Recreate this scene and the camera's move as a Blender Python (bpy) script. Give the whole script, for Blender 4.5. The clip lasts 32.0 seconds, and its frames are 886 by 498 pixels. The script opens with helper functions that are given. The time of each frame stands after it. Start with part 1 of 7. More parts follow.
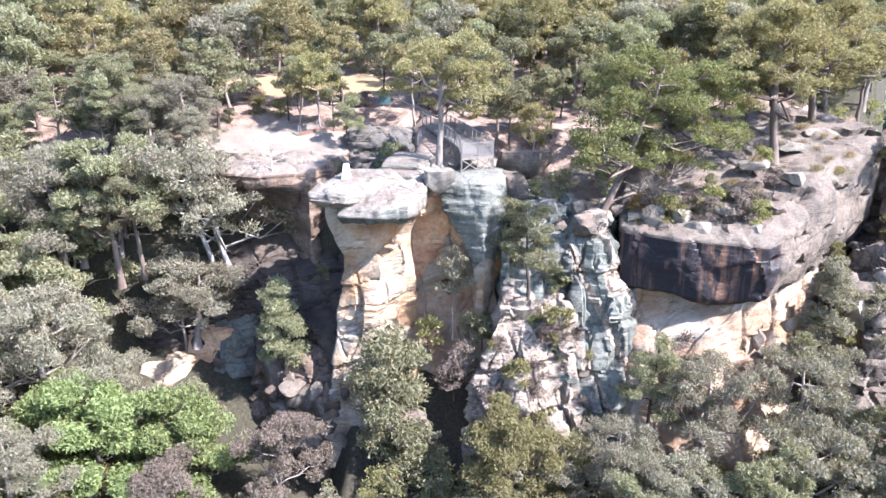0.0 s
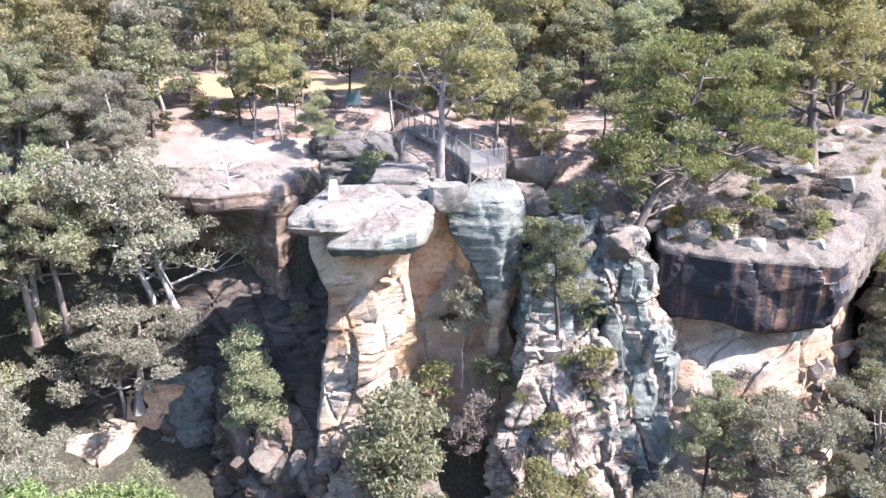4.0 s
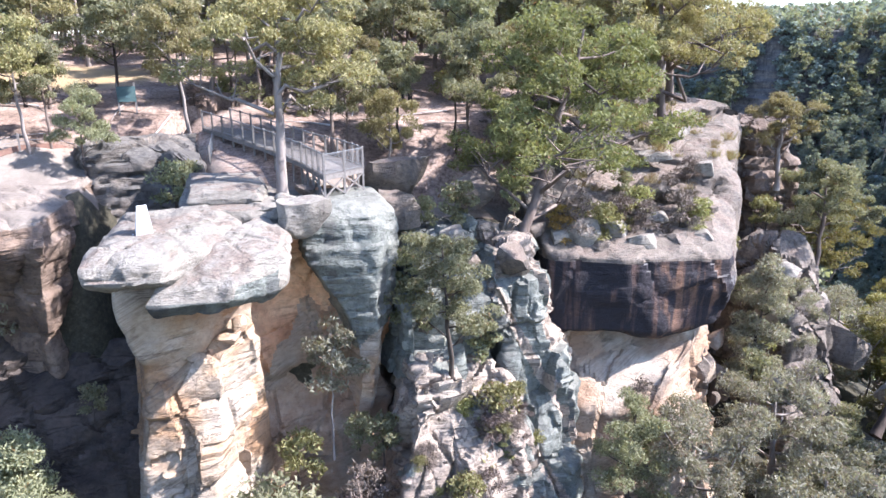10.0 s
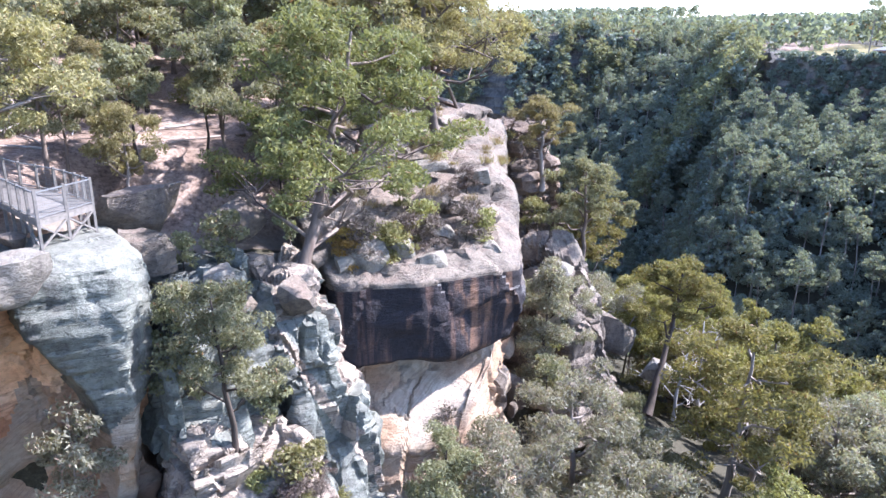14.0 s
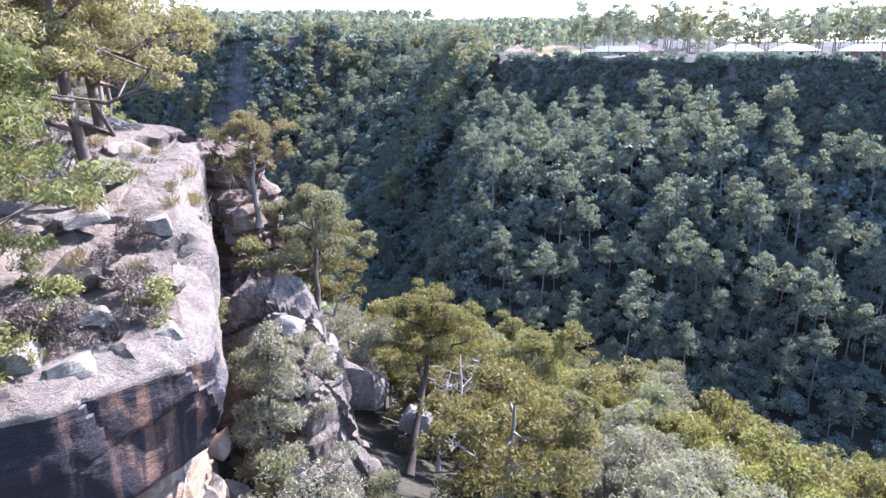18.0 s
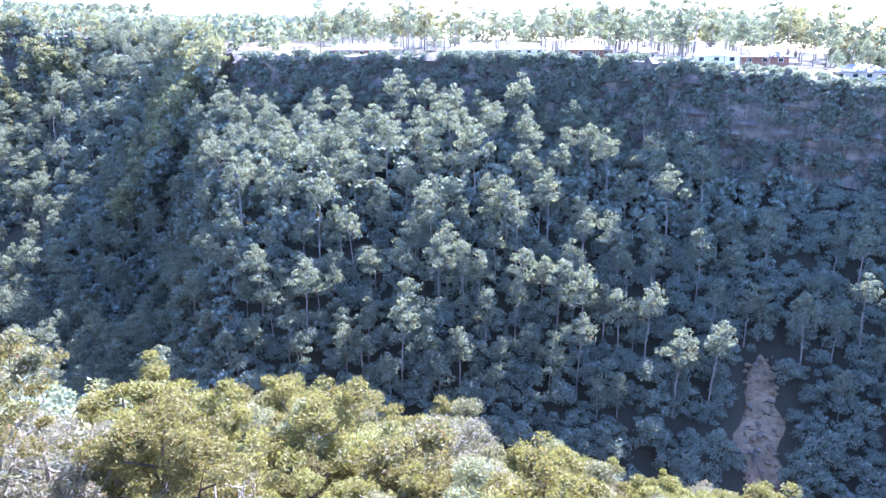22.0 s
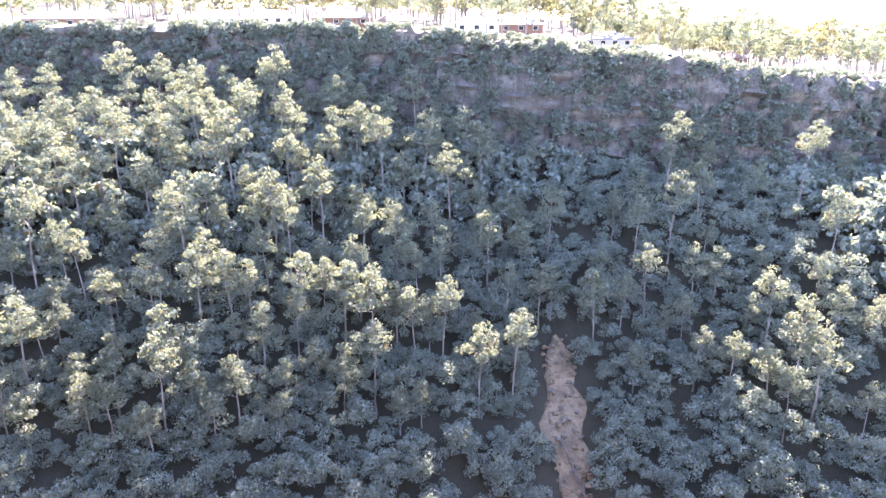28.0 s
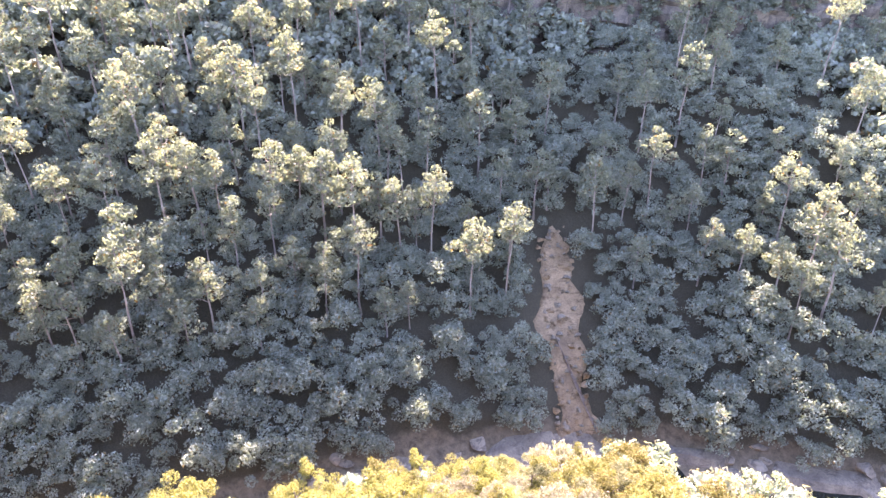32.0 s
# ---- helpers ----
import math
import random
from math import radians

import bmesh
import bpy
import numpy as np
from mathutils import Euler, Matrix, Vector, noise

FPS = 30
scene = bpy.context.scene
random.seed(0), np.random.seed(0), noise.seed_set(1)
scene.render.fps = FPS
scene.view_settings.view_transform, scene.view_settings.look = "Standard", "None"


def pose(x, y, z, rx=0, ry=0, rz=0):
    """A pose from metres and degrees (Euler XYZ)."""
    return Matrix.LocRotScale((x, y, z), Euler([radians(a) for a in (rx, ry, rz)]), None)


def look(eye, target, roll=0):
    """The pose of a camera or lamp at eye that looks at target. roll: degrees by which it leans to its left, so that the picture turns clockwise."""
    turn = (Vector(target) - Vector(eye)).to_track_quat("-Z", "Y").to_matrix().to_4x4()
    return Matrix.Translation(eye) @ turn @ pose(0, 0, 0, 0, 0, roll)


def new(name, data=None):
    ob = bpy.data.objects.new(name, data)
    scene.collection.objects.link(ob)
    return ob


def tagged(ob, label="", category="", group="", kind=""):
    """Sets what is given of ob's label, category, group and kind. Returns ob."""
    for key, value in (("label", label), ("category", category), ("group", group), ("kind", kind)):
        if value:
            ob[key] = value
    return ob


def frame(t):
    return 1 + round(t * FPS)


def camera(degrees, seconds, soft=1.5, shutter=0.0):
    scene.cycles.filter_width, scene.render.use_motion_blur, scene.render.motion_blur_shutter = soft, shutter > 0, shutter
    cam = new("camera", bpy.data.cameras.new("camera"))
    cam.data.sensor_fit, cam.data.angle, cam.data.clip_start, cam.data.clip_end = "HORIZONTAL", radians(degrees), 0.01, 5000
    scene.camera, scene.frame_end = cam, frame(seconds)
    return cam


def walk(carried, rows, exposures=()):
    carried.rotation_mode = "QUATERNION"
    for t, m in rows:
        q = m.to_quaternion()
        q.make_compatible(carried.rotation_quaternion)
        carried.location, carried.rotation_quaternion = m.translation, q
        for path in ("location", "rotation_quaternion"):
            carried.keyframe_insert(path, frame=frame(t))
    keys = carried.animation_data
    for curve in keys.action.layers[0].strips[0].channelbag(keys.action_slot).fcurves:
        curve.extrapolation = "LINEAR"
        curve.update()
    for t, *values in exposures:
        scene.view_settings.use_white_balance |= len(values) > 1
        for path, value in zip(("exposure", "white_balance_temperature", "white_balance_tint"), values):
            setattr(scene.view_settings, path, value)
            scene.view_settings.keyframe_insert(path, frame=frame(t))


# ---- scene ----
cam = camera(64.7, 32.0)
METRES, EYE, TILT, LEAN, TURN = 88.0, 8.3, -16.0, 0.0, 0.0
ROWS = [
    (0.0, 0.0, 0.0, 0.0, 0.0, 0.0, -0.0),
    (0.5, -0.0086, 0.0144, 0.0033, -0.81, 0.0, 0.28),
    (1.0, -0.0172, 0.0292, 0.0065, -1.61, 0.0, 0.53),
    (1.5, -0.0246, 0.0431, 0.0095, -2.33, -0.02, 0.78),
    (2.0, -0.032, 0.0572, 0.0123, -3.11, -0.04, 1.02),
    (2.5, -0.0391, 0.0715, 0.0151, -3.93, -0.05, 1.29),
    (4.5, -0.0639, 0.1241, 0.0248, -7.76, -0.11, 2.43),
    (5.0, -0.0684, 0.1361, 0.0262, -9.65, -0.14, 2.97),
    (5.5, -0.0723, 0.1476, 0.0278, -11.33, -0.24, 3.49),
    (6.0, -0.0764, 0.1583, 0.0294, -12.54, -0.33, 3.83),
    (6.5, -0.0807, 0.1686, 0.0304, -13.62, -0.35, 4.14),
    (7.0, -0.0838, 0.1783, 0.0323, -15.06, -0.49, 4.55),
    (7.5, -0.0866, 0.1875, 0.0346, -17.44, -0.81, 5.19),
    (8.0, -0.0888, 0.1963, 0.0357, -19.14, -0.91, 5.66),
    (8.5, -0.0914, 0.2053, 0.037, -20.93, -1.08, 6.1),
    (9.0, -0.093, 0.2138, 0.0384, -22.62, -1.24, 6.53),
    (9.5, -0.0943, 0.2225, 0.0401, -24.38, -1.47, 6.94),
    (10.0, -0.095, 0.2307, 0.0418, -26.05, -1.67, 7.33),
    (10.5, -0.0953, 0.2387, 0.0446, -27.72, -1.92, 7.72),
    (11.0, -0.0951, 0.2463, 0.0474, -29.66, -2.2, 8.16),
    (11.5, -0.0945, 0.2536, 0.0499, -31.73, -2.51, 8.6),
    (12.0, -0.093, 0.26, 0.0518, -33.8, -2.83, 9.05),
    (12.5, -0.0901, 0.2656, 0.0535, -36.14, -3.19, 9.57),
    (13.0, -0.0864, 0.2705, 0.0552, -39.65, -3.82, 10.25),
    (13.5, -0.0812, 0.275, 0.056, -43.2, -4.39, 11.01),
    (15.5, -0.0434, 0.2847, 0.0604, -52.65, -6.28, 12.88),
    (16.0, -0.0304, 0.2878, 0.0617, -55.67, -6.92, 13.4),
    (16.5, -0.0157, 0.293, 0.0638, -58.78, -7.67, 13.77),
    (17.0, -0.0002, 0.2994, 0.0655, -61.13, -8.2, 14.16),
    (17.5, 0.0166, 0.3059, 0.0675, -63.5, -8.79, 14.46),
    (18.0, 0.0336, 0.3128, 0.0692, -66.1, -9.39, 14.78),
    (18.5, 0.0524, 0.3202, 0.0717, -68.47, -10.01, 15.04),
    (19.0, 0.0709, 0.3272, 0.0745, -70.94, -10.69, 15.21),
    (19.5, 0.0903, 0.3342, 0.0764, -73.99, -11.48, 15.47),
    (20.0, 0.1098, 0.3407, 0.0786, -75.47, -11.87, 15.58),
    (20.5, 0.1298, 0.3467, 0.0806, -78.04, -12.55, 15.76),
    (21.0, 0.1493, 0.3521, 0.0823, -82.17, -13.69, 15.9),
    (21.5, 0.1696, 0.3568, 0.0835, -85.84, -14.82, 16.03),
    (22.0, 0.1895, 0.3604, 0.0846, -87.4, -15.27, 16.09),
    (22.5, 0.2096, 0.3626, 0.0863, -88.76, -15.64, 16.15),
    (23.0, 0.2297, 0.3641, 0.0874, -90.24, -16.06, 16.2),
    (23.5, 0.2508, 0.3655, 0.0881, -91.91, -16.67, 16.23),
    (24.0, 0.271, 0.3663, 0.0894, -93.7, -17.47, 16.21),
    (24.5, 0.2921, 0.3665, 0.0904, -95.52, -18.72, 16.19),
    (25.0, 0.3127, 0.3657, 0.0907, -97.53, -19.87, 16.14),
    (25.5, 0.3337, 0.3649, 0.0909, -99.41, -20.63, 16.05),
    (27.5, 0.4162, 0.3574, 0.0871, -106.22, -22.43, 15.58),
    (28.0, 0.4356, 0.3544, 0.0873, -107.81, -23.35, 15.44),
    (28.5, 0.4558, 0.3505, 0.0861, -107.9, -24.61, 15.47),
    (29.0, 0.4757, 0.3462, 0.0845, -107.94, -25.91, 15.48),
    (29.5, 0.4954, 0.3414, 0.0828, -107.96, -26.99, 15.49),
    (30.0, 0.5146, 0.3372, 0.0808, -108.02, -28.0, 15.47),
    (30.5, 0.5339, 0.3318, 0.0783, -108.63, -29.52, 15.41),
    (31.0, 0.5527, 0.3264, 0.0764, -109.14, -31.44, 15.35),
    (31.5, 0.5723, 0.3207, 0.0746, -109.23, -33.46, 15.34),
    (32.0, 0.591, 0.315, 0.0735, -109.23, -34.84, 15.33),
]
walk(cam, [(t, pose(0, 0, EYE, TILT, LEAN, TURN) @ pose(METRES * x, METRES * y, METRES * z, 90 + pitch, roll, yaw)) for t, x, y, z, yaw, pitch, roll in ROWS],
     exposures=[(0.0, 2.1, 5950, 20), (9.0, 2.0, 5950, 20), (13.0, 2.12, 5780, 21), (16.0, 2.17, 5650, 22), (18.0, 2.2, 5600, 24), (19.0, 2.35, 5500, 24), (20.5, 2.75, 5150, 27), (22.0, 3.05, 5200, 30), (25.0, 3.4, 5800, 34), (28.0, 3.65, 6700, 36), (32.0, 3.85, 7500, 38)])

# ---- world, sun ----
SUN_HEADING, SUN_HEIGHT = 119.0, 44.0
world = bpy.data.worlds.new("sky")
scene.world = world
world.use_nodes = True
sky_nodes = world.node_tree.nodes
sky_tex = sky_nodes.new("ShaderNodeTexSky")
sky_tex.sky_type, sky_tex.sun_disc = "NISHITA", False
sky_tex.sun_elevation, sky_tex.sun_rotation = radians(SUN_HEIGHT), radians(SUN_HEADING)
sky_tex.air_density, sky_tex.dust_density, sky_tex.ozone_density = 1.0, 0.6, 2.6
world.node_tree.links.new(sky_tex.outputs[0], sky_nodes["Background"].inputs[0])
sky_nodes["Background"].inputs[1].default_value = 0.15
sun_data = bpy.data.lights.new("sun", "SUN")
sun_data.energy, sun_data.angle, sun_data.color = 5.0, radians(0.5), (1.0, 0.965, 0.91)
sun = new("sun", sun_data)
S = Vector((math.sin(radians(SUN_HEADING)) * math.cos(radians(SUN_HEIGHT)),
            math.cos(radians(SUN_HEADING)) * math.cos(radians(SUN_HEIGHT)), math.sin(radians(SUN_HEIGHT))))
sun.matrix_world = look(S * 200, (0, 0, 0))


# ---- materials ----
def nodes_of(name, rough=0.85):
    mat = bpy.data.materials.new(name)
    mat.use_nodes = True
    n, l = mat.node_tree.nodes, mat.node_tree.links
    b = n["Principled BSDF"]
    b.inputs["Roughness"].default_value = rough
    b.inputs["Specular IOR Level"].default_value = 0.25
    return mat, n, l, b


def noise_node(n, l, scale, detail=6, stretch=(1, 1, 1), rough=0.6, distort=0.0, source="Object", shift=0.0, turn=None):
    tc, mp, nt = n.new("ShaderNodeTexCoord"), n.new("ShaderNodeMapping"), n.new("ShaderNodeTexNoise")
    mp.inputs["Scale"].default_value = stretch
    if turn:
        rot = n.new("ShaderNodeVectorRotate")
        rot.rotation_type = "EULER_XYZ"
        rot.inputs["Rotation"].default_value = turn
        l.new(tc.outputs[source], rot.inputs["Vector"])
    mp.inputs["Location"].default_value = (shift, shift * 1.7, shift * 0.6)
    nt.inputs["Scale"].default_value, nt.inputs["Detail"].default_value = scale, detail
    nt.inputs["Roughness"].default_value, nt.inputs["Distortion"].default_value = rough, distort
    l.new(rot.outputs[0] if turn else tc.outputs[source], mp.inputs[0])
    l.new(mp.outputs[0], nt.inputs["Vector"])
    return nt.outputs["Fac"]


def ramp(n, l, fac, stops):
    r = n.new("ShaderNodeValToRGB")
    e = r.color_ramp.elements
    while len(e) < len(stops):
        e.new(0.5)
    for k, (p, c) in enumerate(stops):
        e[k].position = p
        e[k].color = (*c, 1) if len(c) == 3 else c
    l.new(fac, r.inputs[0])
    return r.outputs[0]


def mix(n, l, fac, a, b, mode="MIX"):
    m = n.new("ShaderNodeMix")
    m.data_type, m.blend_type = "RGBA", mode
    for v, k in ((fac, 0), (a, 6), (b, 7)):
        if isinstance(v, (int, float)):
            m.inputs[k].default_value = v
        elif isinstance(v, tuple):
            m.inputs[k].default_value = (*v, 1)
        else:
            l.new(v, m.inputs[k])
    return m.outputs[2]


def maths(n, l, op, a, b):
    m = n.new("ShaderNodeMath")
    m.operation = op
    for v, k in ((a, 0), (b, 1)):
        if isinstance(v, (int, float)):
            m.inputs[k].default_value = v
        else:
            l.new(v, m.inputs[k])
    return m.outputs[0]


def bump(n, l, b, height, strength, distance):
    m = n.new("ShaderNodeBump")
    m.inputs["Strength"].default_value, m.inputs["Distance"].default_value = strength, distance
    l.new(height, m.inputs["Height"])
    l.new(m.outputs[0], b.inputs["Normal"])


def rock_material(name, light, mid, dark, stain=(0.05, 0.045, 0.045), streaks=0.3, bands=0.3, crust=0.5, crust_col=(0.42, 0.42, 0.4), seed=0.0, band_scale=1.5, cover=0.4, patches=0.45, streak_scale=1.1, streak_from=0.48, grain=0.8, seams=0.65, litter=0.0, cross=0.0, spread=0.2):
    """Sandstone: beds, patches, water stains and a grey lichen crust on upward faces."""
    mat, n, l, b = nodes_of(name, 0.9)
    big = noise_node(n, l, 0.25, 5, shift=seed)
    fine = noise_node(n, l, 3.0, 9, rough=0.7, shift=seed + 3)
    col = ramp(n, l, big, [(0.5 - spread, dark), (0.5, mid), (0.5 + spread, light)])
    beds = noise_node(n, l, band_scale, 5, (0.12, 0.12, 1.6), 0.6, 0.6, shift=seed + 5)
    col = mix(n, l, maths(n, l, "MULTIPLY", ramp(n, l, beds, [(0.42, (0, 0, 0)), (0.55, (1, 1, 1))]), bands), col, tuple(min(1, c * 0.62) for c in mid))
    col = mix(n, l, grain, col, ramp(n, l, fine, [(0.28, (0.38, 0.36, 0.35)), (0.46, (0.95, 0.95, 0.95)), (0.72, (1.3, 1.28, 1.25))]), "MULTIPLY")
    spots = ramp(n, l, noise_node(n, l, 1.0, 9, (1, 1, 1.5), 0.68, 0.8, shift=seed + 20), [(0.54, (0, 0, 0)), (0.6, (1, 1, 1))])
    col = mix(n, l, maths(n, l, "MULTIPLY", spots, patches), col, tuple(c * 0.4 for c in mid))
    pock = ramp(n, l, noise_node(n, l, 4.5, 9, (1, 1, 1.4), 0.72, 0.5, shift=seed + 60), [(0.56, (0, 0, 0)), (0.61, (1, 1, 1))])
    col = mix(n, l, maths(n, l, "MULTIPLY", pock, min(0.85, patches * 1.3)), col, tuple(c * 0.3 for c in mid))
    seam = noise_node(n, l, 0.8, 6, (0.22, 0.22, 2.2), 0.55, 0.9, shift=seed + 26)
    where = ramp(n, l, noise_node(n, l, 0.6, 5, shift=seed + 27), [(0.45, (0, 0, 0)), (0.6, (1, 1, 1))])
    line = maths(n, l, "MULTIPLY", where, ramp(n, l, seam, [(0.47, (0, 0, 0)), (0.49, (1, 1, 1)), (0.51, (1, 1, 1)), (0.53, (0, 0, 0))]))
    col = mix(n, l, maths(n, l, "MULTIPLY", line, seams), col, tuple(c * 0.25 for c in mid))
    if cross:
        fan = noise_node(n, l, 1.0, 5, (0.1, 0.1, 3.2), 0.55, 0.5, shift=seed + 50, turn=(0.35, 0.45, 0.0))
        some = ramp(n, l, noise_node(n, l, 0.4, 4, shift=seed + 52), [(0.42, (0, 0, 0)), (0.56, (1, 1, 1))])
        thin = ramp(n, l, fan, [(0.4, (0, 0, 0)), (0.44, (1, 1, 1)), (0.47, (0, 0, 0)), (0.53, (0, 0, 0)), (0.56, (1, 1, 1)), (0.6, (0, 0, 0))])
        col = mix(n, l, maths(n, l, "MULTIPLY", maths(n, l, "MULTIPLY", thin, some), cross), col, tuple(c * 0.42 for c in mid))
    if streaks:
        s = noise_node(n, l, streak_scale, 4, (1, 1, 0.05), 0.55, 0.3, shift=seed + 8)
        s2 = noise_node(n, l, 0.35, 4, shift=seed + 9)
        f = maths(n, l, "MULTIPLY", ramp(n, l, s, [(streak_from, (0, 0, 0)), (streak_from + 0.1, (1, 1, 1))]), ramp(n, l, s2, [(cover, (0, 0, 0)), (cover + 0.15, (1, 1, 1))]))
        col = mix(n, l, maths(n, l, "MULTIPLY", f, streaks), col, stain)
    if crust:
        g = n.new("ShaderNodeNewGeometry")
        sep = n.new("ShaderNodeSeparateXYZ")
        l.new(g.outputs["Normal"], sep.inputs[0])
        c = noise_node(n, l, 1.3, 7, rough=0.7, shift=seed + 12)
        up = ramp(n, l, maths(n, l, "ADD", sep.outputs[2], maths(n, l, "MULTIPLY", maths(n, l, "SUBTRACT", c, 0.5), 1.4)), [(0.35, (0, 0, 0)), (0.75, (1, 1, 1))])
        grey = mix(n, l, ramp(n, l, noise_node(n, l, 5.0, 6, rough=0.75, shift=seed + 14), [(0.4, (0, 0, 0)), (0.62, (1, 1, 1))]), crust_col, tuple(c * 0.55 for c in crust_col))
        col = mix(n, l, maths(n, l, "MULTIPLY", up, crust), col, grey)
    if litter:
        g2, sep2 = n.new("ShaderNodeNewGeometry"), n.new("ShaderNodeSeparateXYZ")
        l.new(g2.outputs["Normal"], sep2.inputs[0])
        lie = maths(n, l, "MULTIPLY", ramp(n, l, sep2.outputs[2], [(0.6, (0, 0, 0)), (0.82, (1, 1, 1))]), ramp(n, l, noise_node(n, l, 0.55, 8, rough=0.7, shift=seed + 40), [(0.48, (0, 0, 0)), (0.58, (1, 1, 1))]))
        col = mix(n, l, maths(n, l, "MULTIPLY", lie, litter), col, ramp(n, l, noise_node(n, l, 6.0, 6, rough=0.8, shift=seed), [(0.35, (0.07, 0.05, 0.04)), (0.65, (0.22, 0.165, 0.13))]))
        moss = ramp(n, l, noise_node(n, l, 1.6, 8, rough=0.75, shift=seed + 44), [(0.58, (0, 0, 0)), (0.64, (1, 1, 1))])
        col = mix(n, l, maths(n, l, "MULTIPLY", moss, 0.55), col, (0.075, 0.07, 0.064))
    l.new(col, b.inputs["Base Color"])
    h = maths(n, l, "ADD", noise_node(n, l, 2.2, 9, (1, 1, 2.0), 0.65, 0.4, shift=seed), maths(n, l, "MULTIPLY", noise_node(n, l, 12, 5, rough=0.7, shift=seed), 0.4))
    h = maths(n, l, "SUBTRACT", h, maths(n, l, "MULTIPLY", line, 0.77 * seams))
    bump(n, l, b, h, 1.0, 0.16)
    return mat


def leaf_material(name, a, c, thru=0.36, gloss=0.62, dry=(0.16, 0.10, 0.05), dry_share=0.08):
    """Leaves: colour differs leaf by leaf and tree by tree, light passes through."""
    mat, n, l, b = nodes_of(name, gloss)
    geo, info = n.new("ShaderNodeNewGeometry"), n.new("ShaderNodeObjectInfo")
    patch = noise_node(n, l, 0.55, 3)
    f = maths(n, l, "ADD", maths(n, l, "MULTIPLY", geo.outputs["Random Per Island"], 0.45), maths(n, l, "MULTIPLY", patch, 0.55))
    col = ramp(n, l, f, [(0.2, a), (0.75, c)])
    col = mix(n, l, ramp(n, l, geo.outputs["Random Per Island"], [(1 - dry_share, (0, 0, 0)), (1 - dry_share * 0.6, (1, 1, 1))]), col, dry)
    hsv = n.new("ShaderNodeHueSaturation")
    l.new(maths(n, l, "ADD", maths(n, l, "MULTIPLY", info.outputs["Random"], 0.03), 0.485), hsv.inputs["Hue"])
    l.new(maths(n, l, "ADD", maths(n, l, "MULTIPLY", info.outputs["Random"], 0.36), 0.82), hsv.inputs["Value"])
    l.new(col, hsv.inputs["Color"])
    l.new(hsv.outputs[0], b.inputs["Base Color"])
    b.inputs["Specular IOR Level"].default_value = 0.15
    t, m = n.new("ShaderNodeBsdfTranslucent"), n.new("ShaderNodeMixShader")
    warm = mix(n, l, 1.0, hsv.outputs[0], (1.35, 1.35, 0.82), "MULTIPLY")
    l.new(warm, t.inputs["Color"])
    m.inputs[0].default_value = thru
    l.new(b.outputs[0], m.inputs[1])
    l.new(t.outputs[0], m.inputs[2])
    l.new(m.outputs[0], n["Material Output"].inputs[0])
    return mat


def bark_material(name, light, dark, scale=1.2):
    mat, n, l, b = nodes_of(name, 0.85)
    f = noise_node(n, l, scale, 6, (1, 1, 0.3), 0.65, 0.5)
    l.new(ramp(n, l, f, [(0.35, dark), (0.6, light)]), b.inputs["Base Color"])
    bump(n, l, b, noise_node(n, l, 9, 5, (1, 1, 0.25)), 0.5, 0.04)
    return mat


def plain_material(name, col, rough=0.7, vary=0.25, scale=4.0, metal=0.0, stretch=(1, 1, 1)):
    mat, n, l, b = nodes_of(name, rough)
    f = noise_node(n, l, scale, 6, stretch, 0.65)
    l.new(ramp(n, l, f, [(0.3, tuple(c * (1 - vary) for c in col)), (0.7, tuple(min(1, c * (1 + vary)) for c in col))]), b.inputs["Base Color"])
    b.inputs["Metallic"].default_value = metal
    bump(n, l, b, f, 0.25, 0.02)
    return mat


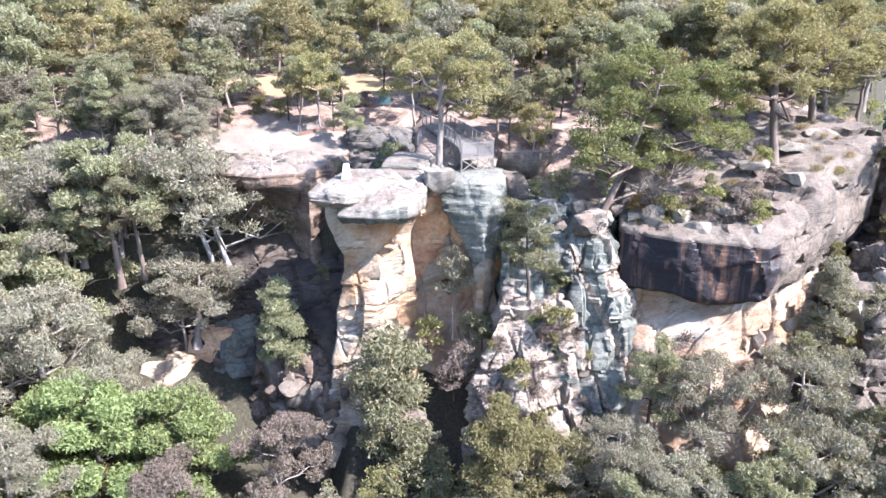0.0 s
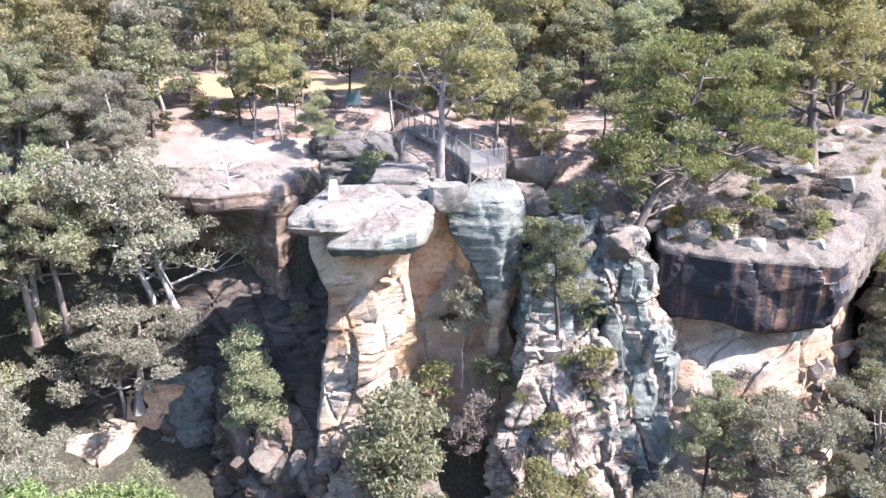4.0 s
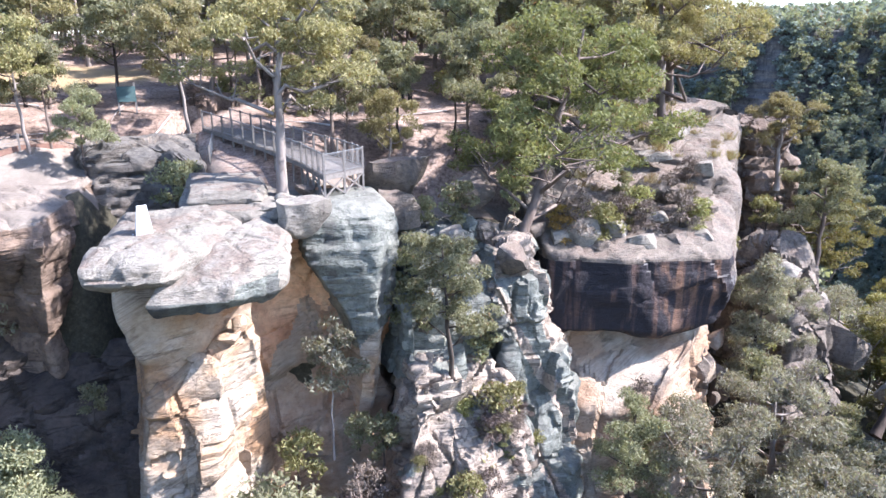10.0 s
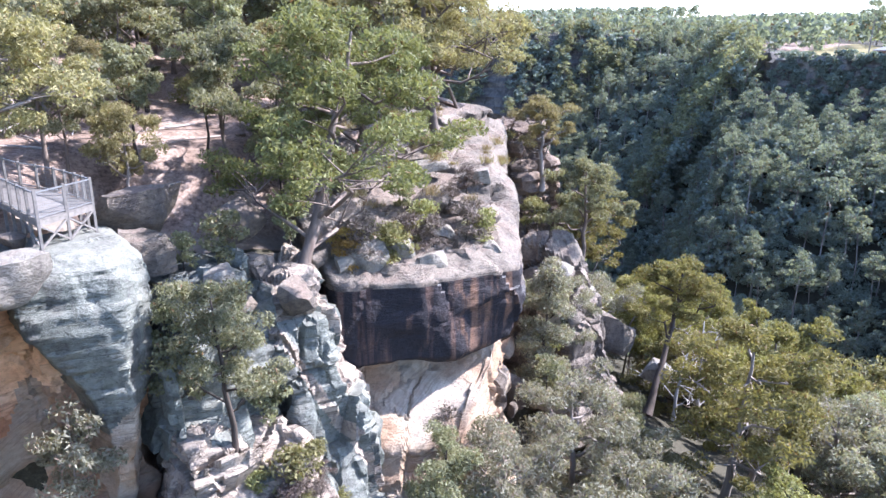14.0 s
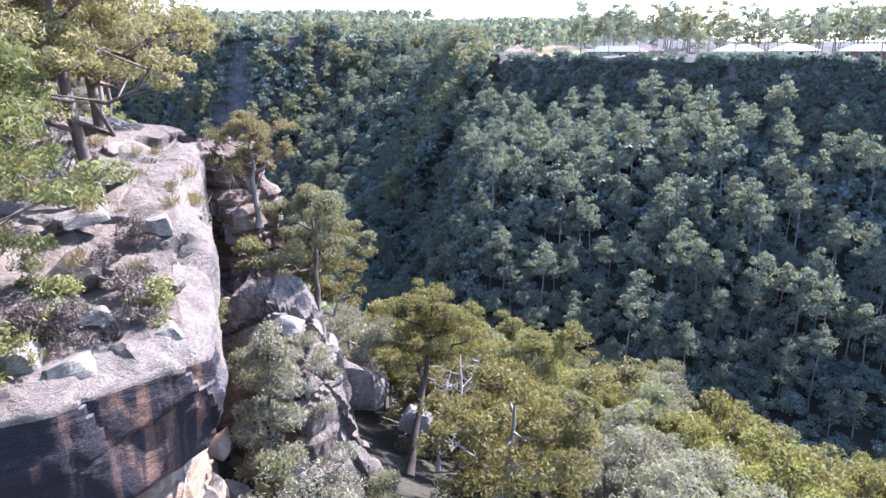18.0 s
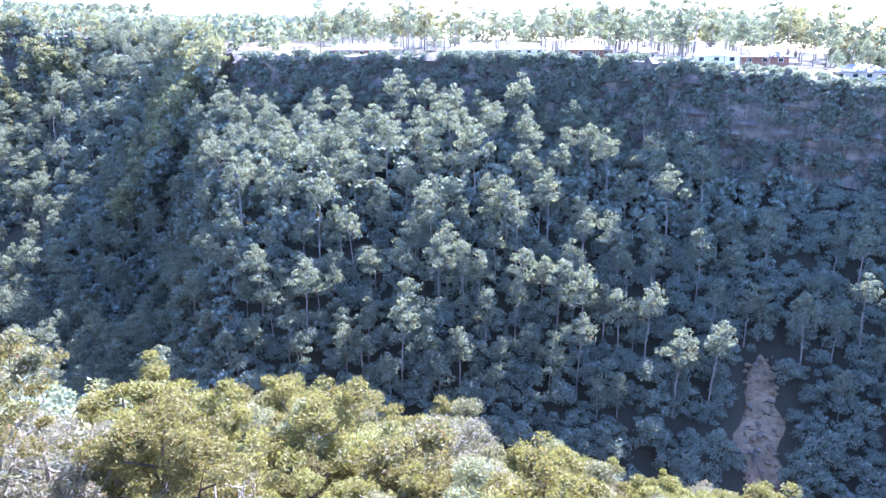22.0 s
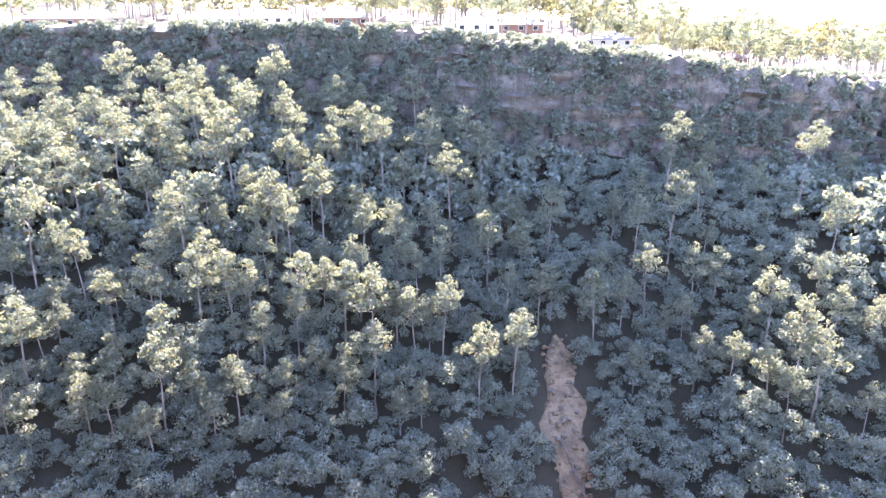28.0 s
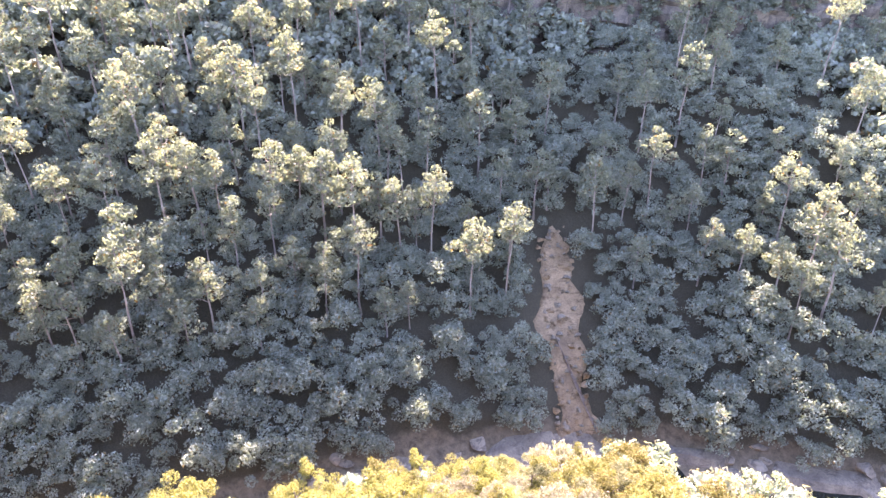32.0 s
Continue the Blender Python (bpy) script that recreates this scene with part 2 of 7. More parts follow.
def ground_material():
    """Leaf litter and sand, pale rock, yellow sand, lawn, dark forest floor, gravel banks: shares of each come with the sheet."""
    mat, n, l, b = nodes_of("ground_cover", 0.95)

    def share(name, lo=0.35, hi=0.65):
        at = n.new("ShaderNodeAttribute")
        at.attribute_name = name
        return ramp(n, l, maths(n, l, "ADD", at.outputs["Fac"], maths(n, l, "MULTIPLY", maths(n, l, "SUBTRACT", noise_node(n, l, 0.7, 6, rough=0.65), 0.5), 0.7)), [(lo, (0, 0, 0)), (hi, (1, 1, 1))])
    big, fine = noise_node(n, l, 0.35, 6), noise_node(n, l, 4.5, 8, rough=0.75)
    litter = ramp(n, l, big, [(0.35, (0.125, 0.088, 0.066)), (0.5, (0.235, 0.17, 0.132)), (0.68, (0.33, 0.255, 0.205))])
    litter = mix(n, l, 0.85, litter, ramp(n, l, fine, [(0.36, (0.28, 0.25, 0.24)), (0.58, (1.15, 1.15, 1.15))]), "MULTIPLY")
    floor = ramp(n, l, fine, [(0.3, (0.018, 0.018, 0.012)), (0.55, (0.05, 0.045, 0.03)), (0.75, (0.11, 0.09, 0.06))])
    pale = mix(n, l, 0.5, ramp(n, l, big, [(0.35, (0.16, 0.135, 0.112)), (0.65, (0.23, 0.195, 0.16))]), ramp(n, l, fine, [(0.3, (0.6, 0.6, 0.6)), (0.6, (1.1, 1.1, 1.1))]), "MULTIPLY")
    sand = ramp(n, l, big, [(0.35, (0.24, 0.172, 0.09)), (0.65, (0.3, 0.22, 0.12))])
    lawn = ramp(n, l, noise_node(n, l, 0.12, 6), [(0.35, (0.11, 0.1, 0.04)), (0.65, (0.19, 0.155, 0.07))])
    gravel = ramp(n, l, noise_node(n, l, 0.8, 8, rough=0.8), [(0.35, (0.045, 0.037, 0.026)), (0.65, (0.135, 0.112, 0.08))])
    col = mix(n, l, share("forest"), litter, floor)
    for key, tint in (("pale", pale), ("sand", sand), ("lawn", lawn), ("gravel", gravel)):
        col = mix(n, l, share(key), col, tint)
    l.new(col, b.inputs["Base Color"])
    bump(n, l, b, fine, 0.6, 0.1)
    return mat


GREY = rock_material("grey_sandstone", (0.238, 0.194, 0.152), (0.181, 0.148, 0.118), (0.0882, 0.0748, 0.0619), streaks=0.55, bands=0.3, crust=0.5, crust_col=(0.207, 0.178, 0.146), seed=1, patches=0.5, seams=0.35, litter=0.7)
CAPROCK = rock_material("lichen_grey_caprock", (0.272, 0.246, 0.206), (0.235, 0.211, 0.174), (0.146, 0.133, 0.11), streaks=0.3, bands=0.05, seams=0.25, crust=0.5, crust_col=(0.261, 0.242, 0.204), seed=4, patches=0.25, litter=0.75)
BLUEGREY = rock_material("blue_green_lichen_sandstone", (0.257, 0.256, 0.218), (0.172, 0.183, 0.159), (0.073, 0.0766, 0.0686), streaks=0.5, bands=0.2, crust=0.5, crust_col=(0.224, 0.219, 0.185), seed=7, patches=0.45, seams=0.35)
ORANGE = rock_material("orange_cream_sandstone", (0.451, 0.38, 0.303), (0.414, 0.315, 0.223), (0.351, 0.21, 0.114), streaks=0.1, bands=0.14, crust=0.0, seed=11, patches=0.16, grain=0.55, seams=0.6, cross=0.6, spread=0.1)
BROWN = rock_material("red_brown_sandstone", (0.727, 0.492, 0.31), (0.62, 0.357, 0.209), (0.491, 0.245, 0.129), streaks=0.14, bands=0.2, crust=0.0, seed=15, patches=0.22, grain=0.65, seams=0.4, spread=0.12)
STAINED = rock_material("black_streaked_sandstone", (0.23, 0.125, 0.07), (0.1, 0.062, 0.05), (0.06, 0.042, 0.04), stain=(0.02, 0.019, 0.023), streaks=0.95, bands=0.0, crust=0.6, crust_col=(0.18, 0.171, 0.162), seed=19, cover=0.16, patches=0.25, streak_scale=1.2, streak_from=0.4, seams=0.05, spread=0.2)
CREAM = rock_material("cream_undercut_sandstone", (0.455, 0.381, 0.298), (0.407, 0.3, 0.213), (0.32, 0.202, 0.127), streaks=0.05, bands=0.25, crust=0.0, seed=23, patches=0.12, grain=0.5, seams=0.2, cross=0.5, spread=0.1)
RUBBLE = rock_material("pale_broken_sandstone", (0.412, 0.343, 0.27), (0.344, 0.278, 0.219), (0.183, 0.146, 0.112), streaks=0.35, bands=0.2, crust=0.3, crust_col=(0.252, 0.218, 0.182), seed=27, patches=0.5)
# weathered and stained stone, its tone also darkened to carry shade
SHADY = rock_material("weathered_shade_dark_sandstone", (0.266, 0.221, 0.175), (0.153, 0.134, 0.114), (0.073, 0.067, 0.061), streaks=0.7, bands=0.4, crust=0.4, crust_col=(0.12, 0.12, 0.111), seed=31, band_scale=0.4)
EARTH = rock_material("bare_pink_brown_earth", (0.315, 0.23, 0.146), (0.237, 0.17, 0.106), (0.135, 0.1, 0.067), streaks=0.0, bands=0.0, crust=0.0, seed=35)
RIVERROCK = rock_material("grey_river_rock", (0.25, 0.215, 0.165), (0.155, 0.132, 0.1), (0.072, 0.062, 0.05), streaks=0.0, bands=0.6, crust=0.2, crust_col=(0.2, 0.19, 0.18), seed=39, band_scale=0.3)
HOLLOW = rock_material("brown_hollowed_sandstone", (0.27, 0.205, 0.156), (0.202, 0.144, 0.106), (0.109, 0.078, 0.059), streaks=0.5, bands=0.2, crust=0.3, crust_col=(0.126, 0.111, 0.099), seed=43, patches=0.4, litter=0.6)
# dark with soil and litter, and with the pillar's shadow put into the tone
GULLY = rock_material("soil_and_shade_dark_rock", (0.13, 0.1, 0.078), (0.085, 0.068, 0.056), (0.045, 0.038, 0.034), streaks=0.2, bands=0.1, crust=0.0, seed=51, patches=0.3, litter=0.3)
SHELF = rock_material("pale_tan_bare_sandstone", (0.234, 0.198, 0.161), (0.195, 0.165, 0.136), (0.14, 0.112, 0.0901), streaks=0.0, bands=0.05, crust=0.0, seed=47, patches=0.12, seams=0.1, grain=0.5, litter=0.25)
GROUND = ground_material()
LEAF = {
    "gum": leaf_material("gum_leaves", (0.108, 0.11, 0.063), (0.267, 0.263, 0.161), dry_share=0.04),
    "olive": leaf_material("olive_gum_leaves", (0.129, 0.116, 0.055), (0.297, 0.261, 0.138), dry_share=0.05),
    "grey": leaf_material("grey_green_leaves", (0.126, 0.121, 0.088), (0.295, 0.28, 0.21), dry=(0.19, 0.145, 0.115), dry_share=0.16),
    "bright": leaf_material("bright_green_leaves", (0.092, 0.12, 0.045), (0.25, 0.292, 0.125), dry_share=0.02),
    "fresh": leaf_material("fresh_gum_leaves", (0.086, 0.1, 0.04), (0.235, 0.25, 0.108), dry_share=0.04),
    "wattle": leaf_material("yellow_green_leaves", (0.128, 0.125, 0.053), (0.275, 0.264, 0.125), dry_share=0.06),
    "slope": leaf_material("olive_yellow_slope_leaves", (0.106, 0.096, 0.035), (0.22, 0.199, 0.077), dry_share=0.04),
    "russet": leaf_material("russet_leaves", (0.108, 0.087, 0.072), (0.222, 0.18, 0.156), dry=(0.153, 0.11, 0.091), dry_share=0.3),
    # blue-grey cast of distant haze is mixed into this leaf colour
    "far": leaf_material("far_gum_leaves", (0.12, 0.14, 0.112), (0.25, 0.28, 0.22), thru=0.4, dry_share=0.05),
    # paler and bluer than bare leaves: haze over the gorge put into the colour
    "low": leaf_material("haze_tinted_rainforest_leaves", (0.105, 0.126, 0.11), (0.228, 0.262, 0.228), dry_share=0.03),
    "dry": leaf_material("dry_grass_blades", (0.153, 0.124, 0.071), (0.286, 0.248, 0.161), dry_share=0.3),
    "flower": leaf_material("orange_yellow_flower_heads", (0.226, 0.147, 0.048), (0.343, 0.254, 0.091), dry_share=0.02),
    "twig": leaf_material("brown_dead_foliage", (0.097, 0.073, 0.061), (0.195, 0.152, 0.128), thru=0.1, dry=(0.116, 0.097, 0.082), dry_share=0.3),
}
BARK = {
    "pale": bark_material("pale_smooth_bark", (0.266, 0.231, 0.202), (0.145, 0.118, 0.101)),
    "pink": bark_material("pinkish_grey_bark", (0.177, 0.139, 0.115), (0.084, 0.061, 0.049)),
    "dark": bark_material("dark_rough_bark", (0.081, 0.062, 0.05), (0.031, 0.025, 0.02)),
    "white": bark_material("bleached_dead_wood", (0.369, 0.348, 0.326), (0.221, 0.201, 0.184)),
}


# ---- geometry helpers ----
def hash01(i, j, k, seed):
    h = (i.astype(np.int64) * 374761393 + j.astype(np.int64) * 668265263 + k.astype(np.int64) * 1440662683 + seed * 974711) & 0xFFFFFFFF
    h = ((h ^ (h >> 13)) * 1274126177) & 0xFFFFFFFF
    h = ((h ^ (h >> 15)) * 2246822519) & 0xFFFFFFFF
    return ((h ^ (h >> 16)) & 0xFFFFFF) / float(0xFFFFFF)


def value_noise(p, seed=0):
    i = np.floor(p).astype(np.int64)
    f = p - i
    u = f * f * (3 - 2 * f)
    out = 0.0
    for a in (0, 1):
        for b in (0, 1):
            for c in (0, 1):
                w = (u[..., 0] if a else 1 - u[..., 0]) * (u[..., 1] if b else 1 - u[..., 1]) * (u[..., 2] if c else 1 - u[..., 2])
                out = out + w * hash01(i[..., 0] + a, i[..., 1] + b, i[..., 2] + c, seed)
    return out


def fbm(p, size, octaves=4, seed=0):
    """Smooth noise, -1 to 1; size: metres of its largest forms."""
    out, amp, total = 0.0, 1.0, 0.0
    for o in range(octaves):
        out = out + amp * (value_noise(p / size * 2 ** o + 17.3 * o, seed + o) * 2 - 1)
        total += amp
        amp *= 0.5
    return out / total


def grid_mesh(name, verts, faces, mats, smooth=True):
    """A mesh from arrays of points and of quads or triangles."""
    me = bpy.data.meshes.new(name)
    faces = np.asarray(faces, dtype=np.int32)
    m, k = faces.shape
    me.vertices.add(len(verts))
    me.vertices.foreach_set("co", np.asarray(verts, dtype=np.float32).ravel())
    me.loops.add(m * k)
    me.loops.foreach_set("vertex_index", faces.ravel())
    me.polygons.add(m)
    me.polygons.foreach_set("loop_start", np.arange(0, m * k, k, dtype=np.int32))
    me.polygons.foreach_set("use_smooth", np.full(m, smooth))
    for mat in (mats if isinstance(mats, (list, tuple)) else [mats]):
        me.materials.append(mat)
    me.update(calc_edges=True)
    return me


def part(name, data, parent, label=""):
    ob = new(name, data)
    ob.parent = parent
    return tagged(ob, label) if label else ob


def holder(name, x, y, z, label, category, group="", kind=""):
    ob = new(name)
    ob.empty_display_size = 0.2
    ob.location = (x, y, z)
    return tagged(ob, label, category, group, kind)


def box_data(name, mat, boxes):
    """Boxes as one mesh: each (centre, size) or (centre, size, turn in degrees about z)."""
    v, f = [], []
    corner = np.array([(-1, -1, -1), (1, -1, -1), (1, 1, -1), (-1, 1, -1), (-1, -1, 1), (1, -1, 1), (1, 1, 1), (-1, 1, 1)]) * 0.5
    for c, s, *turn in boxes:
        p = corner * np.array(s)
        if turn:
            a = radians(turn[0])
            p = p @ np.array([(math.cos(a), math.sin(a), 0), (-math.sin(a), math.cos(a), 0), (0, 0, 1)])
        k = len(v) * 8
        v.append(p + np.array(c))
        f += [(k, k + 3, k + 2, k + 1), (k + 4, k + 5, k + 6, k + 7), (k, k + 1, k + 5, k + 4), (k + 1, k + 2, k + 6, k + 5), (k + 2, k + 3, k + 7, k + 6), (k + 3, k, k + 4, k + 7)]
    return grid_mesh(name, np.concatenate(v), f, mat, smooth=False)


def beam_data(name, mat, a, b, w, h):
    """A squared timber from a to b."""
    a, b = np.array(a, float), np.array(b, float)
    d = (b - a) / np.linalg.norm(b - a)
    s = np.cross(d, (0, 0, 1) if abs(d[2]) < 0.9 else (1, 0, 0))
    s /= np.linalg.norm(s)
    u = np.cross(s, d)
    v = [p + s * w / 2 * i + u * h / 2 * j for p in (a, b) for i, j in ((-1, -1), (1, -1), (1, 1), (-1, 1))]
    f = [(3, 2, 1, 0), (4, 5, 6, 7), (0, 1, 5, 4), (1, 2, 6, 5), (2, 3, 7, 6), (3, 0, 4, 7)]
    return grid_mesh(name, np.array(v), f, mat, smooth=False)


def point_normals(v, tris):
    nrm = np.zeros_like(v)
    fn = np.cross(v[tris[:, 1]] - v[tris[:, 0]], v[tris[:, 2]] - v[tris[:, 0]])
    for k in range(3):
        np.add.at(nrm, tris[:, k], fn)
    return nrm / np.maximum(np.linalg.norm(nrm, axis=1, keepdims=True), 1e-9)


def joints(p, block, depth, seed, tall=1.0):
    """Offsets of jointed blocks: each cell stands proud or back, with a tilted face and here and there an open joint."""
    q = p + 0.75 * block * np.stack([fbm(p, 3.2 * block, 3, seed + 7), fbm(p, 3.2 * block, 3, seed + 8), fbm(p, 3.2 * block, 3, seed + 9)], 1)
    q = np.stack([q[:, 0] * 0.9 + q[:, 1] * 0.43 + q[:, 2] * 0.12, q[:, 1] * 0.9 - q[:, 0] * 0.43, (q[:, 2] * 0.95 - q[:, 0] * 0.2) / tall], 1) / block
    k = np.floor(q)
    fr = q - k
    gap = np.minimum(fr, 1 - fr).min(1)
    r = hash01(k[:, 0], k[:, 1], k[:, 2], seed + 11)
    tilt = sum((fr[:, a] - 0.5) * (hash01(k[:, 0], k[:, 1], k[:, 2], seed + 20 + a) - 0.5) for a in range(3))
    return depth * ((r - 0.5) * 1.5 + 3.0 * tilt - np.where((gap < 0.06) & (r > 0.35), 0.6, 0))


def weather(p, nrm, rough, bed, bed_depth, block, block_depth, seed, fine=0.05, pits=0.0, crag=0.0):
    """Sandstone relief: bulges, beds with notches between them, jointed blocks, grain."""
    d = rough * fbm(p, 3.2, 4, seed)
    side = np.sqrt(np.maximum(0, 1 - nrm[:, 2] ** 2))
    if bed_depth:
        zz = (p[:, 2] + 0.5 * fbm(p * np.array([1, 1, 0.4]), 4.0, 3, seed + 5) + 0.05 * p[:, 0]) / bed
        k = np.floor(zz)
        fr = zz - k
        r = hash01(k, k * 0, k * 0, seed + 3)
        d += side * bed_depth * ((r - 0.5) * 1.6 - np.where(np.minimum(fr, 1 - fr) < 0.1, 0.6, 0))
    if block_depth:
        d += joints(p, block, block_depth, seed, 1.0 + 1.2 * min(crag, 0.5))
    d += fine * fbm(p, 0.55, 3, seed + 13)
    if crag:
        d += joints(p, block * 0.42, crag * 0.5, seed + 31) + 0.5 * crag * (0.55 - 1.7 * np.abs(fbm(p * np.array([1.2, 1, 0.6]), 2.4, 3, seed + 17)))
    if pits:
        d -= pits * smooth(0.24, 0.36, fbm(p * np.array([1, 1, 2.2]), 2.6, 3, seed + 15)) * np.maximum(smooth(0.2, 0.4, nrm[:, 2]) * smooth(0.99, 0.9, nrm[:, 2]), smooth(0.3, 0.6, nrm[:, 0]))
    return p + nrm * d[:, None]


def loft(name, mat, levels, res=0.25, dome=0.3, soft=2, under=False, rough=0.3, bed=0.7, bed_depth=0.12, block=1.6, block_depth=0.12, seed=1, fine=0.05, other=None, facing=None, pits=0.0, crag=0.0):
    """A rock mass: outlines (x, y[, rise]) at rising heights, joined, rounded and weathered. Corners run anticlockwise seen from above."""
    rings = [np.array([(*c, z) if len(c) == 2 else (c[0], c[1], z + c[2]) for c in pts], float) for z, pts in levels]
    n = len(rings[0])
    seg = [max(2, int(round(max(np.linalg.norm(r[(k + 1) % n] - r[k]) for r in rings) / res))) for k in range(n)]

    def spread(r):
        out = []
        for k in range(n):
            f = np.arange(seg[k])[:, None] / seg[k]
            out.append(r[k] * (1 - f) + r[(k + 1) % n] * f)
        return np.concatenate(out)
    wide = [spread(r) for r in rings]
    rows = []
    for a, b in zip(wide, wide[1:]):
        m = max(1, int(round(np.linalg.norm(b - a, axis=1).mean() / res)))
        rows += [a * (1 - k / m) + b * (k / m) for k in range(m)]
    rows.append(wide[-1])
    rows = np.array(rows)
    for _ in range(soft):
        rows = (np.roll(rows, 1, 1) + 2 * rows + np.roll(rows, -1, 1)) / 4
        if len(rows) > 3:
            rows[1:-1] = (rows[:-2] + 2 * rows[1:-1] + rows[2:]) / 4

    def cap(ring, rise):
        c = ring.mean(0)
        m = max(2, int(np.linalg.norm(ring - c, axis=1).mean() / res))
        out = []
        for k in range(1, m + 1):
            f = max(0.02, 1 - k / m)
            q = c + (ring - c) * f
            q[:, 2] += rise * (1 - f ** 2.5)
            out.append(q)
        return out
    allrows = list(rows) + cap(rows[-1], dome)
    if under:
        allrows = cap(rows[0], -0.1)[::-1] + allrows
    p = np.array(allrows)
    h, w = p.shape[:2]
    i, j = np.meshgrid(np.arange(h - 1), np.arange(w), indexing="ij")
    j2 = (j + 1) % w
    quads = np.stack([i * w + j, i * w + j2, (i + 1) * w + j2, (i + 1) * w + j], -1).reshape(-1, 4)
    v = p.reshape(-1, 3)
    tris = np.concatenate([quads[:, :3], quads[:, [0, 2, 3]]])
    smooth_n = point_normals(v, tris)
    v = weather(v, smooth_n, rough, bed, bed_depth, block, block_depth, seed, fine, pits, crag)
    me = grid_mesh(name, v, quads, [mat] + ([other] if other else []))
    if other:
        mid = v[quads].mean(1)
        nn = smooth_n[quads].mean(1)
        me.polygons.foreach_set("material_index", facing(nn, mid).astype(np.int32))
    return crisp(me, 38)


def chunk(name, mat, size, seed, k=9, cuts=7, rough=0.08, turn=0.0, round_off=0.72):
    """A boulder: a rounded block with broken facets."""
    rng = np.random.default_rng(seed)
    faces, verts = [], []
    u = np.linspace(-1, 1, k + 1)
    a, b = np.meshgrid(u, u, indexing="ij")
    one = np.ones_like(a)
    for s, (x, y, z) in enumerate(((one, a, b), (-one, b, a), (b, one, a), (a, -one, b), (a, b, one), (b, a, -one))):
        base = len(verts) * (k + 1) ** 2
        verts.append(np.stack([x, y, z], -1).reshape(-1, 3))
        i, j = np.meshgrid(np.arange(k), np.arange(k), indexing="ij")
        faces.append(np.stack([i * (k + 1) + j, (i + 1) * (k + 1) + j, (i + 1) * (k + 1) + j + 1, i * (k + 1) + j + 1], -1).reshape(-1, 4) + base)
    v, f = np.concatenate(verts), np.concatenate(faces)
    v, same = np.unique(np.round(v, 5), axis=0, return_inverse=True)
    f = same.ravel()[f]
    ball = v / np.linalg.norm(v, axis=1, keepdims=True)
    p = ball * (1.25 * round_off) + v * (1 - round_off)
    for _ in range(cuts):
        nn = rng.normal(size=3)
        nn /= np.linalg.norm(nn)
        p -= nn * np.maximum(0, p @ nn - rng.uniform(0.6, 0.85))[:, None]
    p = p * (np.array(size) / 2)
    p = p + ball * (rough * min(size) * 2 * fbm(p + seed * 3.7, max(size) * 0.6, 4, seed))[:, None]
    c, s = math.cos(radians(turn)), math.sin(radians(turn))
    return crisp(grid_mesh(name, np.stack([p[:, 0] * c - p[:, 1] * s, p[:, 0] * s + p[:, 1] * c, p[:, 2]], 1), f, mat), 32)


def crisp(me, degrees):
    """Hard edges where faces meet at more than that."""
    me.set_sharp_from_angle(angle=radians(degrees))
    return me


# ---- the lie of the land ----
EDGE = [(-400, 92), (-200, 74), (-60, 64), (-25, 60), (-13, 61), (-9.5, 59.5), (-6.5, 63.5), (-4.0, 61), (-3.2, 56.5), (0.5, 55), (5, 56), (7, 57), (11, 55), (14, 55), (20, 54.5), (24.5, 53.5), (29, 57.5), (35, 62.5), (40, 69), (49, 82), (66, 108), (88, 165), (120, 250), (190, 500), (400, 1000)]
FAR = [(300, -900), (240, -400), (188, -180), (187, -100), (202, -56), (232, -14), (246, 20), (262, 60), (277, 118), (340, 150), (420, 200), (390, 250), (345, 300), (330, 420), (420, 700), (1200, 1300)]
FAR_Z = [-30, -25, -15, -8, -2, 2.0, 3.2, 3.0, 3.0, 6, 10, 13, 15, 18, 22, 26]
RIVER = [(-600, -120), (-250, -150), (-100, -150), (-20, -140), (35, -115), (75, -90), (98, -66), (112, -44), (125, -20), (130, 16), (131, 55), (138, 120), (165, 210), (225, 330), (320, 480), (700, 900)]
BASE = ([-400, -60, -28, -20, -13, -6, 0, 5, 12, 20, 25, 34, 45, 60, 120, 500], [-6, -4, -4.5, -7, -8.5, -14, -15.5, -14, -15, -17, -18, -13.5, -17, -20, -24, -30])
BRINK = ([-70, -30, -14, -9, -8, -3.5, -2, 4, 5.5, 12, 14, 24, 27, 36, 42, 60], [0.5, 1.6, 1.6, 1.6, 3.0, 3.0, 1.2, 1.2, 3.2, 3.6, 4.2, 4.4, 2.5, 2.2, 2.5, 0.5])


def along(x, y, line):
    """Distance to a line of points, the side (plus: to its left), and how far along it."""
    best = np.full(x.shape, 1e18)
    side, where = np.zeros(x.shape), np.zeros(x.shape)
    for k, ((ax, ay), (bx, by)) in enumerate(zip(line, line[1:])):
        dx, dy = bx - ax, by - ay
        t = np.clip(((x - ax) * dx + (y - ay) * dy) / (dx * dx + dy * dy), 0, 1)
        ex, ey = x - (ax + t * dx), y - (ay + t * dy)
        d = ex * ex + ey * ey
        near = d < best
        best = np.where(near, d, best)
        side = np.where(near, np.sign(dx * ey - dy * ex), side)
        where = np.where(near, k + t, where)
    return np.sqrt(best), side, where


def smooth(a, b, v):
    t = np.clip((v - a) / (b - a), 0, 1)
    return t * t * (3 - 2 * t)


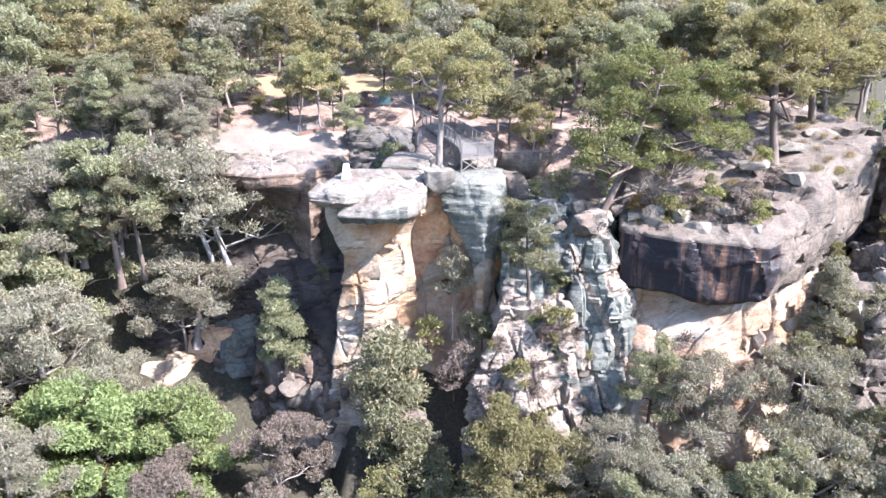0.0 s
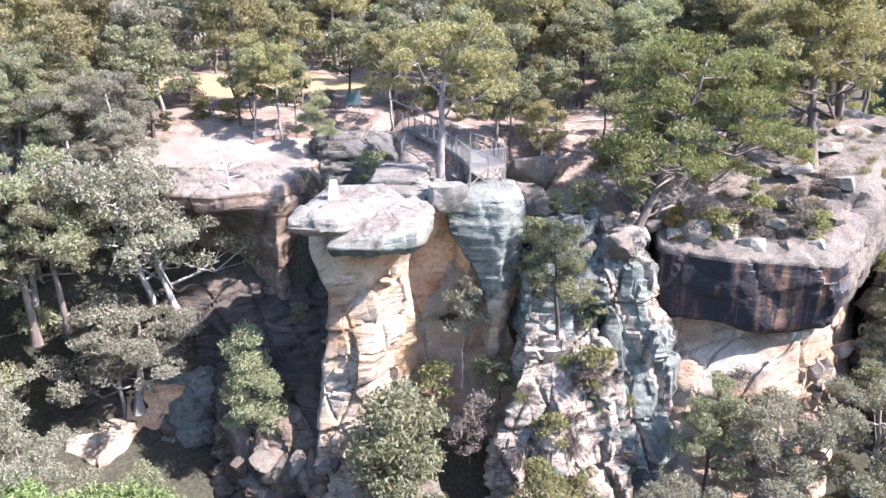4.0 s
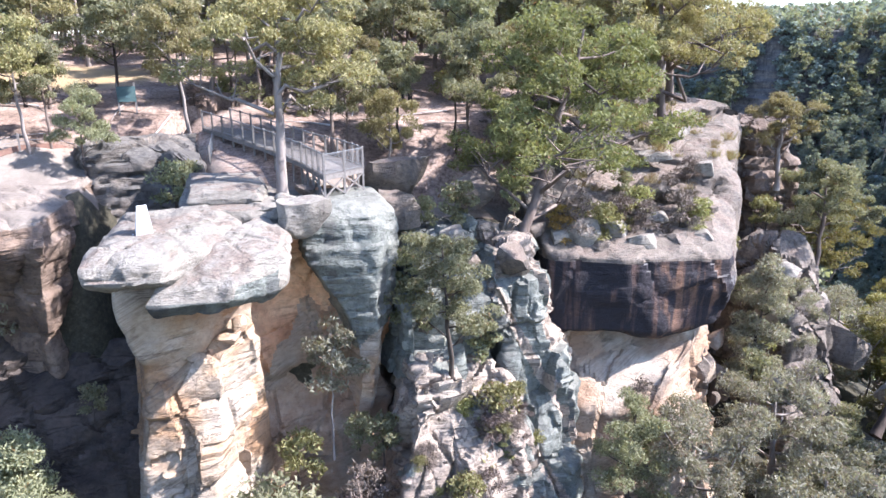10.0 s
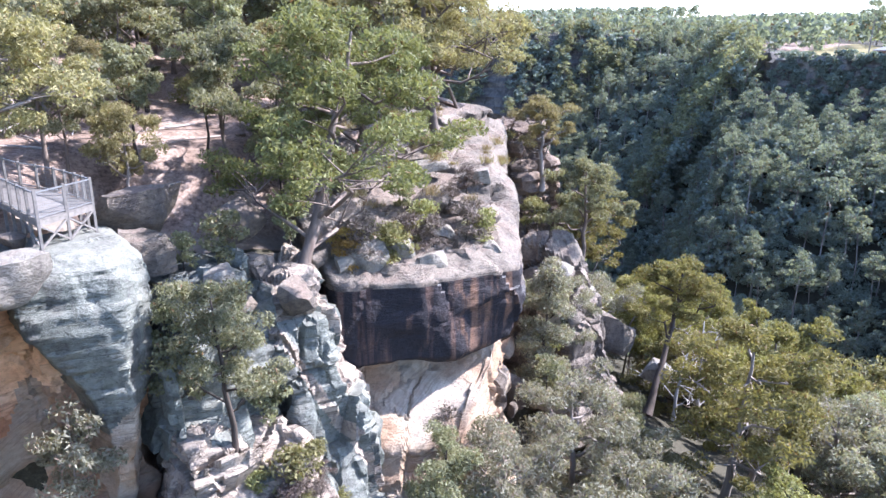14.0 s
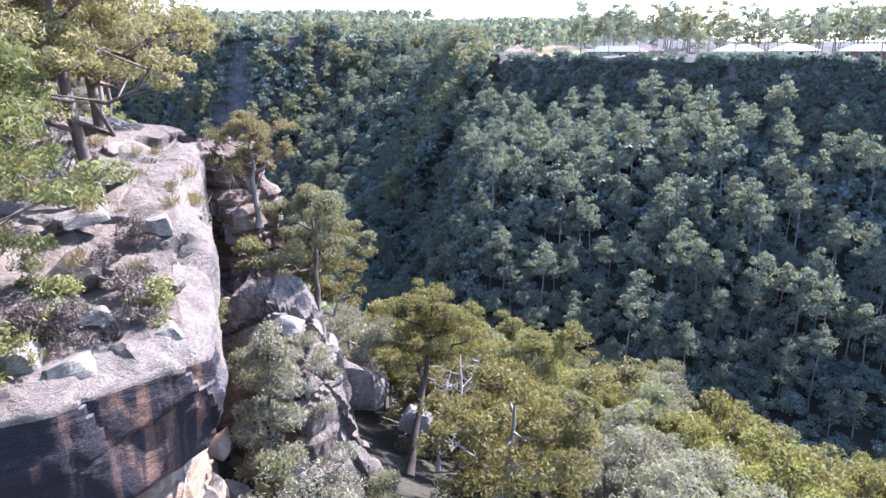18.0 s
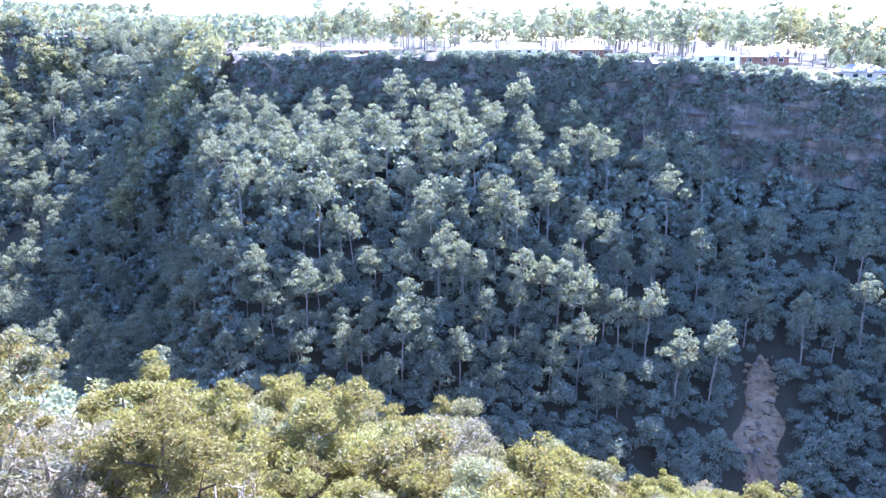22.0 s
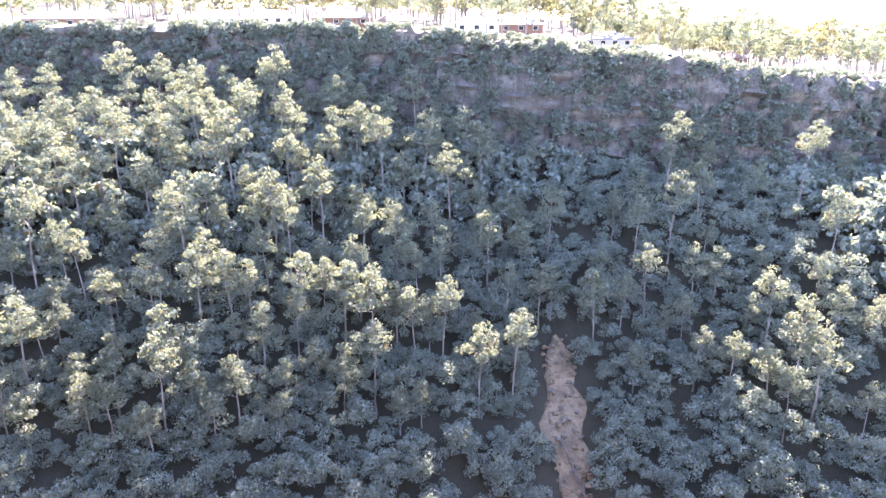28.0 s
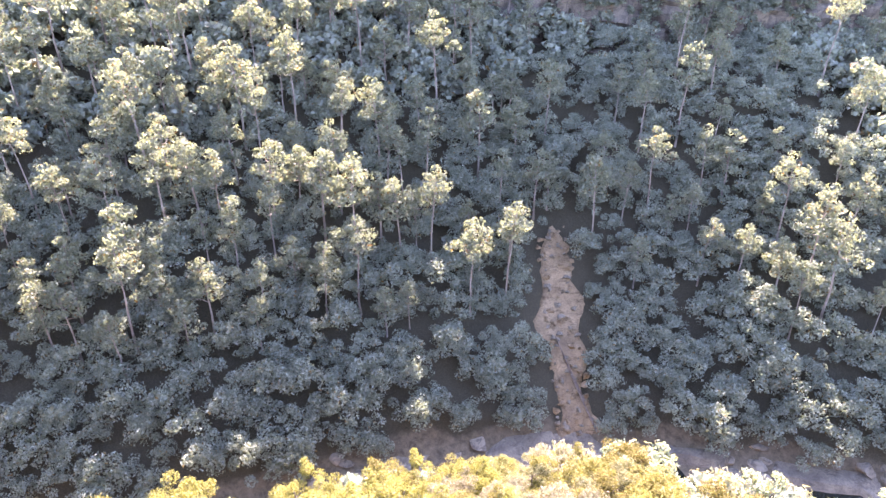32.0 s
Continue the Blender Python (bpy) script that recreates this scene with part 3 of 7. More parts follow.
def land(x, y, masks=False):
    """Height of the ground: near plateau, wooded slope, river, far slope, cliff and far plateau."""
    x, y = np.asarray(x, float), np.asarray(y, float)
    p = np.stack([x, y, x * 0], -1)
    de, se, _ = along(x, y, EDGE)
    dr, sr, _ = along(x, y, RIVER)
    df, sf, wf = along(x, y, FAR)
    bumps = fbm(p, 9.0, 4, 51)
    top = np.clip(0.15 * (y - 54), -0.6, 7) + 0.05 * np.clip(x - 12, 0, 40) + np.clip(0.02 * (y - 100), 0, 10) + 0.25 * bumps
    top = top - np.interp(x, *BRINK) * smooth(7, 1, de)
    low = np.interp(x, *BASE)
    s = de / (de + dr + 1e-6)
    slope = low - 0.55 * np.minimum(de, 12) - (78 + low) * np.power(s, 2.0) + 0.9 * bumps * smooth(2, 10, de)
    near = np.where(se > 0, top, np.where(de < 2.2, top + (slope - top) * smooth(0, 2.2, de), slope))
    step = np.interp(x, [-27, -22, -18, -14, -8], [51, 52.5, 54.5, 52.5, 50.5])
    gully = smooth(-34, -27, x) * smooth(-6.5, -9.5, x)
    near = np.where(se <= 0, near - gully * 6.5 * smooth(step + 5.0, step + 2.0, y), near)
    near = np.maximum(near, -86)
    rim = np.interp(wf, np.arange(len(FAR_Z)), FAR_Z)
    back = rim + 0.012 * np.minimum(df, 200) + np.clip(df - 90, 0, 500) * 0.05 * smooth(60, 200, y) + 0.4 * bumps
    rise = -86 + 0.76 * np.maximum(0, dr - 9) + 2.2 * fbm(p, 30, 4, 57) * smooth(8, 25, dr)
    rise = rise - 52 * smooth(85, 128, y - 0.2 * (x - 150)) * smooth(12, 40, dr)
    foot = rim - np.interp(wf, [8, 8.6, 14], [32, 13, 13])
    rise = np.where(rise > foot, foot + 6 * (1 - np.exp(-np.maximum(0, rise - foot) / 14)), rise)
    rise = np.maximum(rise, -88)
    rise = np.where(sf > 0, rise - 6 * smooth(6, 0, df), rise)
    far = np.where(sf < 0, back, rise)
    z = np.where(sr < 0, far, near)
    z = np.where(dr < 8, np.minimum(z, -86.5 + 0.8 * fbm(p, 7, 3, 61) + 0.06 * dr), z)
    if not masks:
        return z
    plateau = (sr > 0) & (se > 0)
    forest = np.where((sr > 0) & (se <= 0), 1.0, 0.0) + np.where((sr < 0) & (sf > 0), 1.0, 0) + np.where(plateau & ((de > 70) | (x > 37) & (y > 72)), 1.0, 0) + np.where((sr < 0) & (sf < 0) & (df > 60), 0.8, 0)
    pale = np.where(plateau, np.exp(-((x + 15) / 6) ** 2 - ((y - 62) / 4.5) ** 2) * 1.3 + smooth(5, 0, de) * 0.75 * smooth(72, 64, y) + 1.0 * np.exp(-((x - 33) / 7) ** 2 - ((y - 62) / 8) ** 2), 0)
    sand = np.where(plateau, 1.4 * np.exp(-((x + 15) / 12) ** 2 - ((y - 82) / 6) ** 2), 0)
    lawn = np.where((sr < 0) & (sf < 0) & (df > 3) & (df < 65) & (y < 130), 1.0, 0)
    gravel = np.where(dr < 12, 1.0, 0)
    return z, dict(forest=np.clip(forest, 0, 1), pale=np.clip(pale, 0, 1), sand=np.clip(sand, 0, 1), lawn=lawn, gravel=gravel)


def steps(*runs):
    out = [runs[0][0]]
    for a, b, s in runs:
        n = max(1, int(round((b - a) / s)))
        out += list(a + (b - a) * np.arange(1, n + 1) / n)
    return np.array(out)


gx = steps((-3500, -1000, 500), (-1000, -300, 70), (-300, -60, 12), (-60, -30, 1.2), (-30, 46, 0.5), (46, 50, 1), (50, 260, 3), (260, 600, 10), (600, 1200, 60), (1200, 4500, 400))
gy = steps((-3500, -1000, 500), (-1000, -250, 70), (-250, 25, 4), (25, 44, 1.2), (44, 68, 0.5), (68, 90, 1.1), (90, 260, 4), (260, 700, 14), (700, 1300, 60), (1300, 4500, 400))
GX, GY = np.meshgrid(gx, gy, indexing="ij")
GZ, shares = land(GX, GY, True)
i, j = np.meshgrid(np.arange(len(gx) - 1), np.arange(len(gy) - 1), indexing="ij")
w = len(gy)
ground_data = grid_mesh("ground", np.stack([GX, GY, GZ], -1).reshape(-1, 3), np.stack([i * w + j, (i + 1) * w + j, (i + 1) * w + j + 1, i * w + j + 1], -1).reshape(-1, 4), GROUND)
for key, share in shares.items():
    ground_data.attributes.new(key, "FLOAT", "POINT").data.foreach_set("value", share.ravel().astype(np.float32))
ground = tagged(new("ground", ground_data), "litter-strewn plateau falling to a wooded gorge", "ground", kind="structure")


def at(x, y):
    return float(land(np.array([x]), np.array([y]))[0])


# ---- rocks of the near cliff ----
def rock(name, data, label, category="rock"):
    return tagged(new(name, data), label, category)


def rock_at(name, data, x, y, z, label, category="boulder", group=""):
    ob = new(name, data)
    ob.location = (x, y, z)
    return tagged(ob, label, category, group)


BLOCKS = {}


def block_data(mat, shape):
    """Angular broken blocks, shared between alike pieces."""
    key = (mat.name, shape)
    if key not in BLOCKS:
        size = ((1.0, 0.8, 0.6), (1.2, 0.7, 0.5), (0.9, 0.9, 0.8), (1.3, 1.0, 0.45), (0.8, 0.7, 1.0), (1.1, 0.9, 0.7))[shape]
        BLOCKS[key] = chunk("block", mat, size, 70 + shape, k=5, cuts=11, rough=0.05, round_off=0.02)
    return BLOCKS[key]


def strew_blocks(parent, mats, box, count, size, seed, on):
    """Loose and jointed blocks on a rock mass; on(x, z) gives the depth at which its face stands."""
    rng = np.random.default_rng(seed)
    for k in range(count):
        x, z = rng.uniform(box[0], box[1]), rng.uniform(box[2], box[3])
        ob = part("block", block_data(mats[rng.integers(len(mats))], int(rng.integers(6))), parent)
        s = size[0] * (size[1] / size[0]) ** rng.uniform(0, 1) ** 0.8
        ob.location = (x, on(x, z) + rng.uniform(0.3, 0.65) * s, z)
        ob.rotation_euler = (rng.normal() * 0.22, rng.normal() * 0.22, 0.45 + 1.571 * int(rng.integers(4)) + rng.normal() * 0.16)
        ob.scale = (s * rng.uniform(0.8, 1.3), s * rng.uniform(0.7, 1.1), s * rng.uniform(0.8, 1.9))


def massif(name, label, category, core, mat, mats, box, count, size, seed, on):
    """A broken rock mass: a core and the blocks that lie on it."""
    ob = holder(name, 0, 0, 0, label, category)
    part("core", core, ob)
    strew_blocks(ob, mats, box, count, size, seed, on)
    return ob


rock("sandstone_pillar", loft("sandstone_pillar", ORANGE, [
    (-21, [(-8.6, 49.8), (-5.0, 49.4), (-1.8, 51.6), (-2.0, 55.5), (-8.5, 56)]),
    (-9, [(-7.6, 50.2), (-5.0, 50.0), (-2.2, 51.8), (-2.2, 55.5), (-7.6, 56)]),
    (-6.6, [(-7.3, 50.0), (-5.0, 50.3), (-2.4, 51.9), (-2.2, 55.5), (-7.4, 56)]),
    (-5.2, [(-7.7, 49.0), (-5.4, 49.4), (-2.6, 51.7), (-2.2, 55.5), (-7.6, 56)]),
    (-3.8, [(-8.1, 48.0), (-5.0, 48.5), (-2.0, 51.0), (-1.2, 55.5), (-7.9, 55)]),
    (-2.7, [(-8.3, 47.5), (-4.5, 47.8), (-1.4, 50.6), (-1.0, 55.5), (-7.9, 54)]),
    (-1.9, [(-8.2, 47.6), (-4.4, 47.8), (-1.4, 50.4), (-1.0, 55.5), (-7.8, 54)])],
    res=0.13, soft=4, rough=0.28, bed=1.6, bed_depth=0.02, block=3.4, block_depth=0.06, seed=3), "cream and orange sandstone pillar under an overhanging cap", "rock pillar")
massif("rock_buttress", "sunlit orange sandstone buttress below the cap", "rock buttress", loft("core", ORANGE, [
    (-23, [(-9.2, 47.6), (-5.2, 46.6), (-2.4, 49.4), (-2.8, 53), (-8.6, 53)]),
    (-14, [(-8.2, 48.8), (-5.2, 48.2), (-3.4, 50.2), (-3.4, 53), (-8.0, 53)]),
    (-10.6, [(-7.8, 49.1), (-5.2, 48.5), (-3.3, 50.2), (-3.4, 53), (-7.8, 53)]),
    (-9.2, [(-7.6, 49.2), (-4.9, 48.5), (-3.0, 50.0), (-3.2, 53), (-7.6, 53)]),
    (-7.2, [(-7.2, 49.5, -0.6), (-4.5, 48.7), (-2.7, 49.9, 0.6), (-3.0, 53), (-7.4, 53)]),
    (-6.2, [(-6.8, 50.0, -1.2), (-4.4, 49.2, -0.1), (-2.7, 50.2, 0.7), (-3.2, 52.4, 0.6), (-6.6, 52, -0.4)])],
    res=0.13, dome=0.1, soft=1, rough=0.3, bed=1.2, bed_depth=0.08, block=1.8, block_depth=0.24, seed=6, fine=0.07), ORANGE, [ORANGE],
    (-7.0, -3.6, -16, -8.4), 9, (0.8, 1.9), 79, lambda x, z: np.interp(z, [-16, -9], [48.1, 48.6]) + 0.45 * max(0, x + 5))
for k, (x, y, z, s) in enumerate(((-3.3, 50.2, -5.4, (0.7, 0.5, 1.1)), (-3.9, 50.0, -5.9, (0.9, 0.8, 0.5)), (-5.4, 50.2, -6.5, (1.2, 0.8, 0.5)))):
    rock_at("loose_rock", chunk("loose_rock", ORANGE, s, 200 + k, k=7, cuts=8, round_off=0.3, turn=40 * k), x, y, z, "loose orange rock lying on the buttress ledge", "rock", "loose rocks on the ledge")
rock("alcove_wall", loft("alcove_wall", BROWN, [
    (-21, [(-4.5, 51.4), (0.5, 51.6), (5.0, 51.0), (6.5, 58), (-4, 58)]),
    (-14, [(-4.0, 52.0), (0.2, 52.6), (4.4, 51.8), (6.5, 58), (-4, 58)]),
    (-10, [(-4.0, 52.6), (0.2, 53.5), (4.2, 52.3), (6.5, 58), (-4, 58)]),
    (-6, [(-4.0, 52.4), (0.2, 53.1), (4.0, 52.0), (6.5, 58), (-4, 58)]),
    (-3, [(-4.0, 51.8), (-0.6, 51.8), (4.0, 52.0), (6.5, 58), (-4, 58)]),
    (-1.6, [(-4.0, 51.5), (-0.4, 51.3), (4.0, 52.6), (6, 57.5), (-3.5, 57.5)])],
    res=0.14, rough=0.95, bed=1.5, bed_depth=0.06, block=2.8, block_depth=0.3, seed=8, other=CREAM, facing=lambda nn, c: c[:, 2] < -7.4 + 1.6 * np.sin(c[:, 0] * 1.1 + 0.5) + 0.5 * np.sin(c[:, 0] * 4.1)), "red-brown hollowed sandstone wall behind the pillar", "cliff")
rock("caprock_slab", loft("caprock_slab", CAPROCK, [
    (-2.2, [(-8.3, 47.6), (-6.0, 46.8), (-3.0, 50.0), (-3.3, 52.5), (-7.4, 52.2)]),
    (-1.75, [(-9.2, 46.8), (-6.6, 45.9), (-2.7, 49.2), (-3.0, 52.9), (-7.8, 52.8)]),
    (-1.1, [(-9.2, 47.0), (-6.5, 46.2), (-2.6, 49.6), (-3.2, 52.8, 0.2), (-7.6, 52.6, 0.3)]),
    (-0.8, [(-8.4, 47.6), (-6.2, 47.0), (-3.0, 50.0), (-3.6, 52.4, 0.3), (-7.2, 52.2, 0.4)])],
    res=0.12, under=True, dome=0.2, soft=1, rough=0.2, bed=0.4, bed_depth=0.05, block=2.6, block_depth=0.08, seed=12, fine=0.1), "pale grey overhanging caprock slab with the survey pillar", "rock slab")
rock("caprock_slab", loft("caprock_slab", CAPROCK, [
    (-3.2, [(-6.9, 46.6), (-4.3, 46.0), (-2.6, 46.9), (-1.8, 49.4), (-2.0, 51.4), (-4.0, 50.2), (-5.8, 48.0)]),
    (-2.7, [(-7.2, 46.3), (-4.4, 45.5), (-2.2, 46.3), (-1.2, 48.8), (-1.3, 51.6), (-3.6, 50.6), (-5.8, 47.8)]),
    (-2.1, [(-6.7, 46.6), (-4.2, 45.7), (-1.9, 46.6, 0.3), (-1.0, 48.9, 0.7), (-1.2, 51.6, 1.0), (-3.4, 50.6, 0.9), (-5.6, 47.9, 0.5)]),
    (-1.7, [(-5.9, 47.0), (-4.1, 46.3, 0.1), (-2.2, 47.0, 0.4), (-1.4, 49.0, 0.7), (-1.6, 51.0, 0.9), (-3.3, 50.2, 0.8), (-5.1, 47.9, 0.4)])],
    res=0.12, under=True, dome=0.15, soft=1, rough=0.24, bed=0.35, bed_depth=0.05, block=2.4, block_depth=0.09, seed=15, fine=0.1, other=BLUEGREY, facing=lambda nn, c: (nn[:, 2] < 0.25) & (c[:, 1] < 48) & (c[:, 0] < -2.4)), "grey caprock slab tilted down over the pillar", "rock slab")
rock("rock_slab", loft("rock_slab", CAPROCK, [
    (-2.4, [(-5.2, 51.8), (-1.0, 50.9), (0.2, 53.0), (-0.4, 57.5), (-4.2, 58)]),
    (-1.0, [(-5.4, 51.6), (-1.0, 50.6), (0.4, 53.0), (-0.2, 57.5), (-4.2, 58)]),
    (-0.5, [(-5.2, 51.8), (-1.1, 50.8), (0.2, 53.2), (-0.4, 57.4), (-4.1, 57.8)])],
    res=0.14, dome=0.05, soft=1, rough=0.14, bed=0.5, bed_depth=0.12, block=3, block_depth=0.06, seed=18), "flat pale bedded rock slab dappled with lichen", "rock slab")
rock("rock_slab", loft("rock_slab", CAPROCK, [
    (-0.7, [(-4.6, 53.0), (-1.6, 52.0), (-0.9, 53.6), (-0.8, 57.2), (-3.9, 57.6)]),
    (-0.35, [(-4.8, 52.8), (-1.6, 51.8), (-0.8, 53.6), (-0.7, 57.2), (-3.9, 57.6)]),
    (0.1, [(-4.5, 53.2), (-1.8, 52.2), (-1.0, 53.8), (-0.9, 57.0), (-3.8, 57.3)])],
    res=0.14, under=True, dome=0.08, soft=1, rough=0.14, bed=0.3, bed_depth=0.08, block=2.2, block_depth=0.08, seed=20), "upper layer of the pale bedded rock slab", "rock slab")
rock_at("wedged_boulder", chunk("wedged_boulder", CAPROCK, (2.3, 1.9, 1.9), 5, k=12, cuts=12, turn=20, round_off=0.04), -0.6, 50.1, -1.1, "pale boulder wedged between the caprock and grey block")
rock("grey_rock_block", loft("grey_rock_block", BLUEGREY, [
    (-13, [(2.7, 52.4), (3.2, 52.2), (3.5, 52.8), (3.6, 54), (2.7, 54)]),
    (-10.2, [(2.5, 51.0), (3.1, 50.8), (3.7, 51.6), (4.0, 54), (2.4, 54)]),
    (-8, [(2.3, 50.6), (3.2, 50.2), (3.9, 51.4), (4.4, 54), (2.2, 54)]),
    (-6, [(1.7, 50.4), (3.0, 49.8), (4.3, 51.2), (4.8, 54.5), (1.5, 54)]),
    (-2.8, [(-0.2, 50.5), (3.0, 49.5), (4.6, 51.0), (5.2, 55), (0, 55)]),
    (-1.2, [(-0.3, 50.8), (2.9, 49.9), (4.7, 51.0), (5.2, 55.4), (-0.2, 55)]),
    (-0.7, [(0.2, 51.5), (2.8, 50.9), (4.2, 51.8), (4.9, 55.4), (0.2, 55)])],
    res=0.14, dome=0.15, soft=2, rough=0.25, bed=0.38, bed_depth=0.08, block=2.4, block_depth=0.1, seed=21, other=ORANGE, facing=lambda nn, c: c[:, 2] < -7.6 + 0.8 * np.sin(c[:, 0] * 2.1 + 1.0)), "rounded grey sandstone block below the lookout platform", "rock block")


massif("rubble_ridge", "broken pale sandstone ridge below the gully", "rock ridge", loft("core", RUBBLE, [
    (-26, [(0.0, 43.8), (5, 42.0), (11, 42.6), (13, 50), (4, 53)]),
    (-19, [(1.4, 45.6), (5, 43.8), (10, 44.6), (11, 50), (4, 53)]),
    (-14, [(2.8, 46.4), (5.4, 45.2), (9.2, 46.0), (10, 50), (4.5, 53)]),
    (-10.6, [(3.9, 47.2), (5.8, 46.8), (8.8, 47.4), (9.6, 50), (5, 53)]),
    (-9.0, [(4.6, 49.2), (6, 49.0), (8.6, 49.2), (9.4, 51), (5.4, 53)])],
    res=0.13, soft=1, rough=0.7, bed=1.1, bed_depth=0.1, block=2.6, block_depth=0.6, seed=25, fine=0.07, crag=0.3, other=BLUEGREY, facing=lambda nn, c: np.sin(c[:, 0] * 1.3 + c[:, 2] * 0.7) + 0.6 * np.sin(c[:, 2] * 2.3 + c[:, 1] * 2) > 1.3), RUBBLE, [RUBBLE, RUBBLE, GREY],
    (2.6, 10.5, -21, -9.6), 16, (0.6, 1.8), 71, lambda x, z: np.interp(z, [-26, -19, -14, -10.6, -9], [43.2, 44.6, 45.9, 47.2, 49.0]) + 0.25 * abs(x - 6))
massif("gully_ledge", "blocky blue-grey sandstone ledges in the gully", "rock ledge", loft("core", BLUEGREY, [
    (-10, [(4.6, 49.4), (7, 48.8), (9.2, 49.2), (9.6, 54.5), (4.6, 55)]),
    (-6.4, [(4.6, 49.8), (7, 49.4), (9.2, 49.8), (9.6, 54.5), (4.6, 55)]),
    (-4.2, [(5.2, 50.8), (7, 50.4), (9.4, 50.6), (9.8, 54.5), (5.0, 55)]),
    (-2.9, [(5.6, 51.8), (7.4, 51.5), (9.6, 51.8), (10, 55), (5.4, 55.5)])],
    res=0.16, rough=0.3, bed=1.2, bed_depth=0.1, block=2.2, block_depth=0.45, seed=29, crag=0.2), BLUEGREY, [BLUEGREY, GREY],
    (4.8, 9.6, -9.6, -3.2), 12, (0.6, 1.6), 72, lambda x, z: np.interp(z, [-10, -6.4, -4.2, -2.9], [49.2, 49.7, 50.7, 51.8]))
massif("lichen_rock_pillar", "blue-green lichened sandstone pillar beside the overhang", "rock pillar", loft("core", BLUEGREY, [
    (-24, [(8.4, 44.5), (13, 44.0), (15.6, 47), (15, 54), (9, 54)]),
    (-17, [(9.0, 46.6), (12.6, 46.2), (14.6, 48.5), (14.6, 54), (9.4, 54)]),
    (-13, [(9.4, 47.6), (12.4, 47.2), (14.6, 48.8), (14.6, 54), (9.4, 54)]),
    (-9.4, [(9.5, 48.6), (12.4, 48.0), (14.0, 49.4), (14.4, 54), (9.4, 54)]),
    (-7, [(9.4, 49.2), (11.4, 48.8), (12.8, 50.0), (13.6, 54), (9.4, 54)]),
    (-5.0, [(9.2, 49.4), (11.2, 49.2), (12.4, 50.2), (13.4, 54), (9.4, 54)]),
    (-3.6, [(9.8, 50.6), (11.4, 50.4), (12.4, 51.0), (13.4, 54), (9.8, 54)])],
    res=0.15, rough=0.4, bed=1.2, bed_depth=0.08, block=2.4, block_depth=0.5, seed=33, crag=0.25, other=RUBBLE, facing=lambda nn, c: (nn[:, 2] > 0.45) | (np.sin(c[:, 2] * 1.1 + c[:, 0] * 2.2) > 0.8)), BLUEGREY, [BLUEGREY, BLUEGREY, RUBBLE],
    (9.2, 14.0, -20, -5), 8, (0.6, 1.5), 73, lambda x, z: np.interp(z, [-24, -17, -13, -9.4, -7, -5], [44.2, 46.5, 47.5, 48.5, 49.2, 49.5]) + 0.3 * max(0, x - 12.4))
rock_at("boulder", chunk("boulder", GREY, (1.8, 1.6, 1.9), 9, k=12, cuts=11, turn=30, round_off=0.06), 10.5, 49.5, -4.3, "squarish grey boulder lodged under the tree roots")
PALE_FACE = lambda nn, c: (c[:, 2] > np.interp(c[:, 0], [13, 17, 22.6, 24], [-4.75, -4.95, -5.0, -4.7])) | (c[:, 0] > np.interp(c[:, 2], [-9.4, -9, -6.6, -5.3], [23.0, 23.4, 23.7, 23.6]))
rock("overhanging_cliff_block", loft("overhanging_cliff_block", STAINED, [
    (-9.4, [(13.6, 50.4), (17.2, 48.6), (22.0, 47.4), (24.6, 49.4), (35.5, 60.2), (31, 66), (15, 57)]),
    (-9.0, [(13.2, 50.1), (17.0, 48.0), (22.4, 46.6), (25.2, 49.0), (36.2, 60.0), (31, 66), (15, 57)]),
    (-6.6, [(13.1, 50.1), (17.0, 47.7), (22.7, 46.0), (25.6, 48.6), (37.2, 59.2, 1), (31, 66, 3), (15, 57, 1)]),
    (-5.3, [(13.2, 50.3, 0.8), (17.0, 48.0, 0.6), (22.6, 46.3, 0.5), (26.0, 49.2, 1.6), (37.5, 59.2, 6.9), (31, 66, 9), (15, 57, 4.4)]),
    (-4.6, [(14.2, 51.2, 0.6), (17.4, 49.0, 0.5), (22.4, 47.4, 0.5), (25.0, 50.2, 2.0), (36.4, 60.0, 6.7), (31, 65, 8.0), (16, 56.5, 4.0)])],
    res=0.17, dome=-0.3, soft=2, rough=0.45, bed=2.2, bed_depth=0.04, block=3.2, block_depth=0.1, seed=37, fine=0.07, pits=0.7, other=GREY, facing=PALE_FACE), "dark stained overhanging sandstone block with a bare grey top", "cliff")
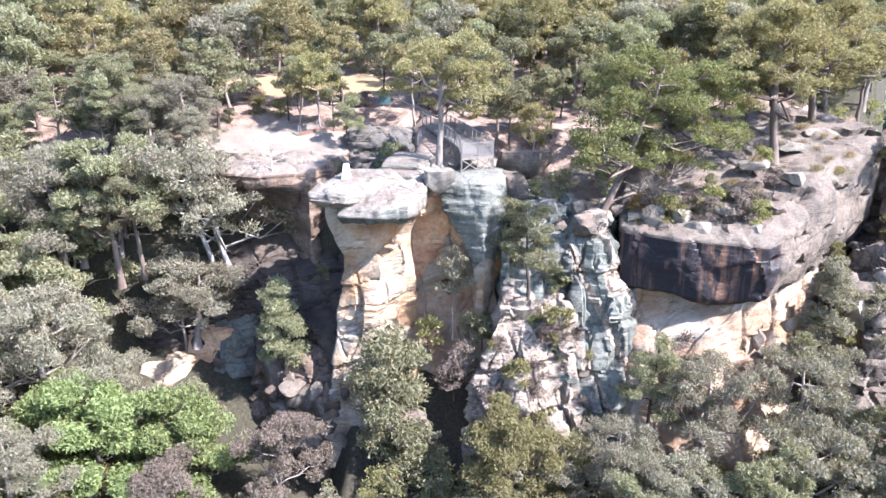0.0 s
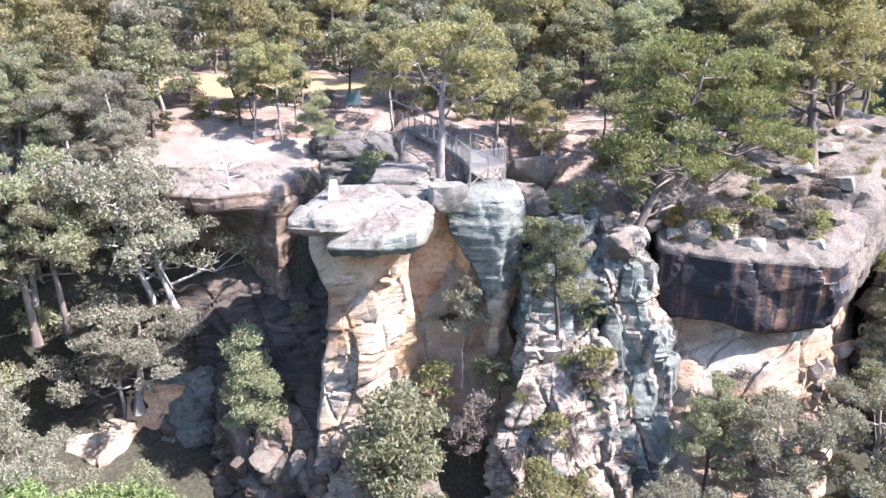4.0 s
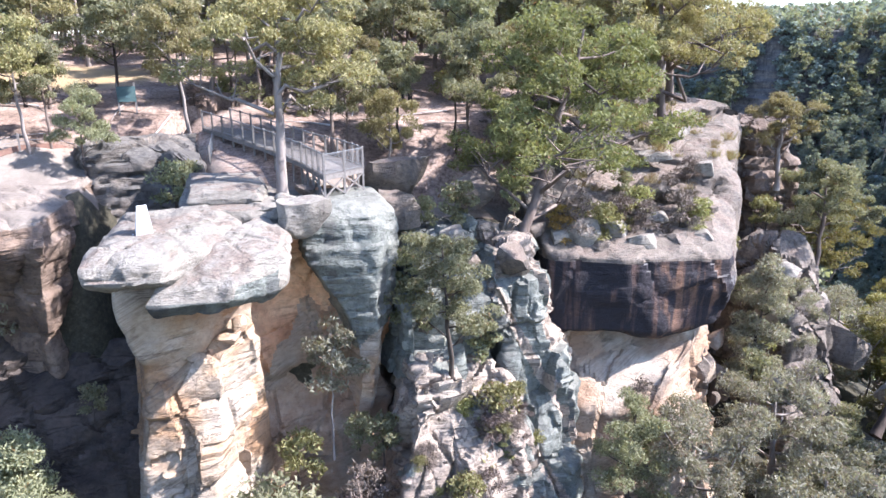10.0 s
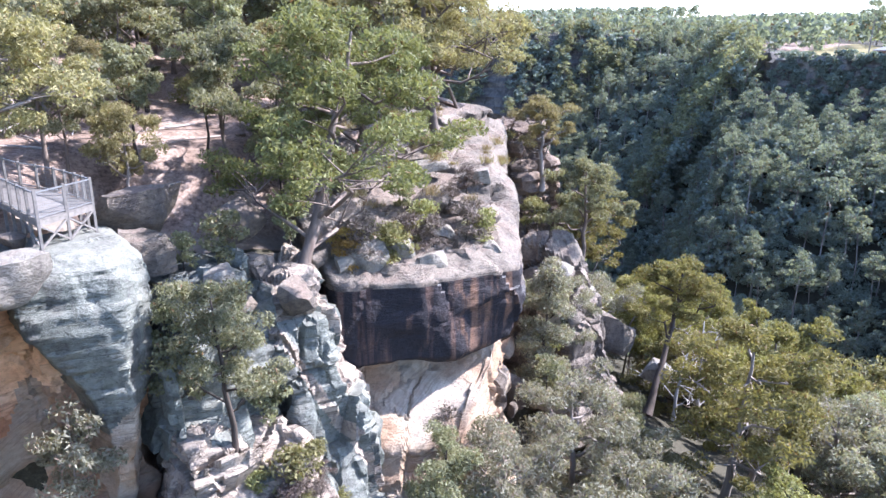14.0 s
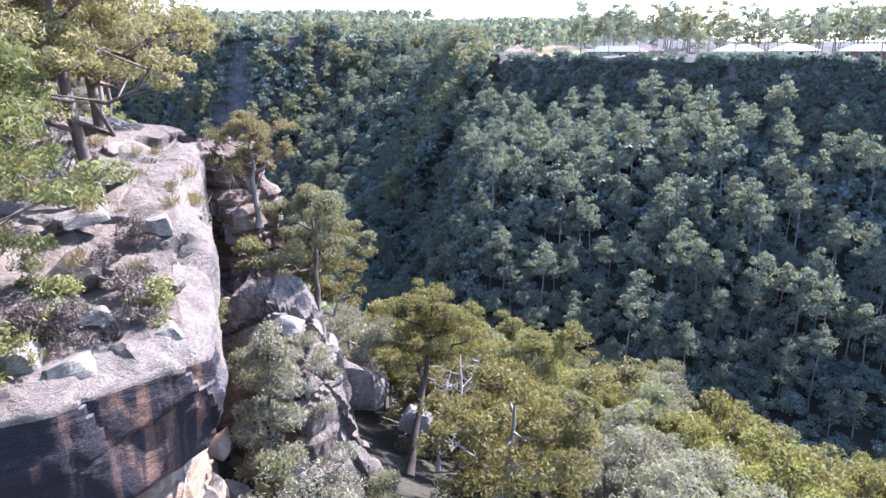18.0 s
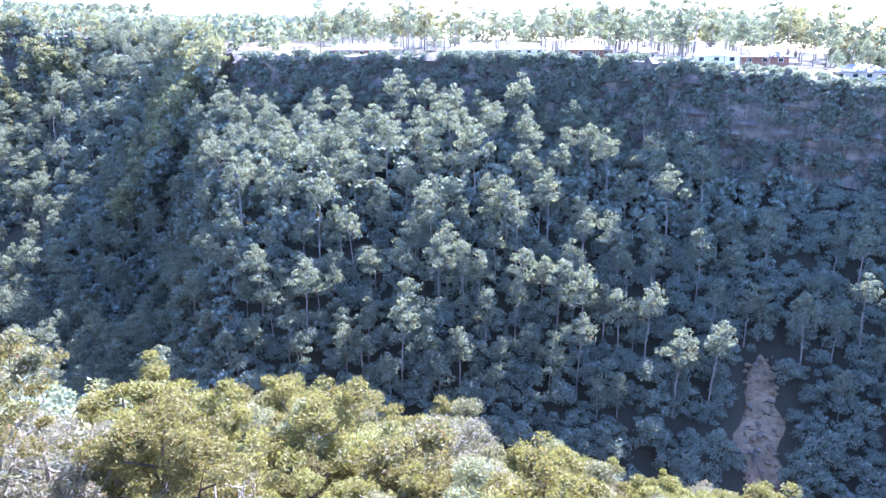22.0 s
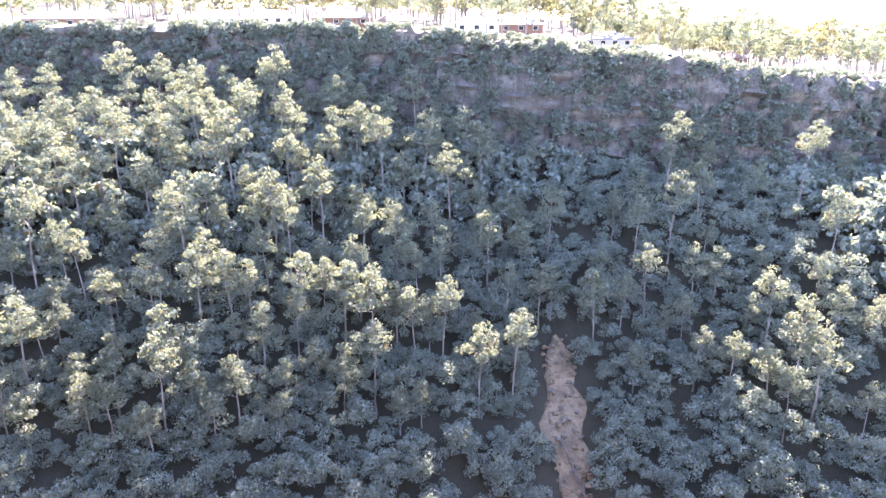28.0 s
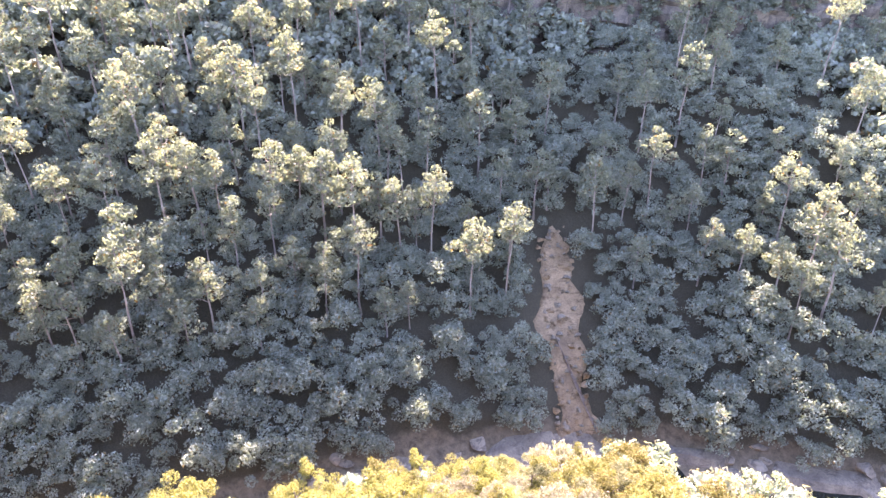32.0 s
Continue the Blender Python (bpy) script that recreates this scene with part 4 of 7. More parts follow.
massif("undercut_base", "cream and orange undercut sandstone below the dark block", "cliff", loft("core", CREAM, [
    (-26, [(12.5, 46.0), (19, 43.5), (25, 44.5), (29, 51), (38, 60), (30, 64), (15, 58)]),
    (-18, [(13.5, 47.4), (16.4, 45.2), (19.6, 44.8), (25.6, 48.6), (36.6, 61), (30, 64), (15, 58)]),
    (-13, [(13.6, 49.2), (15.4, 47.4), (17.6, 45.9), (23.6, 48.4), (35.6, 61), (30, 64), (15, 58)]),
    (-11.4, [(13.8, 50.2), (16.4, 49.6), (19.2, 46.4), (24.2, 49.0), (35.4, 61), (30, 64), (15, 58)]),
    (-10.2, [(13.8, 50.8), (17.8, 50.8), (21.0, 46.8), (24.6, 49.6), (35.2, 61), (30, 64), (15, 58)]),
    (-9.2, [(13.8, 50.8), (18.6, 50.8), (22.0, 47.4), (24.6, 50.0), (35, 61), (30, 64), (15, 58)])],
    res=0.16, rough=0.5, bed=0.9, bed_depth=0.06, block=2.8, block_depth=0.2, seed=41), CREAM, [CREAM, ORANGE, GREY],
    (18.5, 27, -18, -11.4), 26, (0.7, 1.9), 74, lambda x, z: np.interp(z, [-18, -13, -10.6], [45.0, 46.6, 47.6]) + 0.35 * max(0, x - 20))
massif("rock_outcrop", "stepped grey rock outcrop among trees below the cliff", "rock outcrop", loft("core", GREY, [
    (-24, [(30, 46), (36, 45.5), (39.5, 50), (39, 57), (31, 57)]),
    (-16, [(31.6, 48), (36.0, 47.4), (38.6, 50.5), (38.6, 57), (32, 57)]),
    (-11.5, [(32.6, 49.2), (35.6, 48.8), (37.6, 51), (38.4, 57), (33, 57)]),
    (-8.8, [(34.2, 51.2), (36.4, 50.8), (38, 52.4), (39, 57), (34, 57)]),
    (-7.6, [(35, 53), (37, 52.6), (38.4, 53.6), (39, 57), (34.6, 57)])],
    res=0.2, rough=0.5, bed=1.8, bed_depth=0.12, block=2.8, block_depth=0.6, crag=0.25, seed=45), GREY, [GREY, CAPROCK],
    (31.6, 38, -18, -8.6), 16, (0.9, 3.4), 75, lambda x, z: np.interp(z, [-16, -11.5, -8.4], [47.8, 49.2, 51.2]))
rock_at("boulder", chunk("boulder", GREY, (3.4, 3.2, 4.2), 14, k=14, turn=15), 41.2, 50.6, -15.6, "large dark boulder beside the leaning gum")
rock_at("boulder", chunk("boulder", CAPROCK, (2.0, 1.8, 1.8), 15, k=12, turn=70), 39.6, 52.2, -12.6, "rounded pale boulder beside the leafy tree")
rock_at("boulder", chunk("boulder", CAPROCK, (2.4, 2.2, 1.8), 16, k=12, turn=10), 42.8, 47.4, -18.4, "pale boulder on the wooded slope")
massif("rock_outcrop", "dark jointed rock outcrop at the end of the cliff", "rock outcrop", loft("core", HOLLOW, [
    (-18, [(36.5, 56), (42, 54.8), (47, 59.5), (48, 68), (38, 68)]),
    (-8, [(37.4, 57), (41.6, 56), (45.4, 59.6), (46, 68), (38, 68)]),
    (-3.6, [(37.8, 57.4), (41.2, 56.6), (44.4, 59.8), (45, 68), (38, 68)]),
    (0.2, [(38.2, 58.4), (40.8, 57.8), (43, 60.4), (44, 68), (39, 68)])],
    res=0.22, rough=0.5, bed=0.9, bed_depth=0.35, block=2.4, block_depth=0.4, crag=0.25, seed=49), HOLLOW, [HOLLOW, GREY],
    (37, 45, -10, 0.4), 9, (0.9, 2.4), 76, lambda x, z: np.interp(z, [-9, 0.2], [56.2, 58.0]) + 0.8 * max(0, x - 41.5))
rock("hollowed_cliff", loft("hollowed_cliff", HOLLOW, [
    (-19, [(-34, 60), (-24, 59), (-14.8, 57.8), (-10.6, 57), (-7.6, 64), (-20, 72), (-34, 72)]),
    (-11, [(-34, 61.5), (-24, 60.6), (-14.2, 59.2), (-10.8, 57.6), (-7.8, 64), (-20, 72), (-34, 72)]),
    (-7.4, [(-34, 62), (-24, 61.2), (-14.2, 59.8), (-11.2, 57.4), (-7.8, 64), (-20, 72), (-34, 72)]),
    (-4.6, [(-34, 61.4), (-24, 60.2), (-14.2, 58.4), (-11.0, 56.4), (-7.8, 64), (-20, 72), (-34, 72)]),
    (-2.4, [(-34, 60), (-24, 57.6), (-14.4, 55.0), (-10.8, 55.6), (-7.8, 63), (-20, 72), (-34, 72)]),
    (-1.5, [(-34, 60, 0.6), (-24, 57.6, 0.4), (-14.6, 54.8), (-10.6, 56.0, 0.3), (-7.8, 63, 1.0), (-20, 72, 2.2), (-34, 72, 2.2)]),
    (-1.2, [(-34, 60.6, 0.6), (-24, 58.6, 0.4), (-14.6, 55.8, 0.1), (-10.9, 56.8, 0.3), (-8.2, 63, 1.1), (-20, 71.5, 2.4), (-34, 71.5, 2.4)])],
    res=0.18, dome=-0.1, soft=1, rough=0.4, bed=1.3, bed_depth=0.1, block=2.6, block_depth=0.18, seed=53, other=SHELF, facing=lambda nn, c: nn[:, 2] > 0.6), "hollowed brown sandstone cliff under the pale rock shelf", "cliff")
# darker stone than its neighbours: black stains plus the cleft's shade as colour
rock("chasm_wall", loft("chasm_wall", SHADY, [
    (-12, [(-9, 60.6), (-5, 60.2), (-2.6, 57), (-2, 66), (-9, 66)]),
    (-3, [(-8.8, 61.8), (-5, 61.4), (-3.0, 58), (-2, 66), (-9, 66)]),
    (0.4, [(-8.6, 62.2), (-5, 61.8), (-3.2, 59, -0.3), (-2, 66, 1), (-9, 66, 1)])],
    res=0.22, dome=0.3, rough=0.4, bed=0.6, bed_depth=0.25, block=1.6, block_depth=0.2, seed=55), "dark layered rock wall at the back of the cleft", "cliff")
massif("lower_rock", "blue-grey rock face in the shaded gully", "rock face", loft("core", BLUEGREY, [
    (-28, [(-21, 50.5), (-15.5, 50), (-13.5, 54), (-14, 60), (-21, 60)]),
    (-19, [(-20, 53.3), (-16.6, 52.8), (-15, 55), (-14.8, 60), (-20, 60)]),
    (-13.8, [(-19.4, 55), (-17, 54.6), (-15.4, 56.3), (-15.2, 60), (-19.4, 60)])],
    res=0.2, rough=0.5, bed=1.2, bed_depth=0.15, block=2.0, block_depth=0.3, seed=57), BLUEGREY, [BLUEGREY, GREY],
    (-19.5, -15.5, -21, -15), 7, (0.7, 1.8), 77, lambda x, z: 53.0 + 0.35 * (z + 18))
rock("lower_rock", loft("lower_rock", CREAM, [
    (-30, [(-27.3, 48), (-21.6, 47.4), (-20.2, 50), (-20.2, 57), (-27.3, 57)]),
    (-20, [(-25.3, 50.4), (-22.2, 49.8), (-20.8, 51.4), (-20.4, 57), (-25.3, 57)]),
    (-16.4, [(-24.3, 51.8), (-22.3, 51.4), (-21.0, 52.8), (-20.8, 57), (-24.3, 57)])],
    res=0.18, soft=2, dome=0.1, rough=0.7, bed=1.4, bed_depth=0.06, block=2.6, block_depth=0.18, seed=61), "pale orange rock face above the lower trees", "rock face")
rock("lower_rock", loft("lower_rock", BROWN, [
    (-28, [(-21.4, 51.5), (-17.8, 52.5), (-17.4, 58), (-21.4, 58)]),
    (-19, [(-21.4, 53.4), (-17.8, 54.2), (-17.4, 58), (-21.4, 58)]),
    (-14.6, [(-21.4, 54.0), (-17.8, 54.6), (-17.4, 58), (-21.4, 58)])],
    res=0.25, soft=1, rough=0.5, bed=1.6, bed_depth=0.08, block=2.2, block_depth=0.25, seed=62), "red-brown recess between the orange and blue-grey rock", "rock face")
massif("lower_rock", "dark jointed rock step at the foot of the gully", "rock face", loft("core", HOLLOW, [
    (-28, [(-15.6, 49.6), (-11.5, 47.8), (-6.8, 46.6), (-6.6, 54), (-15.4, 56)]),
    (-20, [(-15.4, 51.6), (-11.5, 49.6), (-7.2, 48.4), (-6.8, 54), (-15.2, 56)]),
    (-15.6, [(-15.2, 52.6), (-11.5, 50.6), (-7.4, 49.6), (-7.0, 54, 1.0), (-15.0, 56, 1.6)])],
    res=0.2, soft=1, rough=0.5, bed=1.4, bed_depth=0.1, block=2.0, block_depth=0.45, crag=0.2, seed=63), HOLLOW, [GREY, HOLLOW],
    (-14.5, -7.5, -20.5, -16.8), 26, (0.8, 2.4), 78, lambda x, z: 50.4 - 0.4 * (x + 11.5) + 0.3 * (z + 16) - 0.9)
# this rock's colour also holds the shade that lies in the gully
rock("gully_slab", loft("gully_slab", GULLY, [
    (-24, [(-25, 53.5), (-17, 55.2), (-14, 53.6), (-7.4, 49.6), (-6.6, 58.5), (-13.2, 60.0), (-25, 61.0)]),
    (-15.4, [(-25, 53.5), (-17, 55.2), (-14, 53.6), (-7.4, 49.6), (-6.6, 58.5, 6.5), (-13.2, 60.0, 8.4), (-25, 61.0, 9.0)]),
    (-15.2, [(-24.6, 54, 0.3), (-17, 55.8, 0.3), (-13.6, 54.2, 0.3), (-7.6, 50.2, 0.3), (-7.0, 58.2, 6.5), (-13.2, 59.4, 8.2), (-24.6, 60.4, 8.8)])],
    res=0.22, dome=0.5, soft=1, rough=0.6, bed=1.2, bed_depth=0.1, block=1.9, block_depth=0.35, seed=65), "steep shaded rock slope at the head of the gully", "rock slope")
# ledges and boulders on the cliff tops
top_rng = np.random.default_rng(88)
for x, y, z, w, d, h, m, label in (
        (6.6, 55.6, -0.7, 4.6, 2.6, 2.6, GREY, "grey rock ledge behind the gully"), (10.6, 54.6, -1.2, 3.2, 2.2, 2.4, GREY, "grey rock ledge behind the gully"),
        (5.4, 53.2, -1.6, 2.0, 2.0, 2.0, GREY, "grey rock beside the platform"), (15.4, 50.6, -3.6, 2.4, 1.6, 1.4, CAPROCK, "pale broken rock on the block's edge"),
        (17.4, 50.0, -3.7, 2.2, 1.6, 1.5, CAPROCK, "pale broken rock on the block's edge"), (19.6, 51.6, -2.7, 2.2, 2.0, 1.3, CAPROCK, "pale rock on the cliff top"),
        (21.8, 52.4, -2.2, 2.6, 2.2, 1.6, GREY, "grey rock with a hollow under it"), (23.6, 51.8, -2.6, 2.8, 1.8, 1.5, GREY, "grey rock with a hollow under it"),
        (24.6, 54.8, -0.4, 2.6, 1.8, 0.8, CAPROCK, "flat pale rock on the cliff top"), (28.4, 57.6, 0.5, 3.0, 2.0, 0.9, CAPROCK, "flat pale rock on the cliff top"),
        (32.6, 60.6, 1.1, 4.2, 3.0, 1.2, CAPROCK, "flat pale rock at the cliff's end"), (35.0, 62.4, 0.4, 4.0, 3.2, 1.8, CAPROCK, "flat pale rock at the cliff's end"),
        (14.4, 50.9, -3.9, 1.3, 1.0, 0.9, CAPROCK, "angular pale rock on the block's edge"), (16.2, 49.6, -4.2, 1.6, 1.1, 1.0, GREY, "angular grey rock on the block's edge"), (18.6, 49.0, -4.2, 1.9, 1.2, 1.1, CAPROCK, "angular pale rock on the block's edge"),
        (20.4, 48.4, -4.2, 1.5, 1.2, 0.9, GREY, "angular grey rock on the block's edge"), (22.2, 48.0, -4.2, 1.8, 1.3, 0.9, CAPROCK, "angular pale rock on the block's edge"), (24.2, 49.8, -3.0, 2.0, 1.4, 1.0, GREY, "angular grey rock on the block's edge"), (21.0, 50.4, -3.4, 1.7, 1.3, 0.9, CAPROCK, "flat pale rock on the cliff top"), (26.6, 52.8, -1.2, 2.2, 1.5, 0.9, CAPROCK, "flat pale rock on the cliff top"),
        (8.0, 51.6, -3.0, 1.8, 1.4, 0.9, CAPROCK, "pale rock among leaf litter"), (12.9, 51.6, -3.4, 1.4, 1.0, 1.2, GREY, "grey rock beside the tree"),
        (-0.6, 51.9, -0.4, 1.0, 0.8, 0.7, CAPROCK, "small pale rock at the gum's foot"), (0.9, 53.2, -0.4, 1.0, 0.9, 0.7, GREY, "grey rock under the walkway"),
        (-2.4, 45.6, -17.8, 3.0, 2.4, 2.2, GREY, "fallen grey block at the pillar's foot"), (-10.4, 47.0, -20.6, 2.6, 2.0, 1.8, GREY, "fallen grey block in the gully")):
    rock_at("cliff_top_rock" if z > -6 else "fallen_block", chunk("cliff_top_rock", m, (w, d, h), int(top_rng.integers(1, 9999)), k=12, cuts=11, rough=0.1, round_off=0.16, turn=float(top_rng.uniform(-25, 25))), x, y, z, label, "rock")


# ---- trees ----
def tube(path, radii, sides, v, f):
    base = sum(len(a) for a in v)
    path = np.array(path, float)
    d = np.gradient(path, axis=0)
    d /= np.maximum(np.linalg.norm(d, axis=1, keepdims=True), 1e-9)
    s = np.cross(d, np.array([1.0, 0.2, 0.1]))
    s /= np.maximum(np.linalg.norm(s, axis=1, keepdims=True), 1e-9)
    u = np.cross(s, d)
    a = np.arange(sides) * 2 * math.pi / sides
    ring = path[:, None] + np.array(radii)[:, None, None] * (np.cos(a)[None, :, None] * s[:, None] + np.sin(a)[None, :, None] * u[:, None])
    v.append(ring.reshape(-1, 3))
    n = len(path)
    i, j = np.meshgrid(np.arange(n - 1), np.arange(sides), indexing="ij")
    j2 = (j + 1) % sides
    f.append(np.stack([i * sides + j, i * sides + j2, (i + 1) * sides + j2, (i + 1) * sides + j], -1).reshape(-1, 4) + base)


def curve(p, c, q, n):
    t = np.linspace(0, 1, n)[:, None]
    return p * (1 - t) ** 2 + 2 * c * t * (1 - t) + q * t ** 2


def grow(rng, height, spread, bole=0.4, thick=0.2, lean=0.06, limbs=6, twigs=4, sides=7, rise=0.6, heading=None, gnarl=0.03):
    """Trunk, limbs and twigs as tubes; returns arrays and the points where leaves sit."""
    v, f, tips = [], [], []
    a = rng.uniform(0, 6.28) if heading is None else heading
    away = np.array([math.cos(a), math.sin(a), 0])
    n = 10 if sides > 5 else 6
    pts = curve(np.array([0, 0, -0.8]), away * lean * height * rng.uniform(-0.3, 0.9) + np.array([0, 0, height * 0.45]), away * lean * height + np.array([0, 0, height * 0.86]), n)
    pts[1:-1, :2] += rng.normal(size=(n - 2, 2)) * height * 0.006
    rr = thick * np.linspace(1, 0.22, n)
    rr[0] *= 1.4
    tube(pts, rr, sides, v, f)
    for k in range(limbs):
        t = bole + (0.97 - bole) * (k + rng.uniform(0, 0.8)) / limbs
        i = min(n - 1.01, t * (n - 1))
        p = pts[int(i)] * (1 - i % 1) + pts[int(i) + 1] * (i % 1)
        ang = k * 2.4 + rng.uniform(-0.5, 0.5)
        reach = spread * rng.uniform(0.6, 1.0) * (1.05 - 0.6 * (t - bole) / (1 - bole))
        out = np.array([math.cos(ang), math.sin(ang), 0])
        q = p + out * reach + np.array([0, 0, reach * rng.uniform(rise * 0.5, rise * 1.5)])
        q[2] = min(q[2], height * rng.uniform(0.88, 1.0))
        r0 = thick * 0.5 * (1 - 0.45 * t)
        lp = curve(p, p + out * reach * rng.uniform(0.45, 0.7) + np.array([0, 0, reach * rng.uniform(0.0, 0.25)]), q, 6 if sides > 5 else 4)
        lp[1:-1] += rng.normal(size=(len(lp) - 2, 3)) * reach * gnarl
        tube(lp, r0 * np.linspace(1, 0.3, len(lp)), max(3, sides - 3), v, f)
        tips.append((q, 1.0))
        for m in range(twigs):
            i = rng.uniform(0.35, 0.98) * (len(lp) - 1.01)
            p2 = lp[int(i)] * (1 - i % 1) + lp[int(i) + 1] * (i % 1)
            d = rng.normal(size=3) + out * 0.4
            d[2] = abs(d[2]) * 0.6 + 0.1
            q2 = p2 + d / np.linalg.norm(d) * reach * rng.uniform(0.25, 0.55)
            if sides > 5:
                tube(curve(p2, (p2 + q2) / 2 + rng.normal(size=3) * 0.08, q2, 4), r0 * np.linspace(0.4, 0.12, 4), 3, v, f)
            tips.append((q2, 0.85))
    tips.append((pts[-1] + np.array([0, 0, height * 0.05]), 1.0))
    return np.concatenate(v), np.concatenate(f), tips


def leaves(rng, centres, radius, count, length, width, flat=0.65, droop=0.4, shell=0.5):
    """Narrow leaves strewn over puffs about the given points; shell: how far they lie outside, facing out."""
    c = np.repeat(np.array([p for p, s in centres]), count, 0)
    s = np.repeat(np.array([s for p, s in centres]) * rng.uniform(0.65, 1.3, len(centres)), count)
    d = rng.normal(size=(len(c), 3))
    d[:, 2] = np.where(d[:, 2] < 0, d[:, 2] * 0.5, d[:, 2])
    d /= np.linalg.norm(d, axis=1, keepdims=True)
    r = radius * s * rng.uniform(shell * 0.6, 1.04, len(c)) ** 0.5
    p = c + d * r[:, None] * np.array([1, 1, flat])
    nn = d * shell * 1.6 + rng.normal(size=(len(c), 3))
    nn /= np.linalg.norm(nn, axis=1, keepdims=True)
    a = rng.normal(size=(len(c), 3))
    a[:, 2] -= droop
    a -= nn * (a * nn).sum(1, keepdims=True)
    a /= np.maximum(np.linalg.norm(a, axis=1, keepdims=True), 1e-6)
    b = np.cross(nn, a)
    k = rng.uniform(0.6, 1.4, (len(c), 1))
    v = np.stack([p - a * length * 0.45 * k - b * width / 2 * k, p - a * length * 0.35 * k + b * width / 2 * k, p + a * length * 0.55 * k], 1).reshape(-1, 3)
    return v, np.arange(len(v)).reshape(-1, 3)


KINDS = {}


def tree_kind(key, seed, leaf, bark, height, spread, radius, count, length, width, **how):
    """The trunk and crown meshes of one kind of tree."""
    rng = np.random.default_rng(seed)
    flat, droop, shell = how.pop("flat", 0.65), how.pop("droop", 0.4), how.pop("shell", 0.3)
    v, f, tips = grow(rng, height, spread, **how)
    trunk = grid_mesh("trunk", v, f, BARK[bark])
    lv, lf = leaves(rng, tips, radius, count, length, width, flat, droop, shell)
    KINDS[key] = (trunk, grid_mesh("crown", lv, lf, LEAF[leaf], smooth=False), lv, lf, v, np.concatenate([f[:, :3], f[:, [0, 2, 3]]]))


def plant(key, name, label, x, y, z=None, size=1.0, turn=None, group="", tall=1.0, tilt=(0, 0)):
    """One tree: an empty at its foot that holds trunk and crown."""
    ob = holder(name, x, y, at(x, y) if z is None else z, label, "tree" if "tree" in name else "shrub", group)
    ob.rotation_euler = (radians(tilt[0]), radians(tilt[1]), random.uniform(0, 6.28) if turn is None else radians(turn))
    ob.scale = (size, size, size * tall)
    part("trunk", KINDS[key][0], ob)
    part("crown", KINDS[key][1], ob)
    return ob


# near kinds, fine leaves
tree_kind("rim_gum", 119, "olive", "pink", 11, 6.0, 0.9, 310, 0.22, 0.072, bole=0.28, limbs=15, twigs=7, thick=0.32, lean=0.1, rise=0.3, gnarl=0.1)
tree_kind("lookout", 101, "olive", "pale", 10.5, 5.2, 0.85, 330, 0.21, 0.07, bole=0.42, limbs=11, twigs=6, thick=0.32, lean=0.05, gnarl=0.1)
tree_kind("ledge", 100, "fresh", "pink", 11.5, 6.6, 1.0, 246, 0.23, 0.076, bole=0.1, limbs=15, twigs=8, thick=0.27, lean=0.22, flat=0.55, rise=0.4, heading=0.3, gnarl=0.06)
tree_kind("gum_a", 112, "gum", "pink", 10, 4.2, 0.8, 319, 0.23, 0.072, bole=0.35, limbs=9, twigs=6, thick=0.24, gnarl=0.05)
tree_kind("gum_b", 102, "olive", "pale", 10, 4.6, 0.8, 304, 0.23, 0.072, bole=0.35, limbs=10, twigs=6, thick=0.3, gnarl=0.1)
tree_kind("gum_c", 103, "gum", "dark", 9, 3.0, 0.71, 304, 0.21, 0.068, bole=0.25, limbs=10, twigs=5, thick=0.18)
tree_kind("grey_a", 104, "grey", "pale", 9, 4.4, 0.84, 290, 0.22, 0.068, bole=0.2, limbs=12, twigs=5, thick=0.26, gnarl=0.1)
tree_kind("bright_a", 105, "bright", "dark", 8, 3.4, 0.92, 348, 0.24, 0.091, bole=0.12, limbs=11, twigs=5, thick=0.18)
tree_kind("wattle_a", 106, "wattle", "dark", 8, 4.0, 0.92, 348, 0.23, 0.076, bole=0.16, limbs=11, twigs=5, thick=0.18)
tree_kind("russet_a", 107, "russet", "pale", 7, 3.4, 0.8, 290, 0.18, 0.061, bole=0.16, limbs=11, twigs=5, thick=0.16)
tree_kind("column_a", 108, "grey", "dark", 9, 1.5, 0.8, 275, 0.2, 0.068, bole=0.1, limbs=18, twigs=3, thick=0.14, rise=0.4)
tree_kind("column_b", 109, "gum", "dark", 8, 1.7, 0.9, 319, 0.22, 0.076, bole=0.1, limbs=16, twigs=3, thick=0.15, rise=0.4)
tree_kind("sapling", 110, "grey", "pale", 6, 1.3, 0.55, 110, 0.2, 0.07, bole=0.45, limbs=8, twigs=3, thick=0.06)
tree_kind("pole_a", 126, "gum", "dark", 9.5, 2.0, 0.7, 130, 0.24, 0.08, bole=0.66, limbs=8, twigs=4, thick=0.11, lean=0.08, gnarl=0.06)
tree_kind("pole_b", 127, "olive", "pink", 8.5, 2.2, 0.75, 130, 0.24, 0.08, bole=0.6, limbs=8, twigs=4, thick=0.13, lean=0.1, gnarl=0.08)
# plateau and slope kinds
tree_kind("mid_a", 111, "gum", "pink", 11, 4.0, 0.97, 189, 0.3, 0.112, bole=0.35, limbs=9, twigs=5, thick=0.2, sides=6)
tree_kind("mid_b", 112, "olive", "pale", 12, 4.2, 1.01, 189, 0.3, 0.112, bole=0.4, limbs=9, twigs=5, thick=0.22, sides=6, gnarl=0.05)
tree_kind("mid_c", 113, "grey", "pale", 10, 4.0, 1.01, 189, 0.3, 0.112, bole=0.3, limbs=9, twigs=5, thick=0.18, sides=6, gnarl=0.05)
tree_kind("mid_d", 114, "gum", "dark", 9, 3.4, 0.92, 189, 0.29, 0.106, bole=0.35, limbs=9, twigs=5, thick=0.18, sides=6)
